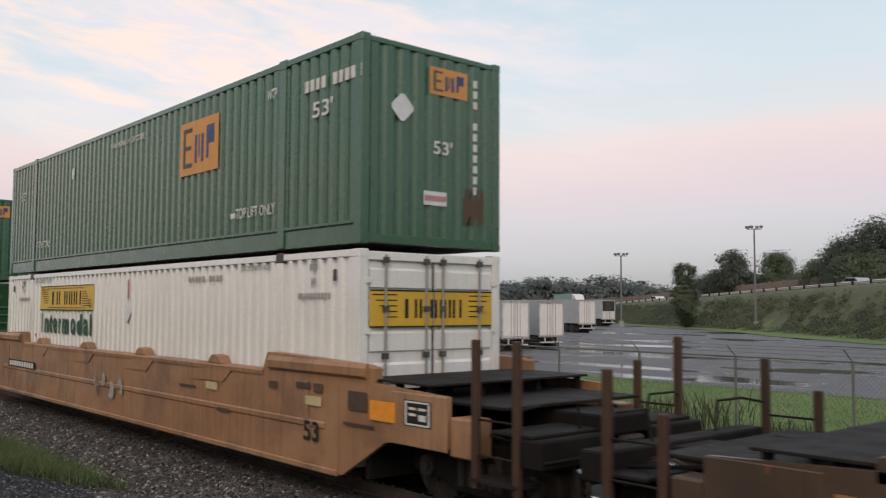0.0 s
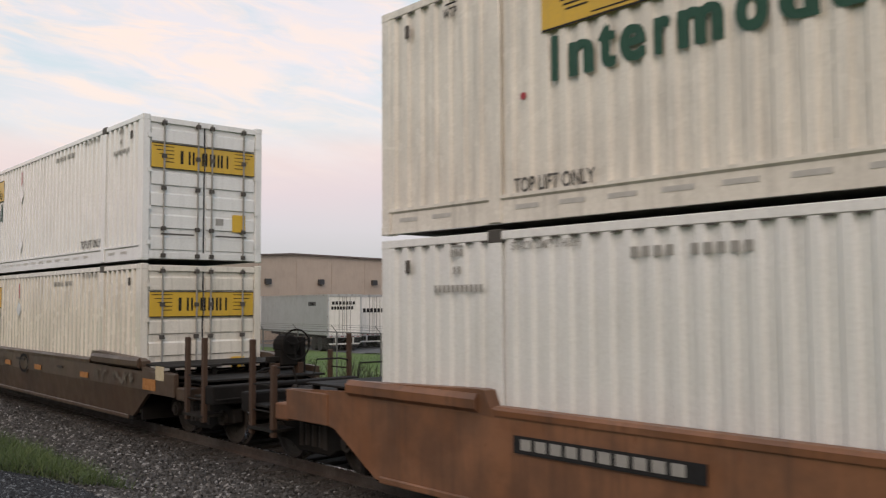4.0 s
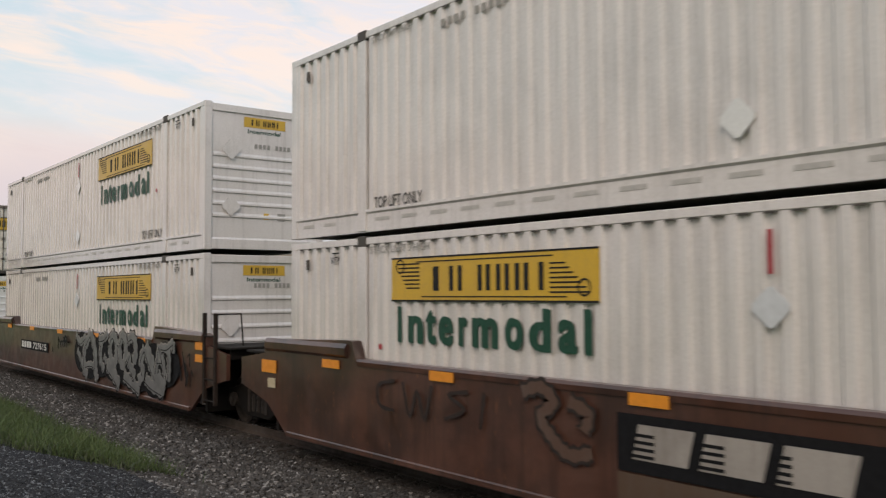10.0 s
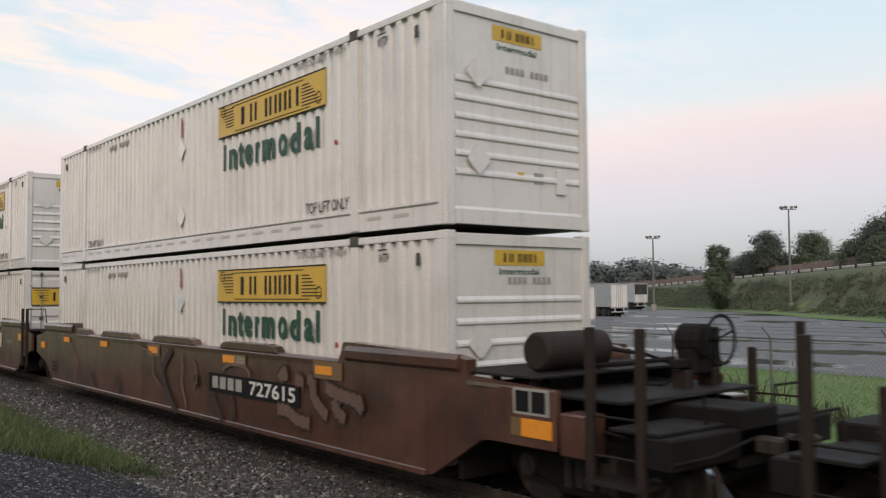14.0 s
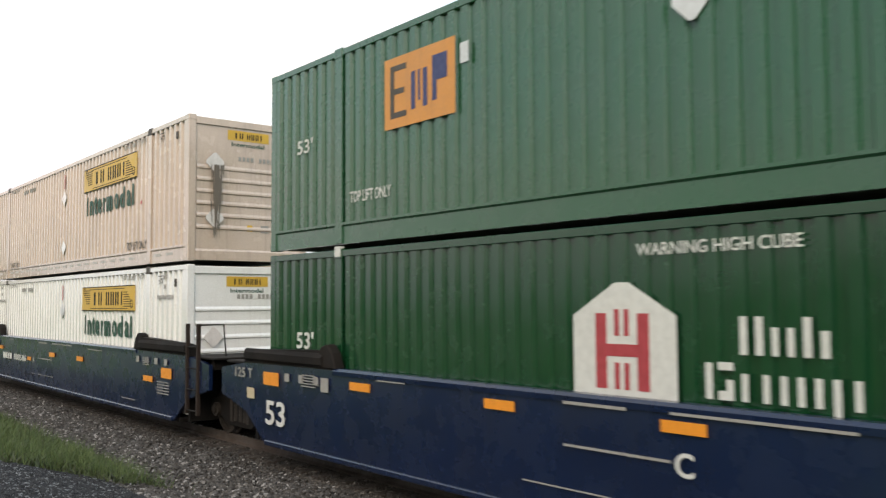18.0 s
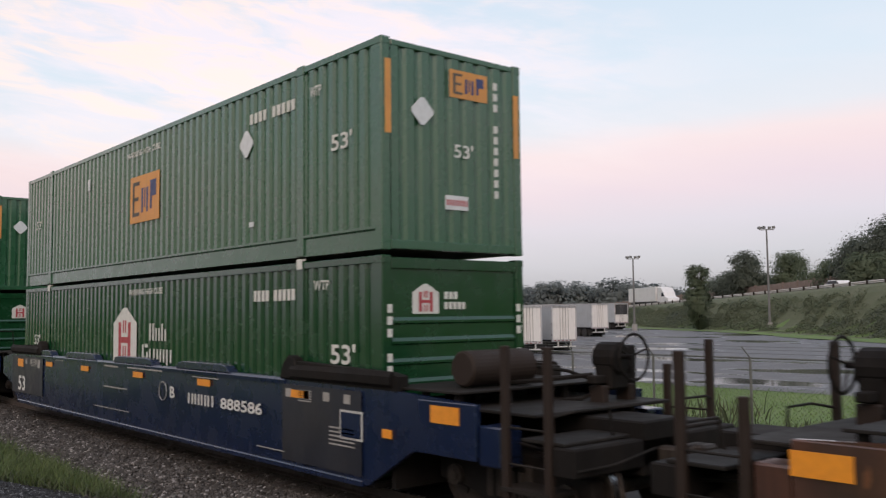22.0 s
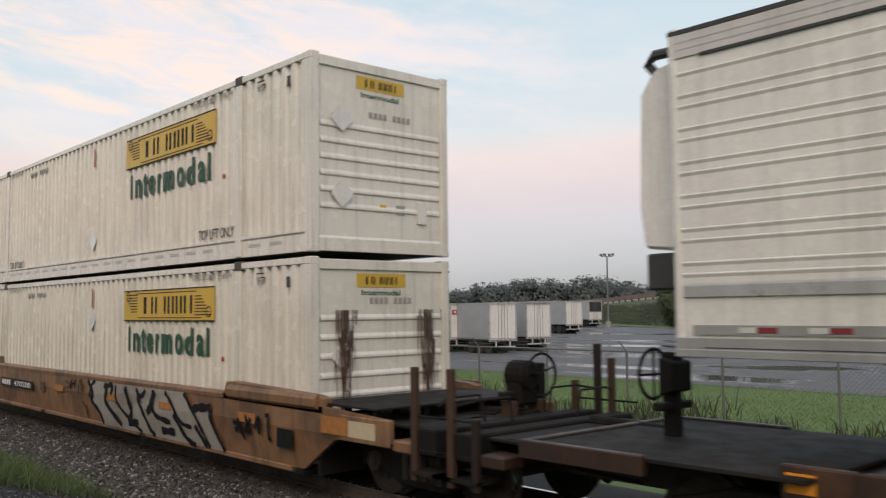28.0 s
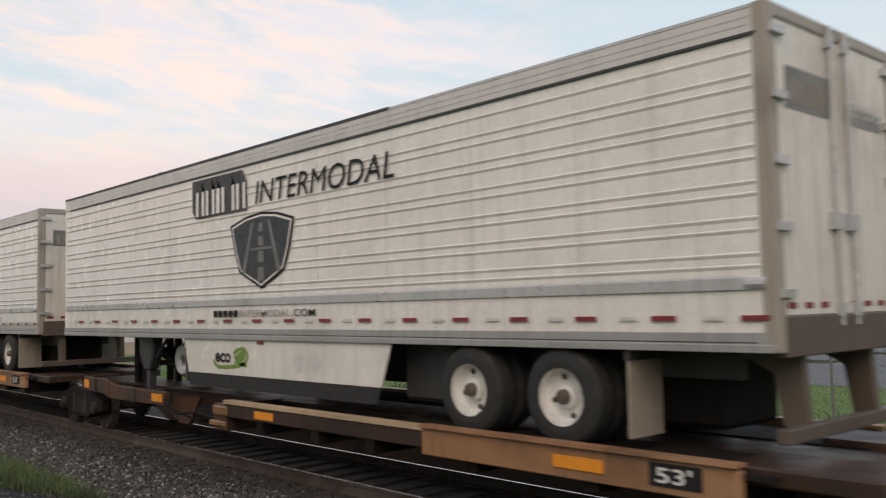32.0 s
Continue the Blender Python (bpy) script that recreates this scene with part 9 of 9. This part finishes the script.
for x, y, mark, label in ((-51.3, 35.7, "black", "white trailer with black company lettering backed in the lot"), (-53.0, 39.6, "dark", "white trailer with one dark word on its doors"), (-54.2, 43.4, "red", "white trailer with red sign on its doors"),
                          (-54.9, 47.0, "red", "white trailer with red sign parked in a row"), (-53.7, 50.4, "red", "white trailer with red sign and a grey side"), (-48.6, 49.9, "", "plain white trailer with lock rods parked in a row"), (-50.6, 56.3, "", "plain dirty white trailer at the row's end")):
    parked_trailer(x, y, label, mark, ROW_TURN)
for x, y, mark, label in ((-69.6, 83.9, "", "white trailer parked in the far lot"), (-73.4, 85.6, "", "white trailer standing on its legs far off"), (-84.6, 107.0, "open", "small white box trailer with a dark upper rear")):
    parked_trailer(x, y, label, mark, ROW_TURN, z=land(x, y))

# warehouse
BEIGE = paint("beige_wall_panel", (0.42, 0.34, 0.28), grime=0.1, streak=0.1, rough=0.8)
house = tagged(new("warehouse"), "long beige metal-clad warehouse with a low roof", "building")
part("wall", Mesh().prism([(-5.0, LOT_Z - 0.2), (65.0, LOT_Z - 0.2), (65.0, 6.5), (44.0, 6.9), (20.0, 5.6), (-5.0, 5.0)], -130.0, -72.0, "x"), BEIGE, house)
roof = [(-5.3, 5.0), (20.0, 5.6), (44.0, 6.9), (65.3, 6.5)]
part("roof", Mesh().prism(roof + [(b, c + 0.14) for b, c in reversed(roof)], -130.4, -71.7, "x"), plain("roof_edge_brown", (0.13, 0.10, 0.09), 0.6), house)
for i in range(17):
    y = 0.5 + i * 4.0
    part("wall_panel_joint", Mesh().box(-71.985, -71.96, y, y + 0.05, LOT_Z, min(4.9 + y * 0.03, 6.3)), BEIGE, house)
for y in (47.2, 41.4, 53.6, 59.0):
    lamp = part("wall_lamp", lambda: Mesh().box(0, 0.35, -0.3, 0.3, 0, 0.5), TRAILER_DARK, house, bevel=0.03, key="walllamp", at=pose(-72, y, 4.1))
for y in (30.5, 35.0, 39.5, 44.0, 48.6, 53.4):
    part("dock_door", lambda: Mesh().box(0, 0.03, -1.4, 1.4, 1.1, 4.0), TRAILER_WHITE, house, "white dock door", key="dock", at=pose(-72, y, LOT_Z))


# ---- highway ----
def along(a, d):
    """A plan place by metres along the road and from its edge towards the lot."""
    p = ROAD_A + ROAD_U * a + ROAD_N * d
    return p.x, p.y


ROAD_TURN = math.degrees(math.atan2(ROAD_U.y, ROAD_U.x))
ROADM = soil("road_asphalt", (0.07, 0.07, 0.07), (0.10, 0.10, 0.10), 0.5, 10.0)
road = tagged(new("road"), "grey highway on top of the embankment", "road", kind="structure", )
road.matrix_basis = pose(ROAD_A.x, ROAD_A.y, ROAD_Z, 0, math.degrees(math.atan(ROAD_FALL)), ROAD_TURN)
# local x runs along the road, local -y is away from the lot or towards it
LOTSIDE = 1.0 if (Vector((math.cos(radians(ROAD_TURN + 90)), math.sin(radians(ROAD_TURN + 90)))).dot(ROAD_N) > 0) else -1.0
part("carriageway", Mesh().box(-150, 260, min(0, -LOTSIDE * 15), max(0, -LOTSIDE * 15), -0.3, 0.0), ROADM, road)
part("edge_line", Mesh().box(-150, 260, -LOTSIDE * 1.5 - 0.08, -LOTSIDE * 1.5 + 0.08, 0.0, 0.004), INK_WHITE, road)
rail_ob = tagged(new("guard_rail"), "weathered steel guard rail along the highway", "guard rail")
rail_ob.matrix_basis = road.matrix_basis.copy()
part("rail_beam", Mesh().prism([(LOTSIDE * -0.2, 0.40), (LOTSIDE * -0.12, 0.49), (LOTSIDE * -0.2, 0.58), (LOTSIDE * -0.12, 0.68), (LOTSIDE * -0.2, 0.78), (LOTSIDE * -0.24, 0.78), (LOTSIDE * -0.17, 0.68), (LOTSIDE * -0.24, 0.58), (LOTSIDE * -0.17, 0.49), (LOTSIDE * -0.24, 0.40)], -120, 200, "x"), plain("rail_pale_steel", (0.46, 0.44, 0.41), 0.5, 0.1), rail_ob)
for i in range(75):
    part("rail_post", lambda: Mesh().box(-0.09, 0.09, -0.09, 0.09, -0.1, 0.86), TIE_WOOD, rail_ob, key="railpost", at=pose(-60 + 3.5 * i, LOTSIDE * 0.02, 0))
BARRIER = soil("barrier_brown", (0.20, 0.15, 0.125), (0.24, 0.185, 0.155), 0.8, 6.0)
barrier = tagged(new("noise_barrier"), "long brown noise barrier wall beyond the highway", "wall")
barrier.matrix_basis = road.matrix_basis.copy()
for i in range(64):
    part("barrier_panel", lambda: Mesh().box(0.05, 4.95, -0.1, 0.1, -0.6, 3.3), BARRIER, barrier, key="bpanel", at=pose(-80 + 5 * i, -LOTSIDE * 16, 0))
    part("barrier_post", lambda: Mesh().box(-0.12, 0.12, -0.2, 0.2, -0.6, 3.5), BARRIER, barrier, key="bpost", at=pose(-80 + 5 * i, -LOTSIDE * 16, 0))


# ---- trees ----
def soften(me, normals):
    """Lets a mass of leaves shade as one soft volume."""
    me.polygons.foreach_set("use_smooth", [True] * len(me.polygons))
    me.normals_split_custom_set_from_vertices([tuple(n.normalized()) for n in normals])


def tree(name, x, y, tall, wide, seed, leaf, label, clumps=60, leaves=26, z=None, leafsize=0.3, low=0.25):
    """Trunk, limbs and a crown of many small leaf quads in uneven clumps."""
    r = random.Random(seed)
    z = land(x, y) if z is None else z
    ob = thing(name, label, "tree", at=pose(x, y, z - 0.1))
    m = Mesh().cyl((0, 0, 0), (0.1, 0.05, tall * 0.5), tall * 0.025, 8, tall * 0.014).cyl((0.1, 0.05, tall * 0.5), (0, 0, tall * 0.88), tall * 0.014, 6, tall * 0.004)
    for i in range(9):
        a, h = r.uniform(0, 6.28), tall * r.uniform(0.25, 0.7)
        m.cyl((0.06, 0.03, h), (math.cos(a) * wide * 0.36, math.sin(a) * wide * 0.36, h + tall * 0.16), tall * 0.009, 5, tall * 0.003)
    part("trunk", m, BARK, ob)
    vs, fs = [], []
    for i in range(clumps):
        h = low + (0.98 - low) * r.random()
        rad = wide * 0.5 * math.sqrt(max(0.05, 1 - ((h - 0.55) / 0.5) ** 2)) * math.sqrt(r.random())
        a = r.uniform(0, 6.28)
        c = Vector((rad * math.cos(a), rad * math.sin(a), h * tall))
        cr = wide * r.uniform(0.07, 0.15)
        for k in range(leaves + 16):
            p = c + Vector((max(-1.5, min(1.5, r.gauss(0, 1))) * cr, max(-1.5, min(1.5, r.gauss(0, 1))) * cr, max(-1.4, min(1.4, r.gauss(0, 1))) * cr * 0.8))
            s = leafsize * (r.uniform(0.5, 1.2) if k < leaves else 1.9)
            away = (p - Vector((0, 0, tall * 0.5))).normalized() + (p - c).normalized() * 0.7 + Vector((r.gauss(0, 0.45), r.gauss(0, 0.45), r.gauss(0.35, 0.45)))
            e = away.to_track_quat("Z", "Y").to_matrix() @ Euler((0, 0, r.uniform(0, 6.28))).to_matrix()
            q = len(vs)
            vs += [tuple(p + e @ Vector(v) * s) for v in ((-1, -0.5, 0), (0.2, -0.7, 0.1), (1, 0.3, 0), (-0.3, 0.7, 0.1))]
            fs.append((q, q + 1, q + 2, q + 3))
    me = bpy.data.meshes.new("crown")
    me.from_pydata(vs, [], fs)
    me.materials.append(leaf)
    soften(me, [Vector((v[0], v[1], (v[2] - tall * 0.45) * 0.8)).normalized() + Vector((0, 0, 0.35)) for v in vs])
    crown = new("crown", me)
    crown.parent = ob
    return ob


CAM_YAW = 48.96


def by_view(deg_right, dist):
    """A plan place by bearing and distance from where the viewer stands."""
    a = radians(CAM_YAW - deg_right)
    return -math.sin(a) * dist, math.cos(a) * dist


# the leafy tree standing on the bank near the lot lamps
x, y = by_view(15.35, 130)
tree("bank_tree", x, y, 9.2, 3.6, 91, LEAF_MID, "slim light green tree on the embankment", 120, 90, leafsize=0.11, low=0.05)
# trees beyond the highway
for deg, dist, top, wide, seed, lf in ((18.2, 178, 10.8, 6.4, 1, LEAF_DARK), (20.7, 180, 10.6, 6.6, 2, LEAF_MID), (16.7, 195, 6.6, 8, 3, LEAF_DARK), (19.4, 190, 6.6, 7, 4, LEAF_DARK), (17.4, 185, 7, 7, 13, LEAF_DARK), (22.3, 165, 6.0, 7, 5, LEAF_MID), (23.3, 155, 7.5, 6.5, 6, LEAF_MID),
                                       (24.4, 150, 10.5, 7, 7, LEAF_DARK), (25.5, 146, 12.6, 8.5, 8, LEAF_DARK), (26.7, 144, 13.6, 9, 9, LEAF_DARK), (28.2, 142, 13.6, 9, 10, LEAF_DARK), (30.2, 140, 13, 9, 14, LEAF_DARK), (24.8, 140, 7.2, 6, 11, LEAF_MID), (26.4, 138, 7, 6, 12, LEAF_MID)):
    x, y = by_view(deg, dist)
    tree("roadside_tree", x, y, top * (0.95 if deg < 22 else 0.84), wide, 100 + seed, lf, "dark leafy tree beyond the highway barrier", 150, 100, z=road_z(bank_coords(x, y)[0]) - 0.3, leafsize=0.125, low=0.06)
# distant tree line; the air's haze is mixed into its pale leaf colour
far_leaf_hazed = Nodes("far_leaf_hazed")
far_leaf_hazed = far_leaf_hazed.leafy(far_leaf_hazed.mix(far_leaf_hazed.random(True), (0.140, 0.162, 0.158), (0.165, 0.186, 0.178)), 0.9)
rr = random.Random(33)
for i in range(46):
    deg = -13 + i * 0.75 + rr.uniform(-0.2, 0.2)
    x, y = by_view(deg, 330 + rr.uniform(-25, 25))
    hump = 3.5 * math.exp(-((deg - 10.5) / 2.2) ** 2) + 3.0 * math.exp(-((deg - 6) / 1.8) ** 2)
    tree("distant_tree", x, y, 9.5 + hump + rr.uniform(-1, 1.5), 15, 200 + i, far_leaf_hazed, "dark tree in the distant tree line, haze in its leaf colour", 60, 64, z=-1.0, leafsize=0.36, low=0.02)

# scrub on the bank
sc = random.Random(44)
spots = []
while len(spots) < 24000:
    a, d = sc.uniform(-50, 120), sc.uniform(3.6, 9.8)
    x, y = along(a, d)
    if noise.noise(Vector((x * 0.12, y * 0.12, 3))) > -0.3 - 0.2 * sc.random():
        spots.append((x, y, land(x, y)))


def thicket(name, label, places, leaf, seed):
    """Low bushes of many small leaves, joined as one mass of scrub."""
    r = random.Random(seed)
    vs, fs, turned = [], [], []
    for x, y, z in places:
        wide, tall = r.uniform(0.5, 1.25), r.uniform(0.4, 1.3)
        for k in range(76):
            d = Vector((r.gauss(0, 1), r.gauss(0, 1), abs(r.gauss(0, 1)))).normalized()
            p = Vector((x + d.x * wide * r.uniform(0.6, 1.0), y + d.y * wide * r.uniform(0.6, 1.0), z + d.z * tall * r.uniform(0.6, 1.05)))
            e = (d + Vector((r.gauss(0, 0.4), r.gauss(0, 0.4), r.gauss(0.3, 0.4)))).to_track_quat("Z", "Y").to_matrix() @ Euler((0, 0, r.uniform(0, 6.28))).to_matrix()
            q, size = len(vs), r.uniform(0.05, 0.115)
            vs += [tuple(p + e @ Vector(v) * size) for v in ((-1, -0.5, 0), (0.2, -0.7, 0.1), (1, 0.3, 0), (-0.3, 0.7, 0.1))]
            fs.append((q, q + 1, q + 2, q + 3))
            turned += [d * 0.6 + Vector((0, 0, 0.6))] * 4
    me = bpy.data.meshes.new(name)
    me.from_pydata(vs, [], fs)
    me.materials.append(leaf)
    soften(me, turned)
    return tagged(new(name, me), label, "scrub", kind="stuff")


LEAF_SCRUB = Nodes("scrub_leaf")
LEAF_SCRUB = LEAF_SCRUB.leafy(LEAF_SCRUB.mix(LEAF_SCRUB.random(True), (0.104, 0.126, 0.074), (0.130, 0.150, 0.088)), 0.85)
thicket("bank_scrub", "overgrown green scrub covering the embankment", spots[:2300], LEAF_SCRUB, 9)
thicket("bank_bushes", "darker green bushes on the embankment", [p for p in spots[2300:9000] if noise.noise(Vector((p[0] * 0.09, p[1] * 0.09, 9))) > 0.22][:300], LEAF_DARK, 19)
spots = []
while len(spots) < 9000:
    x, y = along(sc.uniform(-50, 120), sc.uniform(0.6, 10.5))
    spots.append((x, y, land(x, y)))
blades("bank_grass", "long dull grass on the embankment", spots, 0.3, 0.10, LEAF_WEED, 10, "grass", 0.7)
# traffic island and road works sign in the lot
kerb = soil("lot_kerb", (0.25, 0.24, 0.23), (0.20, 0.2, 0.19), 1.0, 8.0)
x, y = by_view(11.0, 96)
island = tagged(new("lot_island", Mesh().prism([(-9, -0.9), (9, -1.1), (10, 0), (8.5, 1.1), (-9.5, 0.9)], 0.0, 0.18, "z").data("lot_island", kerb, 0.03)), "low worn kerbed island in the wet lot", "kerb", kind="structure")
island.matrix_basis = pose(x, y, LOT_Z + 0.01, 0, 0, 40)



# ---- highway traffic ----
CAR_SILVER = paint("car_silver", (0.45, 0.46, 0.47), grime=0.1, streak=0.0, rough=0.3, metal=0.5)
CAR_WHITE = paint("truck_white", (0.66, 0.66, 0.65), grime=0.1, streak=0.05, rough=0.35)
GLASS_DARK = plain("window_glass_dark", (0.02, 0.025, 0.03), 0.08)
HEADLIGHT = plain("headlight_clear", (0.8, 0.8, 0.75), 0.1)
TEAL_SIDE = paint("trailer_teal_side", (0.20, 0.34, 0.33), grime=0.15)


def passenger_car(label, skin):
    ob = thing("car", label, "car", "highway traffic")
    prof = [(-2.3, 0.35), (2.25, 0.35), (2.35, 0.6), (2.2, 0.85), (1.3, 0.95), (0.6, 1.42), (-1.3, 1.46), (-2.1, 1.0), (-2.35, 0.9)]
    part("body", Mesh().prism(prof, -0.9, 0.9), skin, ob, bevel=0.06)
    part("window", Mesh().prism([(1.1, 0.97), (0.55, 1.37), (-1.25, 1.40), (-1.85, 1.0)], -0.91, 0.91), GLASS_DARK, ob)
    for x in (-1.45, 1.45):
        for s in (-1, 1):
            part("wheel", Mesh().cyl((x, s * 0.68, 0.33), (x, s * 0.93, 0.33), 0.33, 18), RUBBER, ob)
    part("headlight", Mesh().box(2.2, 2.34, -0.8, -0.5, 0.62, 0.76).box(2.2, 2.34, 0.5, 0.8, 0.62, 0.76), HEADLIGHT, ob)
    return ob


def highway_truck(label, side):
    """Tractor and semitrailer; x runs ahead."""
    ob = thing("semi_truck", label, "truck", "highway traffic")
    part("trailer_body", Mesh().box(-16.2, -0.2, -1.28, 1.28, 1.15, 4.05), side, ob, bevel=0.03)
    part("trailer_underframe", Mesh().box(-15.8, -0.5, -0.6, 0.6, 0.8, 1.15), TRAILER_DARK, ob)
    part("cab", Mesh().prism([(0.5, 0.6), (5.9, 0.6), (6.0, 1.2), (5.8, 1.75), (4.3, 2.0), (3.6, 2.9), (2.6, 3.75), (0.6, 3.95)], -1.2, 1.2), CAR_WHITE, ob, bevel=0.08)
    part("window", Mesh().prism([(4.2, 2.05), (3.6, 2.8), (2.7, 2.8), (2.7, 2.05)], -1.215, 1.215), GLASS_DARK, ob)
    part("bumper", Mesh().box(5.8, 6.15, -1.15, 1.15, 0.4, 0.8), TRAILER_GREY, ob, bevel=0.05)
    part("headlight", Mesh().box(5.9, 6.05, -1.1, -0.75, 0.95, 1.15).box(5.9, 6.05, 0.75, 1.1, 0.95, 1.15), HEADLIGHT, ob)
    for x in (5.0, 1.6, 0.3, -13.2, -14.5):
        for s in (-1, 1):
            part("wheel", Mesh().cyl((x, s * 0.75, 0.52), (x, s * 1.25, 0.52), 0.52, 18), RUBBER, ob)
    return ob


# (thing, metres along the road at a time, that time, speed along the road, distance beyond the edge)
TRAFFIC = [
    (highway_truck("white-cabbed truck with pale teal trailer on the highway", TEAL_SIDE), 38.0, 3.0, -27.0, 3.0),
    (highway_truck("white semi truck with white trailer on the highway", CAR_WHITE), 1.0, 24.4, -28.0, 3.0),
    (passenger_car("silver estate car on the highway", CAR_SILVER), -0.6, 0.0, -27.0, 3.0),
    (passenger_car("silver car passing behind the guard rail", CAR_SILVER), 17.6, 6.0, -29.0, 3.0),
    (passenger_car("dark grey car passing on the highway", TRAILER_DARK), 28.4, 14.0, -28.0, 3.0),
    (passenger_car("white car driving on the highway", CAR_WHITE), 12.0, 21.8, -28.0, 3.0),
    (passenger_car("silver-white car following on the highway", CAR_WHITE), -1.0, 21.8, -28.0, 3.0),
    (passenger_car("small white car far along the highway", CAR_WHITE), 63.5, 0.0, -27.0, 3.0),
    (passenger_car("white car with headlights behind the truck", CAR_WHITE), 71.0, 3.0, -27.0, 3.0),
    (passenger_car("silver car ahead of the truck on the highway", CAR_SILVER), 20.0, 3.0, -27.0, 3.0),
]


def motions():
    # the train
    for ob, x, z in TRAIN:
        walk(ob, [(t, pose(x + g, YC, z)) for t, g in GONE])
    ts, gs = [t for t, g in GONE], [g for t, g in GONE]
    steps = [i / 10 for i in range(321)]
    spin = [math.degrees(float(np.interp(t, ts, gs)) / 0.452) for t in steps]
    for ob in TURNING:
        x, y, z = ob.matrix_basis.translation
        walk(ob, [(t, pose(x, y, z, 0, a, 0)) for t, a in zip(steps, spin)])
    # highway traffic
    for ob, a, when, speed, lane in TRAFFIC:
        turn = ROAD_TURN if speed > 0 else ROAD_TURN + 180
        walk(ob, [(t, pose(*along(a + speed * (t - when), -lane), road_z(a + speed * (t - when)), 0, 0, turn)) for t in (0.0, 32.0)])


motions()
